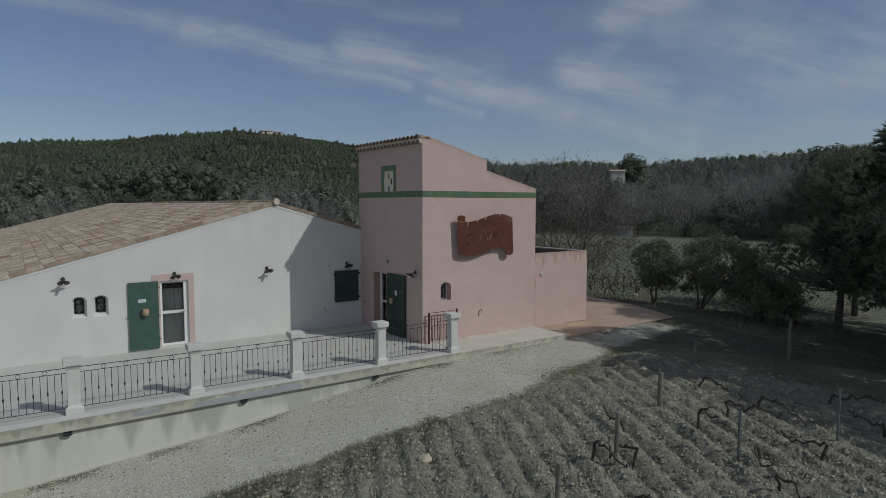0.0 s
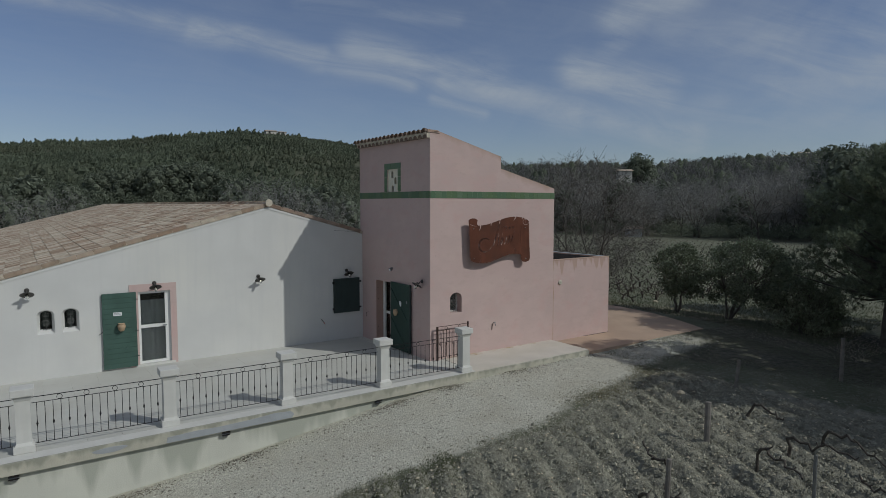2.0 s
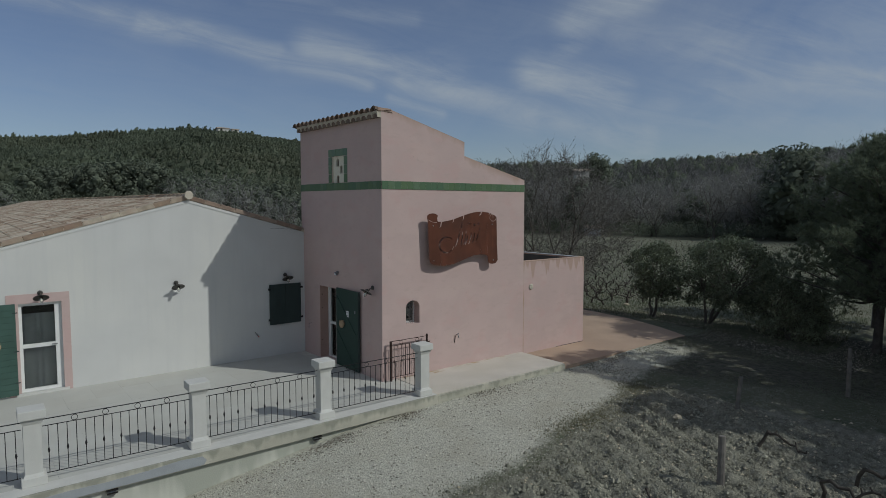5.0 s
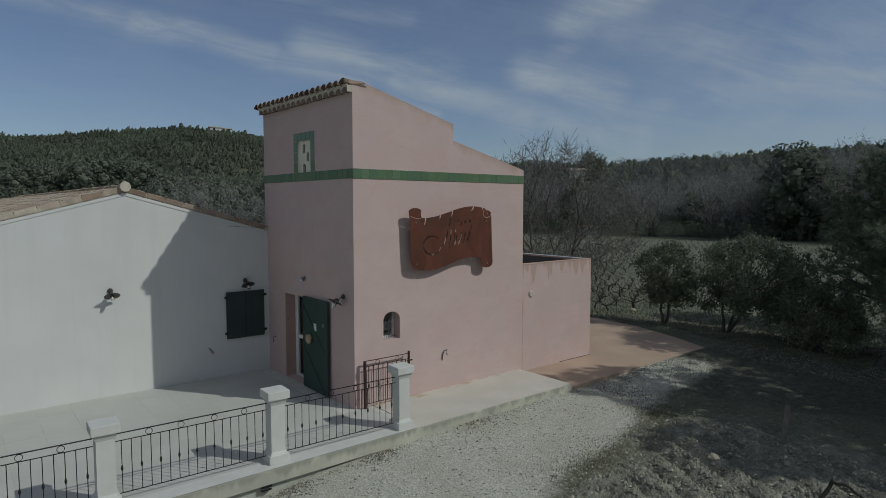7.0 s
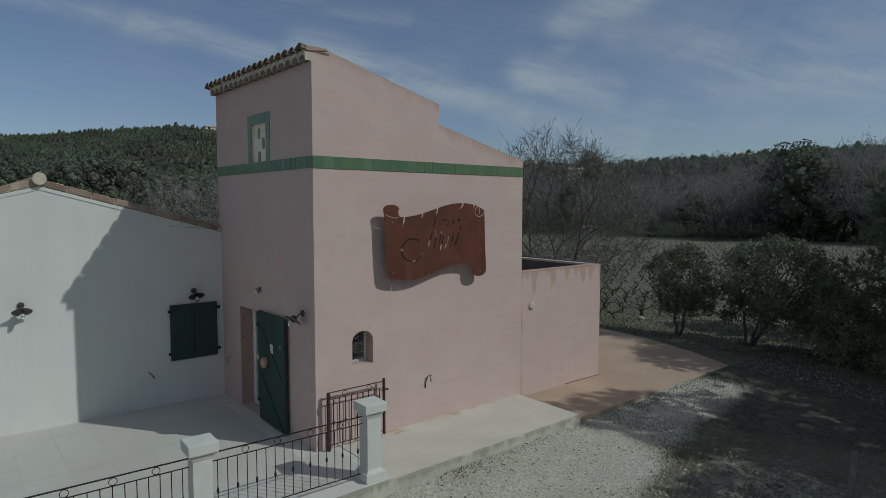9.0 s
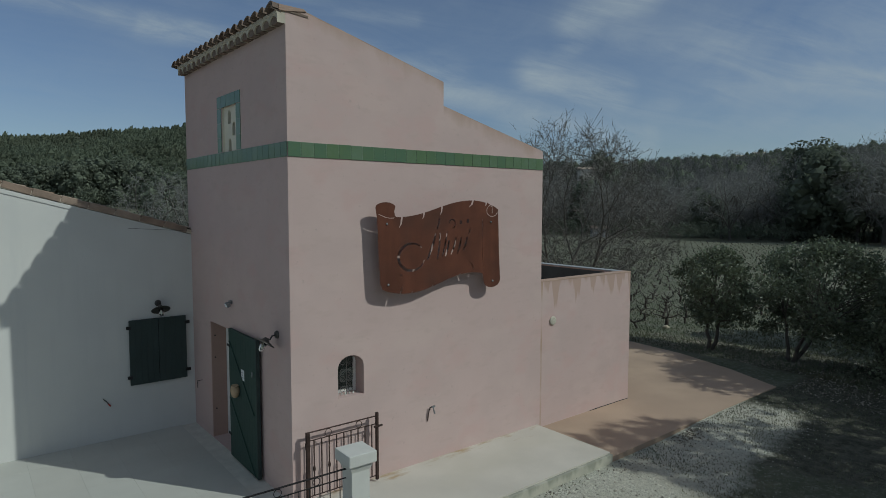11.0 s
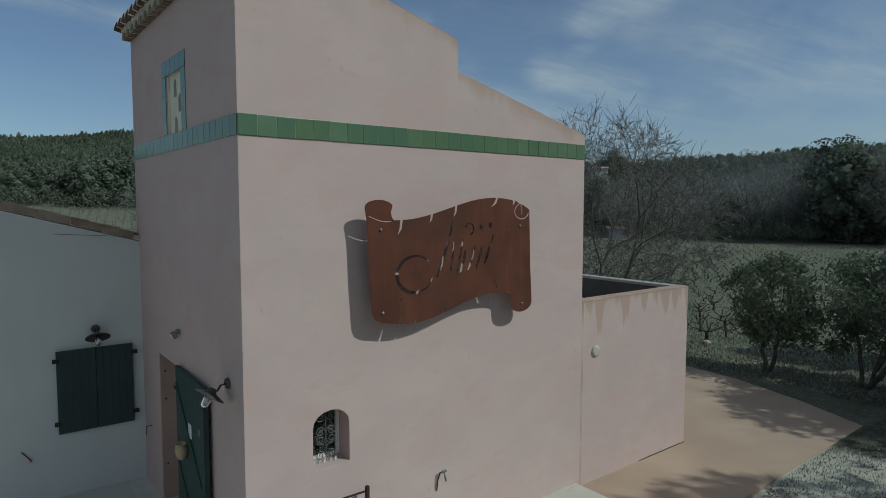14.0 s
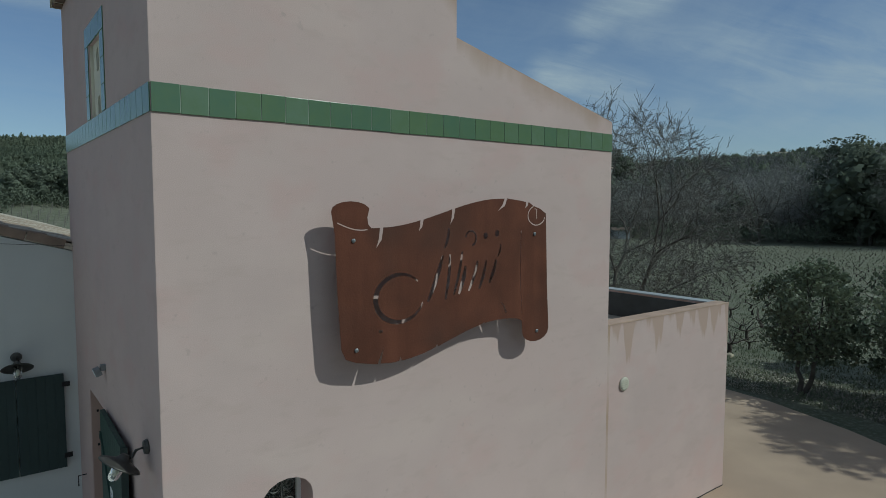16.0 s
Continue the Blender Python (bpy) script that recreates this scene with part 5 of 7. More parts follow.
def cutouts():
    """Slits of the rolled ends and the brush-stroke cut-outs."""
    cuts = []
    n = 10
    cuts.append(stroke([(0.055 + 0.28 * k / n, 1.30 - 0.075 * math.sin(math.pi * (0.05 + 0.55 * k / n))) for k in range(n + 1)], 0.009))
    cuts.append(stroke([(2.35 + 0.125 * math.cos(a), 1.33 + 0.10 * math.sin(a)) for a in [math.pi * (0.62 + 1.32 * k / 14) for k in range(15)]], 0.010))
    cuts.append(stroke([(2.32, 1.40), (2.35, 1.395), (2.355, 1.29)], 0.008))
    cuts.append(stroke([(2.155, 0.33), (2.13, 0.62), (2.125, 0.90), (2.13, 1.18)], 0.005))
    # open oval swash
    oval = [(0.66 + 0.25 * math.cos(a), 0.62 + 0.21 * math.sin(a)) for a in [math.radians(40 + 305 * k / 26) for k in range(27)]]
    cuts.append(stroke(oval, [0.012 + 0.035 * abs(math.sin(math.pi * k / 26)) for k in range(27)]))
    # slanted strokes
    for (a, b), (c, d), w in (((0.96, 0.56), (1.13, 0.97), 0.045), ((1.15, 1.04), (1.20, 1.22), 0.03), ((1.16, 0.56), (1.215, 0.98), 0.035), ((1.26, 0.60), (1.36, 1.00), 0.03),
                              ((1.32, 0.60), (1.40, 0.86), 0.045), ((1.44, 0.62), (1.55, 0.90), 0.035), ((1.57, 0.63), (1.66, 0.90), 0.035), ((1.70, 0.68), (1.79, 0.90), 0.04), ((1.81, 0.93), (1.85, 1.05), 0.02)):
        k = 5
        cuts.append(stroke([(a + (c - a) * j / k + 0.012 * math.sin(math.pi * j / k), b + (d - b) * j / k) for j in range(k + 1)], [w * (0.35 + 0.65 * math.sin(math.pi * (j + 0.5) / (k + 1))) for j in range(k + 1)]))
    cuts.append(stroke([(1.39 + 0.065 * math.cos(a) + 0.075, 1.12 + 0.07 * math.sin(a)) for a in [math.radians(170 - 250 * k / 12) for k in range(13)]], 0.018))
    for cx, cz in ((1.65, 1.14), (1.80, 1.16)):
        cuts.append([(cx + 0.028 * math.cos(a), cz + 0.034 * math.sin(a)) for a in [2 * math.pi * k / 10 for k in range(10)]])
    cuts.append([(0.46 + 0.02 * math.cos(a), 0.35 + 0.015 * math.sin(a)) for a in [2 * math.pi * k / 8 for k in range(8)]])
    cuts.append(stroke([(1.93, 0.36), (1.90, 0.43), (1.86, 0.47)], [0.02, 0.015, 0.006]))
    return cuts


sign = empty("scroll_sign", pose(12.25, YT - 0.2, 2.80))
tagged(sign, "rusted steel sign cut like a torn parchment scroll", "sign")


def one_piece(me):
    """Keep the largest connected piece of a mesh: what the cutter frees falls out."""
    bm = bmesh.new()
    bm.from_mesh(me)
    left, best = set(bm.verts), []
    while left:
        todo = [left.pop()]
        got = list(todo)
        while todo:
            for e in todo.pop().link_edges:
                for v in e.verts:
                    if v in left:
                        left.discard(v)
                        todo.append(v)
                        got.append(v)
        if len(got) > len(best):
            best = got
    keep = set(best)
    bmesh.ops.delete(bm, geom=[v for v in bm.verts if v not in keep], context="VERTS")
    bm.to_mesh(me)
    return me


part("plate", one_piece(flat_shape([sign_outline(), *cutouts()], 0.008, corten, "plate")), None, sign)
for a, b in ((0.20, 1.14), (2.32, 1.14), (0.22, 0.22), (2.37, 0.12)):
    part("spacer", tube(bmesh.new(), [(a, 0.004, b), (a, 0.2, b)], 0.012, 8), chrome, sign)
    part("bolt_head", lathe([(0.018, 0), (0.018, 0.010), (0.010, 0.016), (0.002, 0.017)], 10), grey_metal, sign, m=pose(a, -0.004, b, 90, 0, 0))


# ---------------------------------------------------------------- pillars and railings
def pillar_at(k):
    x = 11.15 - 2.555 * k
    return x, 15.28 + 0.028 * (11.15 - x)


RAIL_TURN = -math.degrees(math.atan(0.028))
pillar = empty("pillar")
tagged(pillar, "white cast stone pillar with moulded base and cap on the terrace edge", "pillar", "terrace pillars")
part("base", boxed(-0.175, 0.175, -0.175, 0.175, 0.0, 0.14, 0.012), stone_white, pillar)
_bm = bmesh.new()
rings = []
for hw, z in ((0.15, 0.14), (0.122, 0.19), (0.122, 0.99), (0.148, 1.05), (0.148, 1.085)):
    rings.append([_bm.verts.new((sx * hw, sy * hw, z)) for sx, sy in ((-1, -1), (1, -1), (1, 1), (-1, 1))])
for a, b in zip(rings, rings[1:]):
    for k in range(4):
        _bm.faces.new((a[k], a[(k + 1) % 4], b[(k + 1) % 4], b[k]))
part("shaft", _bm, stone_white, pillar)
part("cap", boxed(-0.19, 0.19, -0.19, 0.19, 1.085, 1.23, 0.014), stone_white, pillar)
pillar.matrix_basis = pose(*pillar_at(0), 0, 0, 0, RAIL_TURN)
for k in range(1, 9):
    copy_thing(pillar, pose(*pillar_at(k), 0, 0, 0, RAIL_TURN))


def railing_panel(length, name, mat, z_top=1.02, z_mid=0.908, z_low=0.12, bars=17, rings_at=(0.2, 0.4, 0.62, 0.83), r=0.0062):
    p = empty(name)
    part("top_rail", boxed(0, length, -0.016, 0.016, z_top - 0.008, z_top), mat, p)
    part("middle_rail", boxed(0, length, -0.009, 0.009, z_mid - 0.009, z_mid), mat, p)
    part("bottom_rail", boxed(0, length, -0.009, 0.009, z_low - 0.009, z_low), mat, p)
    plain = finish(tube(bmesh.new(), [(0, 0, z_low), (0, 0, z_mid - 0.01)], r, 6), "bar", mat)
    knob = finish(lathe([(r, z_low), (r, 0.44), (r + 0.004, 0.45), (r + 0.013, 0.485), (r + 0.004, 0.525), (r, 0.535), (r, z_mid - 0.01)], 7), "knobbed_bar", mat)
    for k in range(bars):
        part("bar" if k % 2 else "knobbed_bar", plain if k % 2 else knob, None, p, m=pose(length * (k + 0.6) / (bars + 0.2), 0, 0))
    ring_r = (z_top - z_mid - 0.012) / 2 - 0.004
    ring = finish(tube(bmesh.new(), [(ring_r * math.cos(2 * math.pi * j / 16), 0, ring_r * math.sin(2 * math.pi * j / 16)) for j in range(16)], 0.0055, 5, True), "ring", mat)
    for t in rings_at:
        part("ring", ring, None, p, m=pose(length * t, 0, (z_top + z_mid - 0.012) / 2))
    return p


panel = railing_panel(2.555 - 0.28, "railing_panel", iron)
tagged(panel, "wrought iron railing panel with knobbed bars and rings", "railing", "terrace railing panels")
first = True
for k in range(8):
    xa, ya = pillar_at(k + 1)
    m = pose(xa, ya, 0, 0, 0, RAIL_TURN) @ pose(0.14, 0, 0)
    if first:
        panel.matrix_basis, first = m, False
    else:
        copy_thing(panel, m)

gate = railing_panel(1.10, "iron_gate", iron_rusty, 1.03, 0.91, 0.10, 9, (0.27, 0.73), 0.010)
tagged(gate, "open brown wrought iron gate folded against the pink tower", "gate")
part("gate_post", boxed(-0.05, 0.0, -0.025, 0.025, 0.0, 1.03, 0.004), iron_rusty, gate)
part("gate_post", boxed(1.10, 1.14, -0.02, 0.02, 0.03, 1.08, 0.004), iron_rusty, gate)
part("latch", boxed(1.05, 1.20, -0.04, -0.02, 0.86, 0.89, 0.004), iron_rusty, gate)
for z in (0.25, 0.80):
    part("hinge", lathe([(0.02, 0), (0.02, 0.09)], 8), iron_rusty, gate, m=pose(-0.055, -0.02, z))
gate.matrix_basis = pose(11.18, YT - 0.13, 0, 0, 0, 0)


# ---------------------------------------------------------------- plants
def tubes(segs, sides=4):
    """Corners and faces of tapering bars; segs holds rows of start, end, two radii."""
    S = np.asarray(segs, float)
    a, b, ra, rb = S[:, 0:3], S[:, 3:6], S[:, 6], S[:, 7]
    d = b - a
    d /= np.maximum(np.linalg.norm(d, axis=1, keepdims=True), 1e-6)
    ref = np.where(np.abs(d[:, 2:3]) > 0.8, np.array([[1.0, 0, 0]]), np.array([[0, 0, 1.0]]))
    u = np.cross(d, ref)
    u /= np.linalg.norm(u, axis=1, keepdims=True)
    w = np.cross(d, u)
    V = []
    for k in range(sides):
        t = 2 * math.pi * k / sides
        off = math.cos(t) * u + math.sin(t) * w
        V += [a + off * ra[:, None], b + off * rb[:, None]]
    V = np.stack(V, 1).reshape(-1, 3)
    base = np.arange(len(S))[:, None] * (2 * sides)
    Q = []
    for k in range(sides):
        n = (k + 1) % sides
        Q.append(np.concatenate([base + 2 * k, base + 2 * n, base + 2 * n + 1, base + 2 * k + 1], 1))
    return V, np.concatenate(Q)


def strips(rng, segs):
    """The finest twigs: one slim four-sided face for each row of start, end, two radii."""
    S = np.asarray(segs, float)
    a, b = S[:, 0:3], S[:, 3:6]
    w = np.cross(b - a, rng.normal(0, 1, a.shape))
    w *= S[:, 6:7] / np.maximum(np.linalg.norm(w, axis=1, keepdims=True), 1e-6)
    V = np.stack([a - w, a + w, b + 0.8 * w, b - 0.8 * w], 1).reshape(-1, 3)
    return V, np.arange(len(V)).reshape(-1, 4)


def leaves(rng, centres, per, radius, size, flat=0.0, longer=1.6):
    """Small leaf-shaped diamonds scattered round the given centres."""
    n = len(centres) * per
    c = np.repeat(np.asarray(centres), per, 0) + rng.normal(0, 1, (n, 3)) * np.array([radius, radius, radius * 0.75])
    a = rng.normal(0, 1, (n, 3))
    a[:, 2] *= 1 - flat
    a /= np.linalg.norm(a, axis=1, keepdims=True)
    b = np.cross(a, rng.normal(0, 1, (n, 3)))
    b /= np.linalg.norm(b, axis=1, keepdims=True)
    s = size * rng.uniform(0.6, 1.3, (n, 1))
    V = np.stack([c - a * s * longer / 2, c + b * s / 2, c + a * s * longer / 2, c - b * s / 2], 1).reshape(-1, 3)
    return V, np.arange(n * 4).reshape(-1, 4)


def dome_points(rng, n, radius, top, foot, hollow=0.25):
    """Places of twig ends through a rounded crown, denser towards its outside."""
    v = rng.normal(0, 1, (n, 3))
    v /= np.linalg.norm(v, axis=1, keepdims=True)
    v *= (hollow + (1 - hollow) * rng.rand(n, 1)) ** 0.5
    lump = 1 + 0.09 * np.sin(3 * np.arctan2(v[:, 1], v[:, 0]) + 4 * v[:, 2] + rng.uniform(0, 6)) + 0.05 * rng.normal(0, 1, n)
    mid = foot + 0.42 * (top - foot)
    z = np.where(v[:, 2] > 0, mid + v[:, 2] * (top - mid) * lump, mid + v[:, 2] * (mid - foot) * lump)
    return np.stack([v[:, 0] * radius * lump, v[:, 1] * radius * lump, z], -1)


def branching(rng, P, start, fork, trunk, thin=0.0055):
    """Skeleton that forks again and again until it reaches all the given twig ends."""
    segs = []
    n_all = len(P)

    def reach(p, d, pts):
        n = len(pts)
        r = max(trunk * (n / n_all) ** 0.5, thin)
        if n == 1:
            segs.append((*p, *pts[0], thin, thin * 0.8))
            return
        m = pts.mean(0)
        way = (m - p) * (0.28 if n > 300 else 0.38 if n > 30 else 0.52)
        mid = p + 0.5 * way + 0.05 * np.linalg.norm(way) * d + rng.normal(0, 0.03, 3) * np.linalg.norm(way)
        q = p + way
        segs.append((*p, *mid, r, r * 0.94))
        segs.append((*mid, *q, r * 0.94, r * 0.88))
        e = q - mid
        e /= max(np.linalg.norm(e), 1e-6)
        c = pts - m
        w, u = np.linalg.eigh(c.T @ c)
        side = c @ (u[:, 2] + 0.35 * rng.normal(0, 1, 3) * (n > 6))
        cut_at = np.percentile(side, rng.uniform(36, 64)) if n > 5 else np.median(side)
        a, b = pts[side <= cut_at], pts[side > cut_at]
        if len(a) == 0 or len(b) == 0:
            a, b = pts[: n // 2], pts[n // 2:]
        reach(q, e, a)
        reach(q, e, b)

    p = np.array([0.0, 0, start])
    q = np.array([0.05, 0.03, fork])
    segs.append((*p, *q, trunk * 1.15, trunk))
    stem = np.argsort(np.arctan2(P[:, 1], P[:, 0]) + rng.uniform(-0.5, 0.5, n_all))
    for g in np.array_split(stem, 3):
        reach(q, np.array([0, 0, 1.0]), P[g])
    return np.array(segs)


# the large bare tree behind the annex
rng = np.random.RandomState(4)
sk = branching(rng, dome_points(rng, 4600, 3.55, 7.4, 0.8, 0.35), -0.3, 0.5, 0.15, 0.0048)
ends = np.repeat(sk[sk[:, 6] <= 0.0049], 2, 0)
out = ends[:, 3:6] - ends[:, 0:3]
out = out / np.linalg.norm(out, axis=1, keepdims=True) + rng.normal(0, 0.4, out.shape) + 0.25 * (ends[:, 3:6] - np.array([0, 0, 2.0])) / 3
out *= rng.uniform(0.15, 0.42, (len(out), 1)) / np.linalg.norm(out, axis=1, keepdims=True)
twigs = np.concatenate([ends[:, 3:6] - 0.3 * out, ends[:, 3:6] + 0.7 * out, np.full((len(out), 2), 0.0042)], 1)
big_bare = empty("bare_tree", pose(24.6, 23.0, ground_z(24.6, 23.0), 0, 0, 40))
tagged(big_bare, "large leafless tree with dense grey twigs behind the annex", "tree")
part("trunk", np_mesh("trunk", *tubes(sk[sk[:, 6] > 0.016], 5), bark, True), None, big_bare)
V1, Q1 = tubes(sk[(sk[:, 6] <= 0.016) & (sk[:, 6] > 0.0049)], 3)
V2, Q2 = strips(rng, np.concatenate([sk[sk[:, 6] <= 0.0049], twigs]))
part("crown", np_mesh("crown", np.concatenate([V1, V2]), np.concatenate([Q1, Q2 + len(V1)]), twig_grey), None, big_bare, "bare grey winter twigs")


def clumps(rng, n, centre, reach, low, high, size):
    """Places and sizes of the leafy clumps of an uneven crown."""
    out = []
    for k in range(n):
        a, t = 2.4 * k + rng.uniform(-0.5, 0.5), (k + rng.rand()) / n
        q = reach * math.sqrt(max(1 - (1.75 * t - 0.75) ** 2, 0.05)) * rng.uniform(0.35, 1.0)
        out.append((centre[0] + q * math.cos(a), centre[1] + q * math.sin(a), low + (high - low - 0.5 * size) * t, size * rng.uniform(0.7, 1.25)))
    return np.array(out)


def stems_to(rng, C, count, r, fork):
    """Curved stems from the foot to the clumps, several clumps to a stem."""
    segs = []
    feet = [np.array([0.05 * math.cos(2.1 * k), 0.05 * math.sin(2.1 * k), -0.2]) for k in range(count)]
    angle = np.arctan2(C[:, 1], C[:, 0])
    order = np.argsort(angle)
    for k, group in enumerate(np.array_split(order, count)):
        m = C[group, :3].mean(0) * np.array([0.55, 0.55, 0]) + np.array([0, 0, fork * rng.uniform(0.8, 1.2)])
        p, rr = feet[k], r * rng.uniform(0.75, 1.1)
        for j in range(1, 6):
            t = j / 5
            q = feet[k] * (1 - t) + m * t + np.array([*rng.normal(0, 0.028, 2), 0]) * (j < 5)
            segs.append((*p, *q, rr, rr * 0.9))
            p, rr = q, rr * 0.9
        for g in group:
            a, e, r2 = p, C[g, :3], rr * 0.55
            for j in range(1, 5):
                q = p + (e - p) * j / 4 + rng.normal(0, 0.05, 3) * (j < 4)
                segs.append((*a, *q, r2, r2 * 0.8))
                a, r2 = q, max(r2 * 0.8, 0.004)
            for _ in range(5):
                d = rng.normal(0, 1, 3) + np.array([0, 0, 0.5])
                segs.append((*a, *(a + d / np.linalg.norm(d) * C[g, 3] * rng.uniform(0.6, 1.1)), 0.006, 0.004))
    return np.array(segs)


def shrub(x, y, seed, centre, reach, low, high, n, size, per, leaf, mat, label, stems=3):
    rng = np.random.RandomState(seed)
    C = clumps(rng, n, centre, reach, low, high, size)
    ob = empty("evergreen_shrub", pose(x, y, ground_z(x, y)))
    tagged(ob, label, "shrub", "evergreen shrubs by the path")
    part("trunk", np_mesh("trunk", *tubes(stems_to(rng, C, stems, 0.068, 0.38 * high), 5), bark, True), None, ob)
    c = np.repeat(C, per, 0)
    v = rng.normal(0, 1, (len(c), 3)) + np.array([0, 0, 0.25])
    v *= (rng.rand(len(c), 1) ** 0.45) / np.linalg.norm(v, axis=1, keepdims=True)
    V, Q = leaves(rng, c[:, :3] + v * c[:, 3:] * np.array([1, 1, 0.8]), 1, 0.03, leaf, longer=1.8)
    part("crown", np_mesh("crown", V, Q, mat), None, ob, "small glossy leaves")


DENSE, LOOSE = "bushy dark evergreen shrub with several stems beside the path", "loose light green shrub reaching down to the ground"
shrub(25.4, 18.15, 11, (0.05, -0.1), 1.25, 0.85, 3.15, 40, 0.38, 210, 0.060, leaf_oak, DENSE, 2)
shrub(26.1, 16.2, 12, (0.45, -0.75), 2.15, 0.85, 3.55, 68, 0.46, 230, 0.060, leaf_oak, DENSE, 4)
shrub(27.0, 14.0, 13, (0.1, -0.2), 1.6, 0.25, 2.35, 34, 0.48, 200, 0.056, leaf_shrub, LOOSE, 4)
shrub(27.4, 13.0, 16, (0, 0), 1.15, 0.2, 2.0, 24, 0.45, 220, 0.055, leaf_shrub, LOOSE, 3)
shrub(25.9, 12.9, 14, (0, 0), 0.9, 0.1, 1.2, 16, 0.36, 200, 0.045, leaf_shrub, LOOSE, 3)


# pines that stand east of the plot and shade it
def pine(x, y, seed, h, reach, low, n, size, tufts, needles, width, length):
    rng = np.random.RandomState(seed)
    C = clumps(rng, n, (0, 0), reach, low, h, size)
    C[:, :2] *= np.clip(1.22 - 0.62 * (C[:, 2:3] - low) / (h - low), 0.5, 1.1)
    ob = empty("pine_tree", pose(x, y, ground_z(x, y), 0, 0, seed * 53))
    tagged(ob, "dark green pine with a dense uneven crown", "tree", "pines beside the vine plot")
    segs = [(0.03 * math.sin(k), 0.03 * math.cos(k), h * 0.86 * k / 8 - 0.3, 0.03 * math.sin(k + 1), 0.03 * math.cos(k + 1), h * 0.86 * (k + 1) / 8 - 0.3, 0.17 * (1 - 0.1 * k), 0.17 * (1 - 0.1 * (k + 1))) for k in range(8)]
    for cx, cy, cz, _ in C:
        z0 = max(0.25 * h, cz - 0.45 * math.hypot(cx, cy))
        z0 = min(z0, 0.8 * h)
        segs += [(0, 0, z0, cx * 0.5, cy * 0.5, (z0 + cz) / 2 - 0.1, 0.06, 0.04), (cx * 0.5, cy * 0.5, (z0 + cz) / 2 - 0.1, cx, cy, cz, 0.04, 0.015)]
    part("trunk", np_mesh("trunk", *tubes(segs, 5), bark, True), None, ob)
    # tufts sit on the outside of the clumps, their needles fan outward and up
    c = np.repeat(C, tufts, 0)
    v = rng.normal(0, 1, (len(c), 3)) + np.array([0, 0, 0.35])
    v /= np.linalg.norm(v, axis=1, keepdims=True)
    at = np.repeat(c[:, :3] + v * c[:, 3:] * (rng.rand(len(c), 1) ** 0.4) * np.array([1, 1, 0.7]), needles, 0)
    d = np.repeat(v, needles, 0) * 0.7 + rng.normal(0, 0.6, (len(at), 3)) + np.array([0, 0, 0.3])
    d /= np.linalg.norm(d, axis=1, keepdims=True)
    b = np.cross(d, rng.normal(0, 1, d.shape))
    b /= np.linalg.norm(b, axis=1, keepdims=True)
    s = rng.uniform(0.7, 1.3, (len(at), 1))
    V = np.stack([at + b * width / 2, at + d * s * length, at - b * width / 2], 1).reshape(-1, 3)
    part("crown", np_mesh("crown", V, np.arange(len(V)).reshape(-1, 3), leaf_pine), None, ob, "dense tufts of long needles")


pine(26.8, 10.5, 41, 7.3, 3.2, 1.7, 92, 0.70, 36, 26, 0.020, 0.21)
for x, y, seed, h, reach, low in ((31.5, 7.2, 42, 9.2, 3.0, 1.2), (28.4, 9.0, 50, 8.6, 2.5, 1.9), (28.8, 6.4, 52, 9.4, 2.6, 3.0), (23.6, 5.6, 47, 10.6, 3.2, 1.6), (24.9, 2.4, 49, 11.0, 3.2, 2.4), (21.9, 2.4, 43, 10.2, 3.0, 1.5), (27.4, 3.6, 51, 9.4, 2.6, 1.3), (22.2, -1.6, 44, 10.8, 3.2, 1.5), (22.6, -5.2, 45, 11.2, 3.2, 1.5), (33.5, 12.5, 46, 8.0, 2.6, 1.2), (22.8, -9.8, 48, 9.2, 3.0, 1.5)):
    pine(x, y, seed, h, reach, low, 52, 0.85, 16, 16, 0.09, 0.36)


# ---------------------------------------------------------------- vines
def vine_skeleton(rng, h=0.75):
    segs = []
    p, r = np.array([0, 0, -0.08]), 0.05
    d = np.array([rng.normal(0, 0.15), rng.normal(0, 0.15), 1.0])
    for k in range(3):
        d = d + rng.normal(0, 0.22, 3)
        d[2] = abs(d[2]) + 0.3
        d /= np.linalg.norm(d)
        q = p + d * h * 0.17
        segs.append((*p, *q, r, r * 0.92))
        p, r = q, r * 0.92
    n = rng.randint(3, 6)
    for a in range(n):
        t = 2 * math.pi * a / n + rng.uniform(-0.4, 0.4)
        e, s, rr = np.array([math.cos(t), math.sin(t), 0.25]), p.copy(), 0.029
        for k in range(4):
            e = e + rng.normal(0, 0.28, 3) + np.array([0, 0, 0.22])
            e /= np.linalg.norm(e)
            q = s + e * h * rng.uniform(0.12, 0.2)
            segs.append((*s, *q, rr, rr * 0.75))
            s, rr = q, rr * 0.75
        for k in range(2):
            g = e + rng.normal(0, 0.5, 3) + np.array([0, 0, 0.5])
            segs.append((*s, *(s + g / np.linalg.norm(g) * h * 0.14), 0.009, 0.005))
    return np.array(segs)


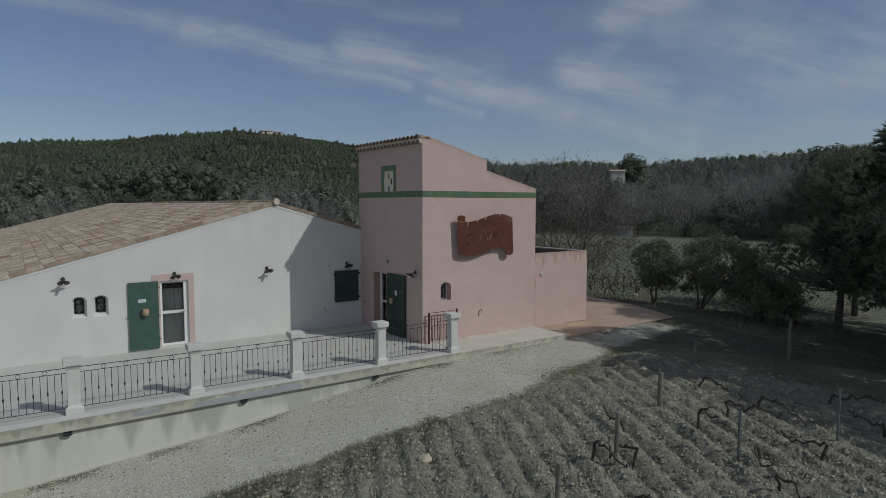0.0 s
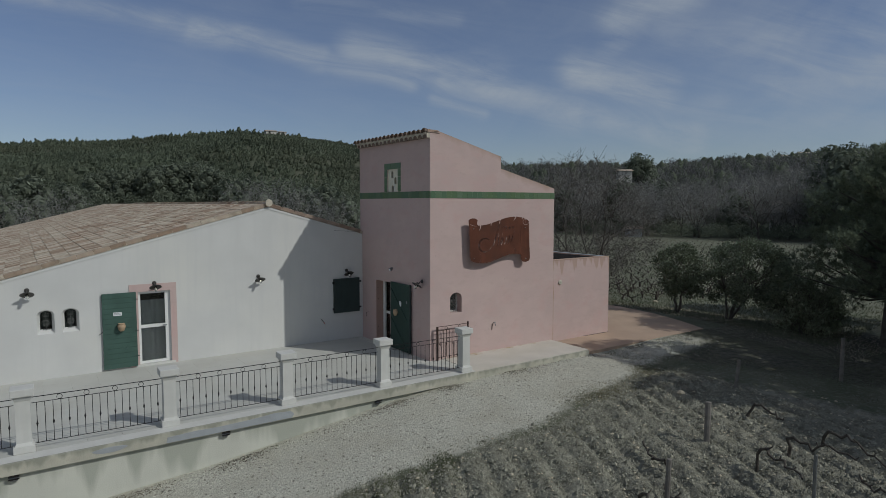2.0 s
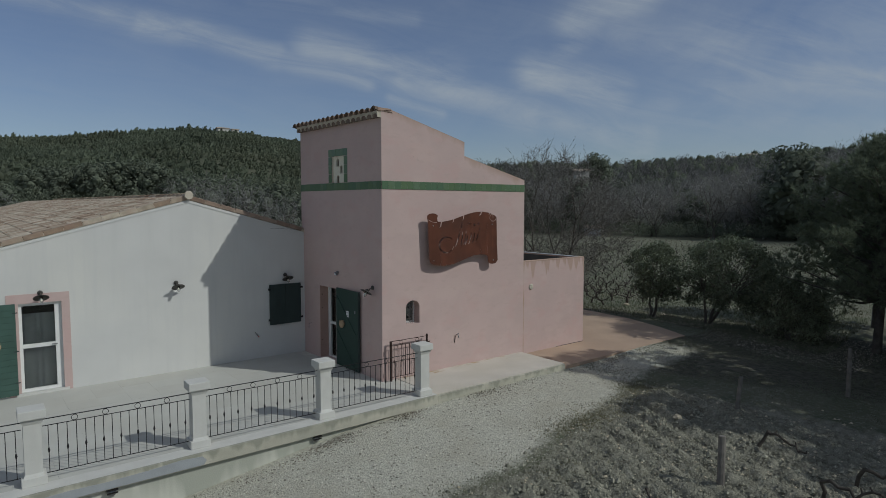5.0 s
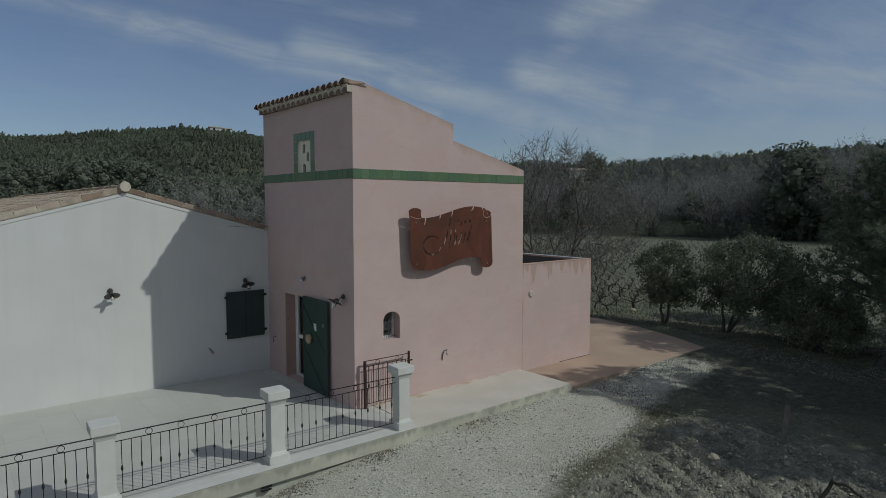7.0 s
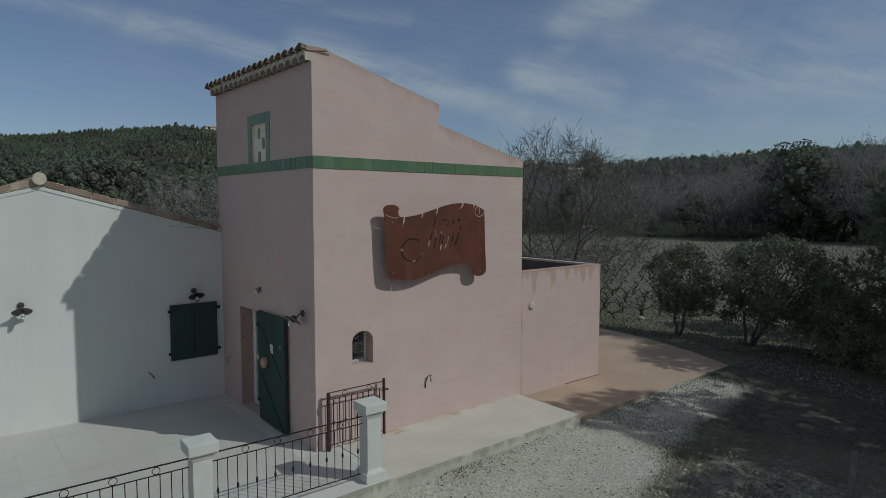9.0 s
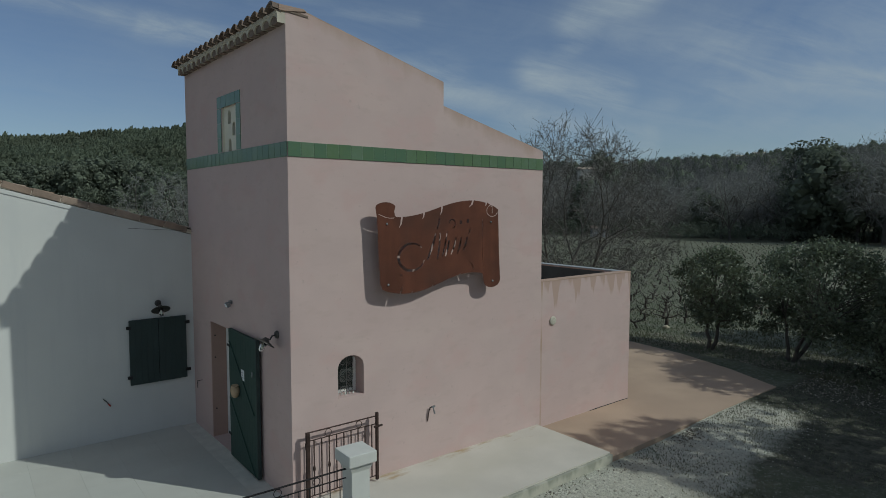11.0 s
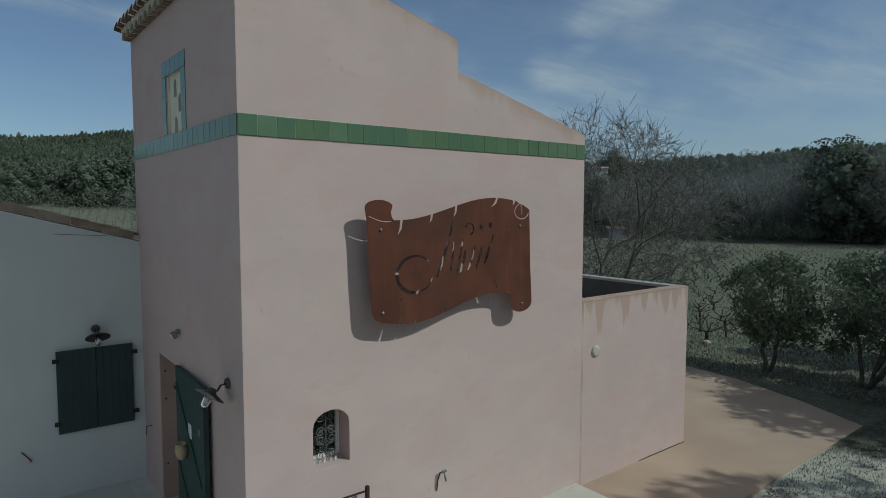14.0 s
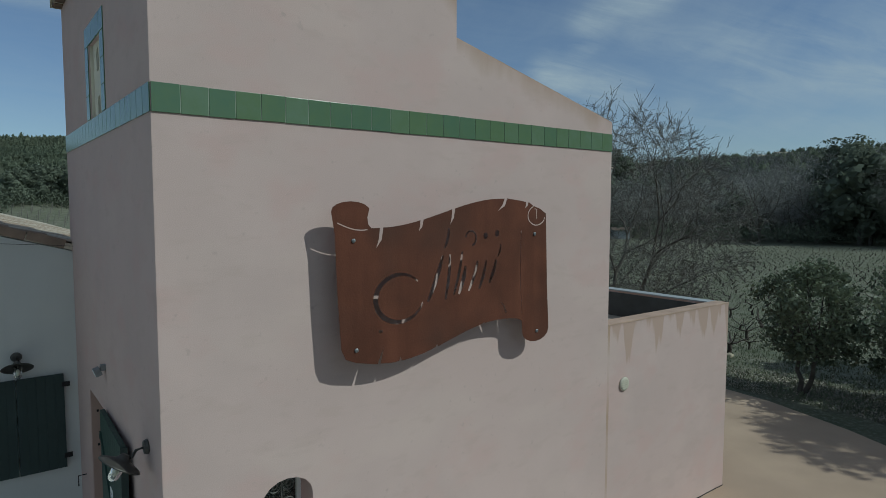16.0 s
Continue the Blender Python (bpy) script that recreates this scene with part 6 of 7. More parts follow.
rng = np.random.RandomState(8)
VINES = [vine_skeleton(np.random.RandomState(60 + k), 0.62 + 0.07 * (k % 3)) for k in range(6)]
VINE_M = [np_mesh("vine_stock", *tubes(s, 4), vine_bark, True) for s in VINES]
near_vines, far_vines = [], []
for i in range(-3, 68):
    for j in range(0, 56):
        # rows run away from the path
        x = 26.6 + 1.5 * i + 0.43 * j + rng.normal(0, 0.12)
        y = 19.6 + 1.22 * j - 0.09 * i + rng.normal(0, 0.12)
        if y < 20.8 + 0.10 * (x - 26) and x < 34:
            continue
        if rng.rand() < 0.06 or x > 104 or y > 84 or (x < 28 and y > 20.5 and x < 26.2 + 0.2 * (y - 20)) or math.hypot(x, y) > 116 or math.hypot(x - 24.6, y - 23.0) < 1.0:
            continue
        (near_vines if math.hypot(x - 24, y - 18) < 17 else far_vines).append((x, y, rng.randint(6), rng.uniform(0, 360), rng.uniform(0.8, 1.25)))
for x, y, k, turn, s in near_vines[:200]:
    ob = new("vine", VINE_M[k])
    ob.matrix_basis = pose(x, y, ground_z(x, y), 0, 0, turn) @ Matrix.Diagonal((1.3 * s, 1.3 * s, s, 1))
    tagged(ob, "gnarled dark bush vine pruned bare in winter grass", "vine", "bush vines in the field")
VV, QQ, n0 = [], [], 0
far_vines += near_vines[200:]
P = np.array([(v[0], v[1]) for v in far_vines])
Zs = land(P[:, 0], P[:, 1])
for (x, y, k, turn, s), z in zip(far_vines, Zs):
    thin = VINES[k][: 15 if math.hypot(x - 24, y - 18) < 40 else 11] * np.array([1, 1, 0.85, 1, 1, 0.85, 1.3, 1.3])
    V, Q = tubes(thin, 3)
    c, sn = math.cos(turn), math.sin(turn)
    V = (V * s * np.array([1.05, 1.05, 0.8]) * np.interp(math.hypot(x - 24, y - 18), [20, 45, 75], [1.0, 0.85, 0.62])) @ np.array([[c, sn, 0], [-sn, c, 0], [0, 0, 1]]) + np.array([x, y, z])
    VV.append(V)
    QQ.append(Q + n0)
    n0 += len(V)
tagged(new("vineyard_vines", np_mesh("vineyard_vines", np.concatenate(VV), np.concatenate(QQ), vine_bark)), "rows of bare bush vines across the field", "vines", kind="stuff")

# stakes, posts and trained vines of the ploughed plot
def plot_post(x, y, h, r, tilt, mat, name, label):
    ob = part(name, tube(bmesh.new(), [(0, 0, -0.3), (0, 0, 0.35 * h), (0.004, 0, h - 0.01), (0.004, 0, h)], [r, r * 0.98, r * 0.95, r * 0.7], 9), mat, smooth=False)
    ob.matrix_basis = pose(x, y, ground_z(x, y), tilt[0], tilt[1], 0)
    return tagged(ob, label, "post", "posts in the vine plot")


for x, y, h, r, tilt in ((9.5, 7.55, 1.05, 0.045, (0, 2)), (12.75, 8.85, 0.85, 0.065, (-3, 6)), (7.35, 7.05, 0.95, 0.045, (2, 0)), (20.2, 9.3, 1.25, 0.055, (0, 0)), (16.6, 10.4, 0.75, 0.05, (0, 10))):
    plot_post(x, y, h, r, tilt, post_wood, "wooden_post", "weathered grey round wooden post in ploughed earth")
for x, y, h in ((11.75, 6.3, 1.05), (14.25, 5.5, 1.15), (15.6, 3.9, 1.1)):
    ob = empty("metal_stake", pose(x, y, ground_z(x, y)))
    tagged(ob, "thin galvanised metal vine stake in ploughed earth", "post", "metal vine stakes")
    part("web", boxed(-0.004, 0.004, -0.02, 0.02, -0.3, h), grey_metal, ob)
    part("flange", boxed(-0.016, 0.016, -0.024, -0.02, -0.3, h), grey_metal, ob)
    part("flange", boxed(-0.016, 0.016, 0.02, 0.024, -0.3, h), grey_metal, ob)


def cordon_vine(rng, reach):
    """A trunk that bends over into one long arm with a few spurs."""
    segs, p, r = [], np.array([0, 0, -0.1]), 0.036
    d = np.array([0.15, rng.normal(0, 0.15), 1.0])
    level = rng.uniform(0.30, 0.42)
    for k in range(13):
        if k < 3:
            d = d + rng.normal(0, 0.25, 3) + np.array([0, 0, 0.2])
        else:
            d = np.array([1.0, rng.normal(0, 0.5), 2.2 * (level - p[2]) + rng.normal(0, 0.6)])
        d /= np.linalg.norm(d)
        q = p + d * ((level + 0.1) / 3 if k < 3 else reach / 9)
        segs.append((*p, *q, r, r * 0.94))
        p, r = q, r * 0.94
        if k > 3 and rng.rand() < 0.55:
            e = np.array([rng.normal(0, 0.5), rng.normal(0, 0.5), 0.8])
            segs.append((*p, *(p + e * rng.uniform(0.04, 0.10)), 0.016, 0.010))
    return np.array(segs)


for k, (x, y) in enumerate(((9.2, 7.9), (9.75, 7.3), (10.9, 8.4), (12.4, 7.6), (13.4, 7.5), (14.6, 7.4), (12.0, 6.0), (13.0, 5.3), (15.3, 5.0), (16.4, 6.6), (14.9, 9.2), (11.1, 5.2), (8.6, 6.3), (17.4, 5.0))):
    r2 = np.random.RandomState(200 + k)
    ob = new("cordon_vine", np_mesh("cordon_vine", *tubes(cordon_vine(r2, 0.9 + 0.5 * r2.rand()), 6), vine_old, True))
    ob.matrix_basis = pose(x, y, ground_z(x, y), 0, 0, r2.choice([64, 244]) + r2.normal(0, 9))
    tagged(ob, "bare twisted vine trained low over ploughed earth", "vine", "trained vines in the plot")


# ---------------------------------------------------------------- loose ground cover
def pebbles(name, label, rng, P, Z, size, mat, flat=0.6):
    """Many small faceted stones as one mesh."""
    n = len(P)
    base = np.array([[1, 0, 0], [0, 1, 0], [-1, 0, 0], [0, -1, 0], [0, 0, 1], [0, 0, -1.0]])
    V = base[None] * (size * rng.uniform(0.5, 1.5, (n, 1, 1))) * rng.uniform(0.7, 1.3, (n, 6, 1)) * np.array([1, 1, flat])
    a = rng.uniform(0, 6.28, n)
    c, s = np.cos(a), np.sin(a)
    V = np.stack([V[..., 0] * c[:, None] - V[..., 1] * s[:, None], V[..., 0] * s[:, None] + V[..., 1] * c[:, None], V[..., 2]], -1)
    V += np.stack([P[:, 0], P[:, 1], Z], -1)[:, None]
    F = np.array([[0, 1, 4], [1, 2, 4], [2, 3, 4], [3, 0, 4]])
    Q = (F[None] + 6 * np.arange(n)[:, None, None]).reshape(-1, 3)
    return tagged(new(name, np_mesh(name, V.reshape(-1, 3), Q, mat)), label, name, kind="stuff")


def scatter(rng, n, x0, x1, y0, y1, which):
    P = np.stack([rng.uniform(x0, x1, n), rng.uniform(y0, y1, n)], -1)
    z = zones(P[:, 0], P[:, 1])[which]
    P = P[(rng.rand(n) < z) & ((P[:, 1] < 14.9) | (P[:, 0] > 16.1) & (P[:, 1] < 14.9))]
    return P, land(P[:, 0], P[:, 1]) + furrows(P[:, 0], P[:, 1])


rng = np.random.RandomState(77)
P, Z = scatter(rng, 80000, 0, 22, 10.5, 15, 0)
thinned = (P[:, 0] < 16) | (rng.rand(len(P)) < 0.35)
P, Z = P[thinned], Z[thinned]
pebbles("gravel", "loose pale limestone gravel on the drive", rng, P, Z + 0.001, 0.011, stone_pale, 0.6)
P, Z = scatter(rng, 2600, 0, 22, 10.5, 15, 0)
pebbles("gravel", "coarse darker stones lying among the gravel", rng, P, Z + 0.003, 0.021, rock_dull, 0.6)
P, Z = scatter(rng, 84000, 3, 17, 4, 13.5, 1)
pebbles("clods", "dry crumbly earth clods between the furrows", rng, P, Z + 0.005, 0.0135 * np.exp(np.clip(rng.normal(0, 0.5, (len(P), 1, 1)), -1, 1.3)), clod_mat, 0.9)
P, Z = scatter(rng, 1500, 3, 20, 3, 13.5, 1)
pebbles("field_stones", "small pale stones in the ploughed earth", rng, P, Z + 0.012, 0.030, rock_mat, 0.7)


def blades(name, label, rng, P, Z, h, mat, w=0.012):
    """Grass blades as thin leaning triangles, joined into one mesh."""
    n = len(P)
    a = rng.uniform(0, 6.28, n)
    hh = h * rng.uniform(0.4, 1.4, n)
    dx, dy = np.cos(a) * w, np.sin(a) * w
    lx, ly = rng.normal(0, 0.4, n) * hh, rng.normal(0, 0.4, n) * hh
    V = np.stack([np.stack([P[:, 0] - dx, P[:, 1] - dy, Z - 0.01], -1), np.stack([P[:, 0] + dx, P[:, 1] + dy, Z - 0.01], -1), np.stack([P[:, 0] + lx, P[:, 1] + ly, Z + hh], -1)], 1)
    return tagged(new(name, np_mesh(name, V.reshape(-1, 3), np.arange(3 * n).reshape(-1, 3), mat)), label, "grass", kind="stuff")


def patchy(rng, P, s, seed, cut):
    return P[waves(P[:, 0], P[:, 1], s, seed) + rng.normal(0, 0.25, len(P)) > cut]


# a weedy strip between drive and plot, and growth at the foot of the wall
n = 13000
xs = rng.uniform(1.5, 17, n)
P = patchy(rng, np.stack([xs, plough_edge(xs) + rng.normal(-0.2, 0.45, n)], -1), 2.2, 91, 0.35)
blades("weeds", "thin weeds along the edge of the drive", rng, P, land(P[:, 0], P[:, 1]) + furrows(P[:, 0], P[:, 1]), 0.032, weed_mat, 0.008)
n = 40000
xs = rng.uniform(2.6, 8.2, n)
P = patchy(rng, np.stack([xs, 11.9 + rng.normal(0, 0.16, n) - np.abs(rng.normal(0, 0.75, n)) * np.interp(xs, [2.6, 6.5, 8.2], [1.5, 1.0, 0.35])], -1), 1.3, 94, 0.12)
blades("weeds", "low green weeds between the drive and the ploughed plot", rng, P, land(P[:, 0], P[:, 1]) + furrows(P[:, 0], P[:, 1]), 0.03, weed_mat, 0.008)
n = 2800
xs = rng.uniform(0, 22, n)
P = patchy(rng, np.stack([xs, 14.98 - np.abs(rng.normal(0, 0.12, n))], -1), 2.2, 92, 0.35)
blades("weeds", "small weeds at the foot of the terrace wall", rng, P, land(P[:, 0], P[:, 1]), 0.035, grass_mat, 0.008)
n = 8500
xs = rng.uniform(0, 22.3, n)
P = patchy(rng, np.stack([xs, 14.97 - np.abs(rng.normal(0, 0.22, n))], -1), 2.6, 95, 0.2)
V, Q = leaves(rng, np.concatenate([P, land(P[:, 0], P[:, 1])[:, None] + 0.012], 1), 1, 0.004, 0.022, flat=0.85, longer=1.5)
tagged(new("leaf_litter", np_mesh("leaf_litter", V, Q, leaf_brown)), "small brown dry leaves along the foot of the wall", "leaves", kind="stuff")
n = 14000
xs = rng.uniform(10.5, 16.5, n)
P = patchy(rng, np.stack([xs, plough_edge(xs) - 0.35 + rng.normal(0, 0.42, n)], -1), 1.5, 96, 0.1)
blades("weeds", "dry tan weeds at the edge of the ploughed plot", rng, P, land(P[:, 0], P[:, 1]) + furrows(P[:, 0], P[:, 1]), 0.035, weed_dry, 0.008)
# field beyond the path and the verge under the shrubs
n = 90000
r = 18 + 75 * rng.rand(n) ** 1.6
a = np.radians(rng.uniform(33, 80, n))
P = np.stack([r * np.sin(a) + 6, r * np.cos(a) + 8], -1)
P = P[(P[:, 0] > 24.3) | (P[:, 1] > 27.2)]
P = P[(P[:, 0] > 19.3)]
blades("grass", "rough winter grass among the vines", rng, P, land(P[:, 0], P[:, 1]), 0.085, grass_mat, 0.022)
n = 52000
P = np.stack([rng.uniform(16.5, 27, n), rng.uniform(6, 15.0, n)], -1)
P = patchy(rng, P[(P[:, 0] > 16.2 + 0.4 * (14 - P[:, 1]))], 1.4, 93, -0.2)
blades("grass", "thin grass and leaf litter in the shade of the pines", rng, P, land(P[:, 0], P[:, 1]), 0.035, grass_mat, 0.009)
n = 18000
P = np.stack([rng.uniform(18, 29, n), rng.uniform(10.0, 20.5, n)], -1)
P = P[(P[:, 1] < 14.9) & (P[:, 0] > 22.6) | (P[:, 0] > 24.4)]
P2 = np.stack([rng.uniform(23.4, 27.5, 9000), rng.uniform(15.6, 21.0, 9000)], -1)
P2 = P2[(P2[:, 0] > 24.3) | (P2[:, 1] < 15.5)]
P = np.concatenate([P, patchy(rng, P2, 1.8, 97, -0.1)])
V, Q = leaves(rng, np.concatenate([P, land(P[:, 0], P[:, 1])[:, None] + 0.015], 1), 1, 0.005, 0.034, flat=0.85, longer=1.4)
tagged(new("leaf_litter", np_mesh("leaf_litter", V, Q, leaf_dry)), "dry brown leaf litter under the shrubs", "leaves", kind="stuff")


def boulder(x, y, s, seed, label):
    r3 = np.random.RandomState(seed)
    bm = bmesh.new()
    bmesh.ops.create_icosphere(bm, subdivisions=2, radius=s)
    for v in bm.verts:
        v.co *= 1 + r3.normal(0, 0.10)
        v.co.z *= 0.65
    ob = part("stone", bm, rock_mat)
    ob.matrix_basis = pose(x, y, ground_z(x, y) + 0.25 * s, 0, 0, seed * 20)
    return tagged(ob, label, "stone", "loose stones")


boulder(6.75, 10.2, 0.15, 1, "rough pale limestone lump on ploughed earth")
boulder(28.6, 21.6, 0.14, 2, "flat pale stone in the field grass")
boulder(14.9, 10.9, 0.10, 3, "small pale stone on ploughed earth")


# ---------------------------------------------------------------- woods and hills
def clump_tree(rng, h, w, n, size, shell=0.5, ruffle=0.42):
    """Corners and faces of a distant tree crown made of leafy facets."""
    t = rng.rand(n)
    z = h * (0.22 + 0.78 * t)
    rad = w * np.sqrt(np.clip(1 - (2 * t - 0.97) ** 2, 0.004, 1))
    a = rng.uniform(0, 6.28, n)
    lump = 1 + 0.20 * np.sin(3 * a + 5 * t + rng.uniform(0, 6)) + 0.10 * np.clip(rng.normal(0, 1, n), -1.2, 1.0)
    rr = rad * lump * np.sqrt(rng.uniform(shell, 1, n))
    c = np.stack([rr * np.cos(a), rr * np.sin(a), z], -1)
    nrm = c - np.array([0, 0, h * 0.45])
    nrm /= np.linalg.norm(nrm, axis=1, keepdims=True)
    nrm += rng.normal(0, ruffle, (n, 3))
    u = np.cross(nrm, rng.normal(0, 1, (n, 3)))
    u /= np.linalg.norm(u, axis=1, keepdims=True)
    v = np.cross(nrm, u)
    v /= np.linalg.norm(v, axis=1, keepdims=True)
    s = size * rng.uniform(0.5, 1.3, (n, 1))
    V = np.stack([c - u * s, c - v * s * 0.6, c + u * s, c + v * s * 0.6], 1).reshape(-1, 3)
    return V


def wood_object(name, label, places, variants, mat, smooth=False):
    VV, QQ, n = [], [], 0
    for (x, y, z, s, k, turn) in places:
        V, Q = variants[k % len(variants)]
        c, sn = math.cos(turn), math.sin(turn)
        VV.append(V * s @ np.array([[c, sn, 0], [-sn, c, 0], [0, 0, 1]]) + np.array([x, y, z]))
        QQ.append(Q + n)
        n += len(V)
    return tagged(new(name, np_mesh(name, np.concatenate(VV), np.concatenate(QQ), mat, smooth)), label, "woods", kind="stuff")


rng = np.random.RandomState(31)


def dome_tree(rng, h, w, tufts, size, cols=5):
    """A distant tree: a lumpy closed crown with small tufts on it, all four-sided faces."""
    rows, V = 3, []
    for i in range(rows + 1):
        r = w * (0.6, 0.92, 0.76, 0.26)[i]
        for k in range(cols):
            a = 2 * math.pi * (k + 0.5 * (i % 2)) / cols
            rr = r * rng.uniform(0.7, 1.15)
            V.append((rr * math.cos(a), rr * math.sin(a), h * (0.05, 0.36, 0.70, 0.92)[i] + rng.normal(0, 0.05 * h)))
    Q = [(i * cols + k, i * cols + (k + 1) % cols, (i + 1) * cols + (k + 1) % cols, (i + 1) * cols + k) for i in range(rows) for k in range(cols)]
    T = clump_tree(rng, h, w, tufts, size, shell=0.6, ruffle=0.5)
    return np.concatenate([np.array(V), T]), np.concatenate([np.array(Q), len(V) + np.arange(len(T)).reshape(-1, 4)])


def spire_tree(rng, h, w, tufts, size):
    """A distant pine: a slim dark core hung with upright tufts that taper to an uneven top."""
    V = []
    for i in range(3):
        for k in range(4):
            a, r = math.pi * (k + 0.5 * i) / 2, w * (0.72, 0.66, 0.2)[i] * rng.uniform(0.8, 1.15)
            V.append((r * math.cos(a), r * math.sin(a), h * (0, 0.5, 0.9)[i]))
    Q = [(i * 4 + k, i * 4 + (k + 1) % 4, i * 4 + 4 + (k + 1) % 4, i * 4 + 4 + k) for i in range(2) for k in range(4)]
    t = (np.arange(tufts) + rng.rand(tufts)) / tufts
    a = 2.4 * np.arange(tufts) + rng.uniform(-0.6, 0.6, tufts)
    q = w * np.clip(1.05 - t, 0.05, 1) ** 0.62 * rng.uniform(0.5, 1.1, tufts)
    c = np.stack([q * np.cos(a), q * np.sin(a), h * (0.10 + 0.84 * t)], -1)
    up = np.stack([0.5 * np.cos(a), 0.5 * np.sin(a), np.full(tufts, 1.0)], -1) + rng.normal(0, 0.35, (tufts, 3))
    up /= np.linalg.norm(up, axis=1, keepdims=True)
    side = np.stack([-np.sin(a), np.cos(a), rng.normal(0, 0.3, tufts)], -1) + rng.normal(0, 0.3, (tufts, 3))
    z = size * rng.uniform(0.6, 1.35, (tufts, 1))
    T = np.stack([c - up * z, c + side * z * 0.7, c + up * z, c - side * z * 0.7], 1).reshape(-1, 3)
    return np.concatenate([np.array(V), T]), np.concatenate([np.array(Q), len(V) + np.arange(len(T)).reshape(-1, 4)])


def leafy(rng, h, w, n, size):
    T = clump_tree(rng, h, w, n, size)
    return T, np.arange(len(T)).reshape(-1, 4)


def bare_puff(rng, h, w, n):
    """A distant leafless crown: short limbs and a haze of thin twigs."""
    a, t = rng.uniform(0, 6.28, n), rng.rand(n) ** 0.7
    q = w * np.sqrt(np.clip(1 - (1.9 * t - 0.9) ** 2, 0.03, 1)) * np.sqrt(rng.uniform(0.25, 1, n)) * (1 + 0.2 * np.sin(3 * a + 4 * t))
    c = np.stack([q * np.cos(a), q * np.sin(a), h * (0.2 + 0.76 * t)], -1)
    d = c - np.array([0, 0, 0.25 * h])
    d = d / np.linalg.norm(d, axis=1, keepdims=True) + rng.normal(0, 0.5, (n, 3))
    d /= np.linalg.norm(d, axis=1, keepdims=True)
    b = np.cross(d, rng.normal(0, 1, (n, 3)))
    b /= np.linalg.norm(b, axis=1, keepdims=True)
    s = rng.uniform(0.6, 1.4, (n, 1))
    V = np.stack([c - d * s * 0.36, c + b * s * 0.06, c + d * s * 0.36, c - b * s * 0.06], 1).reshape(-1, 3)
    segs = [(0, 0, -1, 0, 0, 0.35 * h, 0.2, 0.16)] + [(0, 0, 0.3 * h, 0.6 * w * math.cos(k), 0.6 * w * math.sin(k), h * (0.65 + 0.1 * (k % 3)), 0.12, 0.04) for k in range(6)]
    V2, Q2 = tubes(segs, 3)
    return np.concatenate([V, V2]), np.concatenate([np.arange(len(V)).reshape(-1, 4), Q2 + len(V)])


def on_land(places, sink):
    XY = np.array([(p[0], p[1]) for p in places])
    return [(*p[:2], z - sink * p[3], *p[3:]) for p, z in zip(places, land(XY[:, 0], XY[:, 1]))]


def bearing(a, r):
    return r * math.sin(math.radians(a)), r * math.cos(math.radians(a))


FAR = [spire_tree(np.random.RandomState(300 + k), 2.0 + 0.3 * (k % 4), 0.95 + 0.2 * (k % 3), 13, 0.33) for k in range(12)]
ROUND = [leafy(np.random.RandomState(320 + k), 4.2, 2.0, 90, 0.26) for k in range(5)]
LOW = [leafy(np.random.RandomState(340 + k), 4.0, 2.2, 120, 0.21) for k in range(4)]
BIG = [dome_tree(np.random.RandomState(360 + k), 5.5 + (k % 3), 2.5 + 0.5 * (k % 2), 64, 0.36, 7) for k in range(6)]
PUFFS = [bare_puff(np.random.RandomState(380 + k), 8.0 + (k % 3), 3.2 + 0.4 * (k % 2), 160) for k in range(6)]
places = []
for k in range(10500):
    a = rng.uniform(-5, 37)
    r = 170 + 310 * rng.rand() ** 0.75
    if r < 172 and 4.9 < a < 14.3:
        continue
    places.append((*bearing(a, r), 0, rng.uniform(0.65, 1.2) * (1.7 if rng.rand() < 0.06 else 1.0), rng.randint(12), rng.uniform(0, 6.28)))
wood_object("hill_woods", "dense pine woods covering the hillsides", on_land(places, 0.5), FAR, leaf_far)
places = []
for k in range(750):
    a = rng.uniform(-5, 37)
    r = 140 + 75 * rng.rand()
    if r < 172 and 4.9 < a < 14.3:
        continue
    places.append((*bearing(a, r), 0, rng.uniform(0.7, 1.25), rng.randint(5), rng.uniform(0, 6.28)))
wood_object("foothill_woods", "dark round evergreens at the foot of the hill", on_land(places, 0.9), ROUND, leaf_far)
# the eastern slope: pines along its crest, leafless woods with scattered evergreens below
places = []
for k in range(950):
    a, r = rng.uniform(36, 80), rng.uniform(345, 470)
    places.append((*bearing(a, r), 0, rng.uniform(0.75, 1.25), rng.randint(6), rng.uniform(0, 6.28)))
for k in range(330):
    a, r = rng.uniform(35, 84), 150 + 200 * rng.rand()
    places.append((*bearing(a, r), 0, rng.uniform(0.7, 1.25), rng.randint(6), rng.uniform(0, 6.28)))
for a, r, k in ((49.9, 190, 1), (50.8, 186, 3), (51.6, 184, 0), (52.5, 188, 4), (51.2, 178, 2), (53.4, 192, 5)):
    places.append((*bearing(a, r), 0, 1.5, k, a))
wood_object("slope_evergreens", "dark pines and oaks on the eastern slope", on_land(places, 1.2), BIG, leaf_far, True)
places = []
for k in range(760):
    a, r = rng.uniform(33, 85), 146 + 214 * rng.rand() ** 0.8
    places.append((*bearing(a, r), 0, rng.uniform(0.75, 1.2), rng.randint(6), rng.uniform(0, 6.28)))
wood_object("slope_woods", "leafless grey woods on the eastern slope", on_land(places, 0.3), PUFFS, twig_wood)

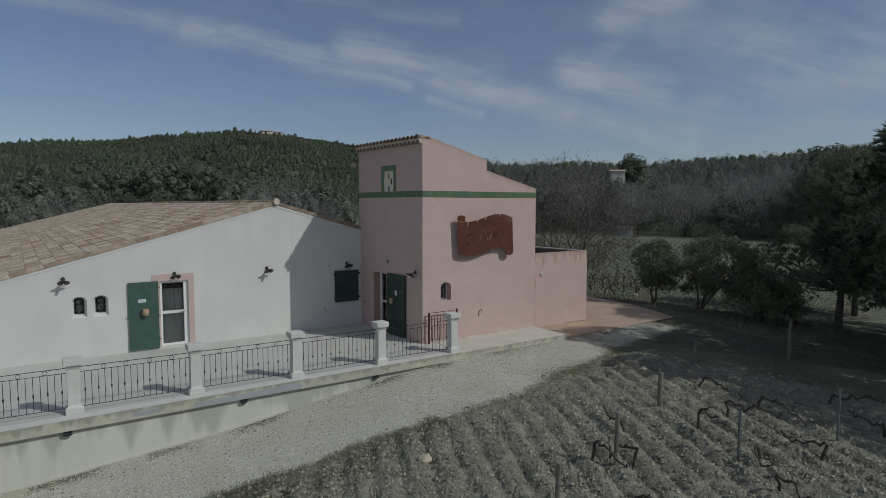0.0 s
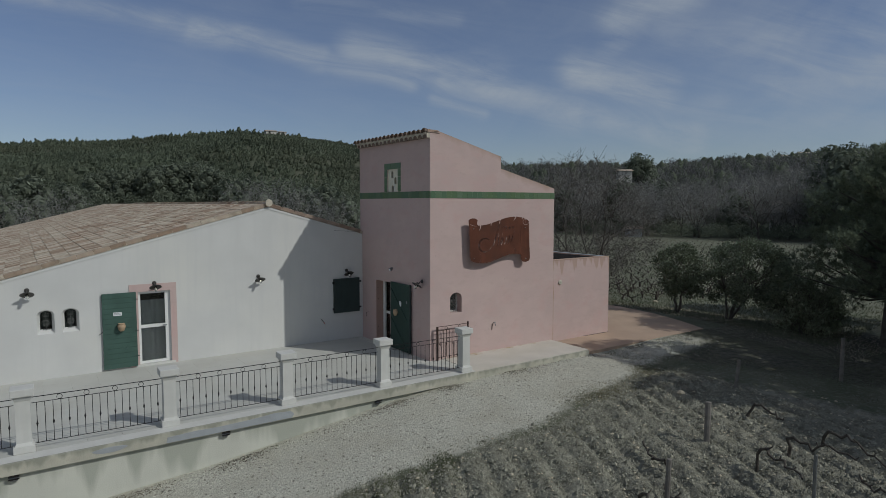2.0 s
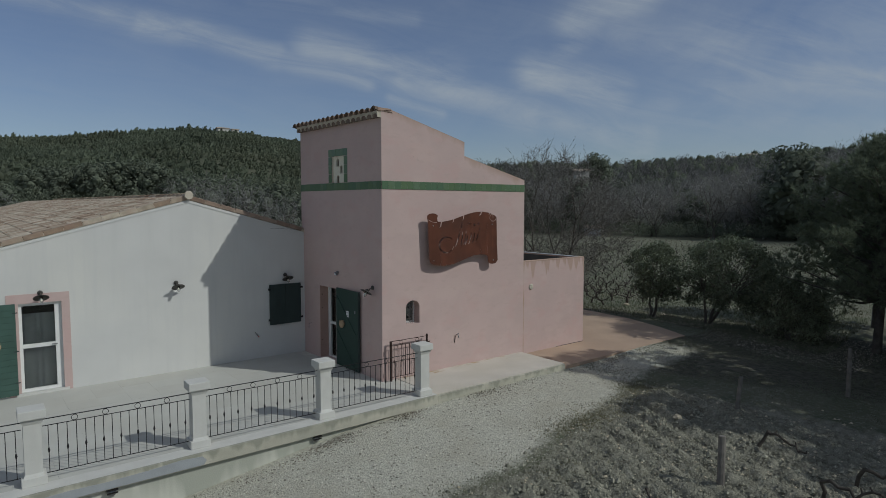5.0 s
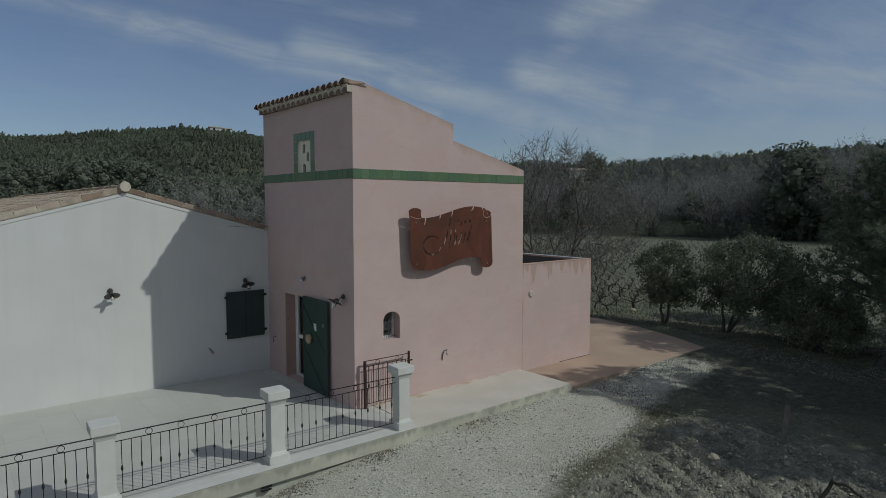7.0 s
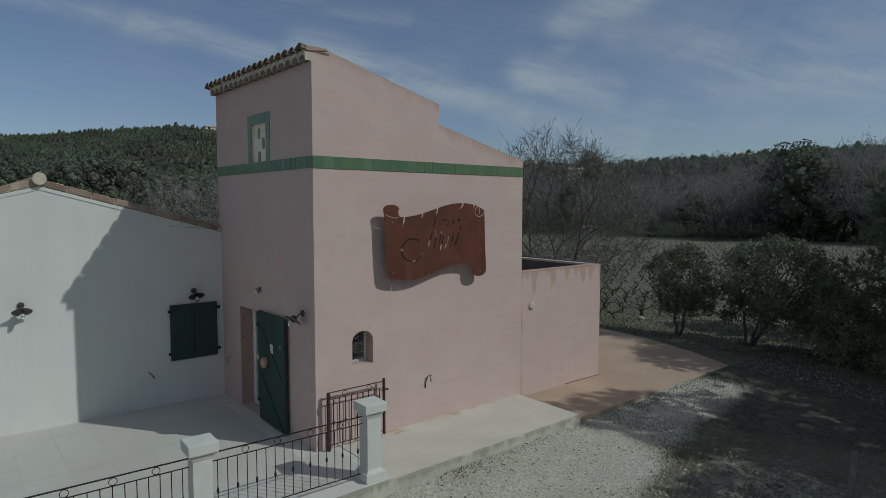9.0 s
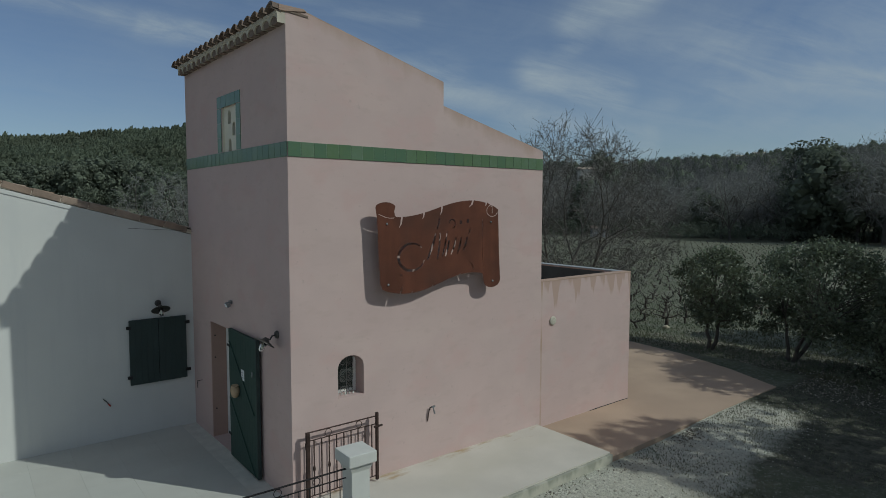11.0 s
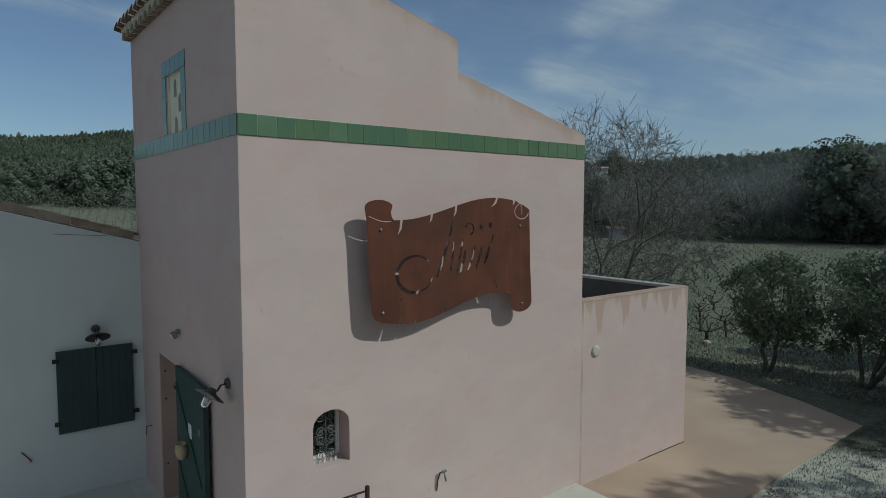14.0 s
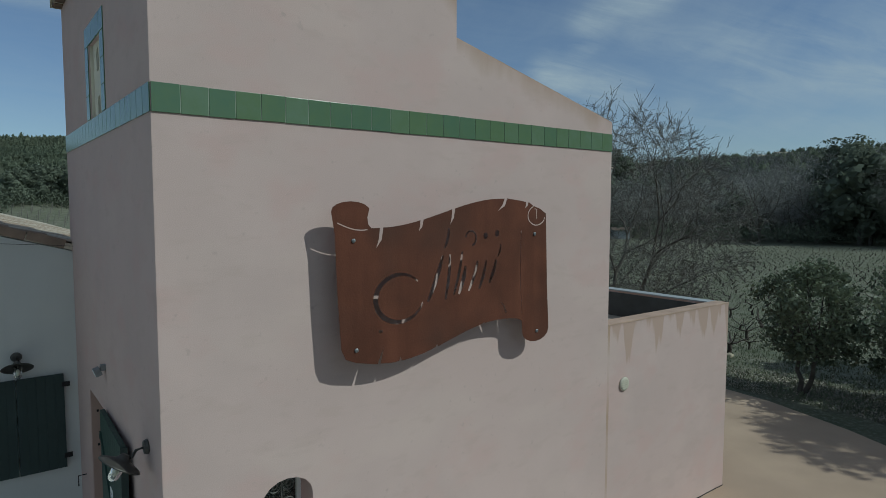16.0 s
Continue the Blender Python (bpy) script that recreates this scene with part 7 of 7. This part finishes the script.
# trees that can be told apart: evergreen oaks behind the cellar and at the edge of the vineyard
def crown_tree(seed, h, w, n, size):
    """An evergreen crown of several rounded lobes of small leaves round a leafy core."""
    r4 = np.random.RandomState(seed)
    VV, core, C = [], [], []
    lobes = 18
    for j in range(lobes):
        a, t = 2.4 * j + r4.uniform(-0.3, 0.3), (j + 0.5) / lobes
        q = 0.72 * w * math.sqrt(max(1 - (1.6 * t - 0.6) ** 2, 0.05)) * r4.uniform(0.6, 1.05)
        rad = w * r4.uniform(0.32, 0.50) * (1.15 - 0.35 * t)
        foot = np.array([q * math.cos(a), q * math.sin(a), h * (0.16 + 0.70 * t) - rad])
        VV.append(clump_tree(r4, 2.3 * rad, rad, n // lobes, size) + foot)
        base = len(core)
        for i in range(5):
            for k in range(8):
                b, z = 2 * math.pi * (k + 0.5 * (i % 2)) / 8, i / 4
                e = 0.60 * rad * math.sqrt(max(1 - (2 * z - 1) ** 2, 0.05)) * r4.uniform(0.8, 1.1)
                core.append((foot[0] + e * math.cos(b), foot[1] + e * math.sin(b), foot[2] + rad * (0.65 + 1.2 * z)))
        C += [(base + i * 8 + k, base + i * 8 + (k + 1) % 8, base + i * 8 + 8 + (k + 1) % 8, base + i * 8 + 8 + k) for i in range(4) for k in range(8)]
    V = np.concatenate(VV)
    me = np_mesh("crown", np.concatenate([V, np.array(core)]), np.concatenate([np.arange(len(V)).reshape(-1, 4), np.array(C) + len(V)]), leaf_far_dark)
    segs = [(0, 0, -0.5, 0.1, 0, h * 0.35, 0.22, 0.16), (0.1, 0, h * 0.35, -0.2, 0.3, h * 0.7, 0.16, 0.08), (0.1, 0, h * 0.35, 0.9, -0.4, h * 0.62, 0.11, 0.05), (0.1, 0, h * 0.3, -0.8, -0.6, h * 0.55, 0.1, 0.05)]
    return me, np_mesh("trunk", *tubes(segs, 5), bark, True)


OAKS = [crown_tree(400 + k, 8.0, 3.6, 1400, 0.29) for k in range(3)] + [crown_tree(407, 8.0, 3.6, 5000, 0.165)]


def far_oak(x, y, s, k, turn, label, group, wide=1.0):
    ob = empty("oak_tree", pose(x, y, float(land(np.array([x]), np.array([y]))[0]) - 0.1, 0, 0, turn))
    ob.scale = (s * wide, s * wide, s)
    tagged(ob, label, "tree", group)
    part("crown", OAKS[k][0], None, ob)
    part("trunk", OAKS[k][1], None, ob)


BARES = []
for k in range(4):
    r5 = np.random.RandomState(500 + k)
    sk = branching(r5, dome_points(r5, 400, 4.2, 8.6, 1.5), -0.5, 1.2, 0.17, 0.015)
    V1, Q1 = strips(r5, sk[sk[:, 6] < 0.03])
    tips = sk[sk[:, 6] < 0.0155]
    V2, Q2 = leaves(r5, tips[:, 3:6], 1, 0.25, 0.034, longer=14)
    BARES.append((np_mesh("trunk", *tubes(sk[sk[:, 6] >= 0.03], 4), bark, True), np_mesh("crown", np.concatenate([V1, V2]), np.concatenate([Q1, Q2 + len(V1)]), twig_far)))


def far_bare(x, y, s, k, turn, group):
    ob = empty("bare_tree", pose(x, y, float(land(np.array([x]), np.array([y]))[0]) - 0.1, 0, 0, turn))
    ob.scale = (s, s, s)
    tagged(ob, "leafless grey deciduous tree at the edge of the fields", "tree", group)
    part("trunk", BARES[k][0], None, ob)
    part("crown", BARES[k][1], None, ob)


rng = np.random.RandomState(55)
# behind the cellar: bearing in degrees from north, distance
for a, r, s in ((5.5, 178, 0.95), (7.5, 176, 1.05), (9.5, 174, 1.25), (11.2, 176, 1.35), (12.8, 175, 1.4), (14.3, 172, 1.3), (15.6, 168, 1.05), (6.6, 184, 1.0), (8.6, 182, 1.1), (10.4, 186, 1.2), (3.5, 150, 1.0), (-1, 110, 1.1), (1, 125, 1.3), (18, 120, 1.3), (22, 118, 1.2), (24, 110, 1.2), (25.5, 100, 1.0), (16.8, 118, 1.3), (-4, 105, 1.2), (13.5, 182, 1.3), (20, 128, 1.3)):
    x, y = r * math.sin(math.radians(a)), r * math.cos(math.radians(a))
    far_oak(x, y, s, rng.randint(3), rng.uniform(0, 360), "dark round evergreen oak behind the cellar", "evergreen oaks behind the cellar")
for a, r, s in ((-0.6, 82, 0.84), (2.2, 84, 0.86), (3.6, 92, 0.9), (17.0, 80, 1.02), (18.3, 86, 0.95), (19.3, 80, 1.08), (21.0, 82, 1.05), (22.4, 78, 0.92), (24.2, 76, 0.82), (25.8, 78, 0.82)):
    x, y = r * math.sin(math.radians(a)), r * math.cos(math.radians(a))
    far_bare(x, y, s, rng.randint(4), rng.uniform(0, 360), "bare trees behind the cellar")
for x, y, s, k in ((112.0, 37.5, 1.9, 0), (116.0, 42.0, 1.85, 1), (108.0, 33.0, 1.75, 2), (114.5, 34.5, 1.85, 3), (110.0, 35.5, 1.7, 1), (117.0, 38.5, 1.95, 2), (119.0, 40.5, 1.95, 3)):
    far_bare(x, y, s, k, 40 * k, "bare trees beyond the vineyard")
# a trellised vineyard on the field behind the cellar
SS = []
for i in range(16):
    for j in range(9):
        a, r = math.radians(4.8 + 0.6 * i + rng.normal(0, 0.05)), 141 + 3.2 * j
        x, y = r * math.sin(a), r * math.cos(a)
        z = ground_z(x, y)
        SS.append((x, y, z - 0.2, x, y, z + 1.5 + rng.normal(0, 0.08), 0.045, 0.04))
tagged(new("vineyard_stakes", np_mesh("vineyard_stakes", *tubes(SS, 4), post_wood)), "rows of thin grey stakes in a far vineyard", "posts", kind="stuff")
# the wooded edge beyond the vineyard
for k in range(138):
    a = rng.uniform(34, 84)
    deep = rng.rand()
    r = np.interp(a, [34, 45, 52, 60, 68, 84], [150, 140, 126, 122, 122, 112]) + 34 * deep
    x, y = r * math.sin(math.radians(a)), r * math.cos(math.radians(a))
    s = np.interp(a, [34, 50, 60, 66, 84], [1.1, 1.3, 1.4, 1.7, 1.9]) * rng.uniform(0.75, 1.15)
    if rng.rand() < 0.82:
        far_bare(x, y, s, rng.randint(4), rng.uniform(0, 360), "bare trees beyond the vineyard")
    else:
        far_oak(x, y, s * 0.95, rng.randint(3), rng.uniform(0, 360), "dark evergreen tree at the edge of the vineyard", "evergreens beyond the vineyard")
places = []
for k in range(300):
    a = rng.uniform(34, 86)
    rr = np.interp(a, [34, 45, 52, 60, 68, 84], [150, 140, 126, 122, 122, 112]) - 3 + 16 * rng.rand()
    places.append((*bearing(a, rr), -1.6, rng.uniform(0.4, 0.85), rng.randint(4), rng.uniform(0, 6.28)))
for _ in range(60):
    x, y = bearing(rng.uniform(4, 17), rng.uniform(167, 178))
    places.append((x, y, ground_z(x, y) - 0.6, rng.uniform(0.7, 1.5), rng.randint(4), rng.uniform(0, 6.28)))
wood_object("undergrowth", "dark evergreen undergrowth along the edge of the woods", places, LOW, leaf_far_dark)
# a tall stone pine on the skyline, and tall evergreens above the bare trees
far_oak(*bearing(52.4, 212), 2.1, 3, 0, "dark umbrella pine standing above the wooded skyline", "evergreens beyond the vineyard", 0.85)
for x, y, s, turn, wide in ((128, 53, 2.15, 70, 0.95), (134, 50, 1.8, 20, 0.9), (121, 47, 1.55, 120, 0.95), (119, 52, 1.3, 200, 0.95), (121, 39, 1.5, 250, 1.0), (115, 31, 1.45, 310, 1.0)):
    far_oak(x, y, s, 3, turn, "tall dark evergreen standing above the bare trees", "evergreens beyond the vineyard", wide)


def far_house(a, r, w, d, h, mat_wall, mat_roof=tile_roof_mat):
    x, y = r * math.sin(math.radians(a)), r * math.cos(math.radians(a))
    z = float(land(np.array([x]), np.array([y]))[0])
    ob = empty("house", pose(x, y, z, 0, 0, -a + 12))
    tagged(ob, "distant pale house with a low tiled roof among trees", "house", "distant houses")
    part("wall", boxed(-w / 2, w / 2, -d / 2, d / 2, -6, h), mat_wall, ob)
    bm = bmesh.new()
    prism(bm, [(-d / 2 - 0.4, h), (d / 2 + 0.4, h), (0, h + 0.16 * d)], "x", -w / 2 - 0.4, w / 2 + 0.4)
    part("roof", bm, mat_roof, ob)
    for k in range(int(w // 4)):
        win_ = part("window", boxed(-w / 2 + 1.5 + 4 * k, -w / 2 + 2.7 + 4 * k, -d / 2 - 0.05, -d / 2 + 0.05, h * 0.45, h * 0.45 + 1.4), dark_inside, ob)


far_house(19.2, 412, 7, 6, 2.8, plaster_shell)
far_house(20.2, 414, 4, 5, 2.6, plaster_shell)
far_house(51.1, 200, 4, 4, 11.6, plaster_shell)
far_house(64.0, 400, 6, 5, 4.5, plaster_shell)
far_house(65.2, 405, 6, 5, 5.0, plaster_white)
far_house(63.5, 147, 4, 4, 5.6, plaster_shell)
far_house(51.9, 128, 2.6, 3, 1.6, concrete_bare, tile_canal)

# ---------------------------------------------------------------- terrace paving, piece by piece
PW = 0.62
slab_piece = finish(boxed(0.0008, PW - 0.0008, 0.0008, PW - 0.0008, -0.012, 0.0), "paving_slab", paving_mat)
for i in range(-6, 18):
    for j in range(9):
        x, y = 0.1 + i * PW, 20.965 - (j + 1) * PW
        if y < 15.08 or x + PW > 11.4 or (x + PW > XT and y + PW > YT):
            continue
        part("paving_slab", slab_piece, None, terrace, m=pose(x, y, random.uniform(-0.001, 0.001)))
part("paving_strip", boxed(-22, 11.42, 15.06, 15.385, -0.012, 0.0), stone_white, terrace, "pale coping strip along the terrace edge")
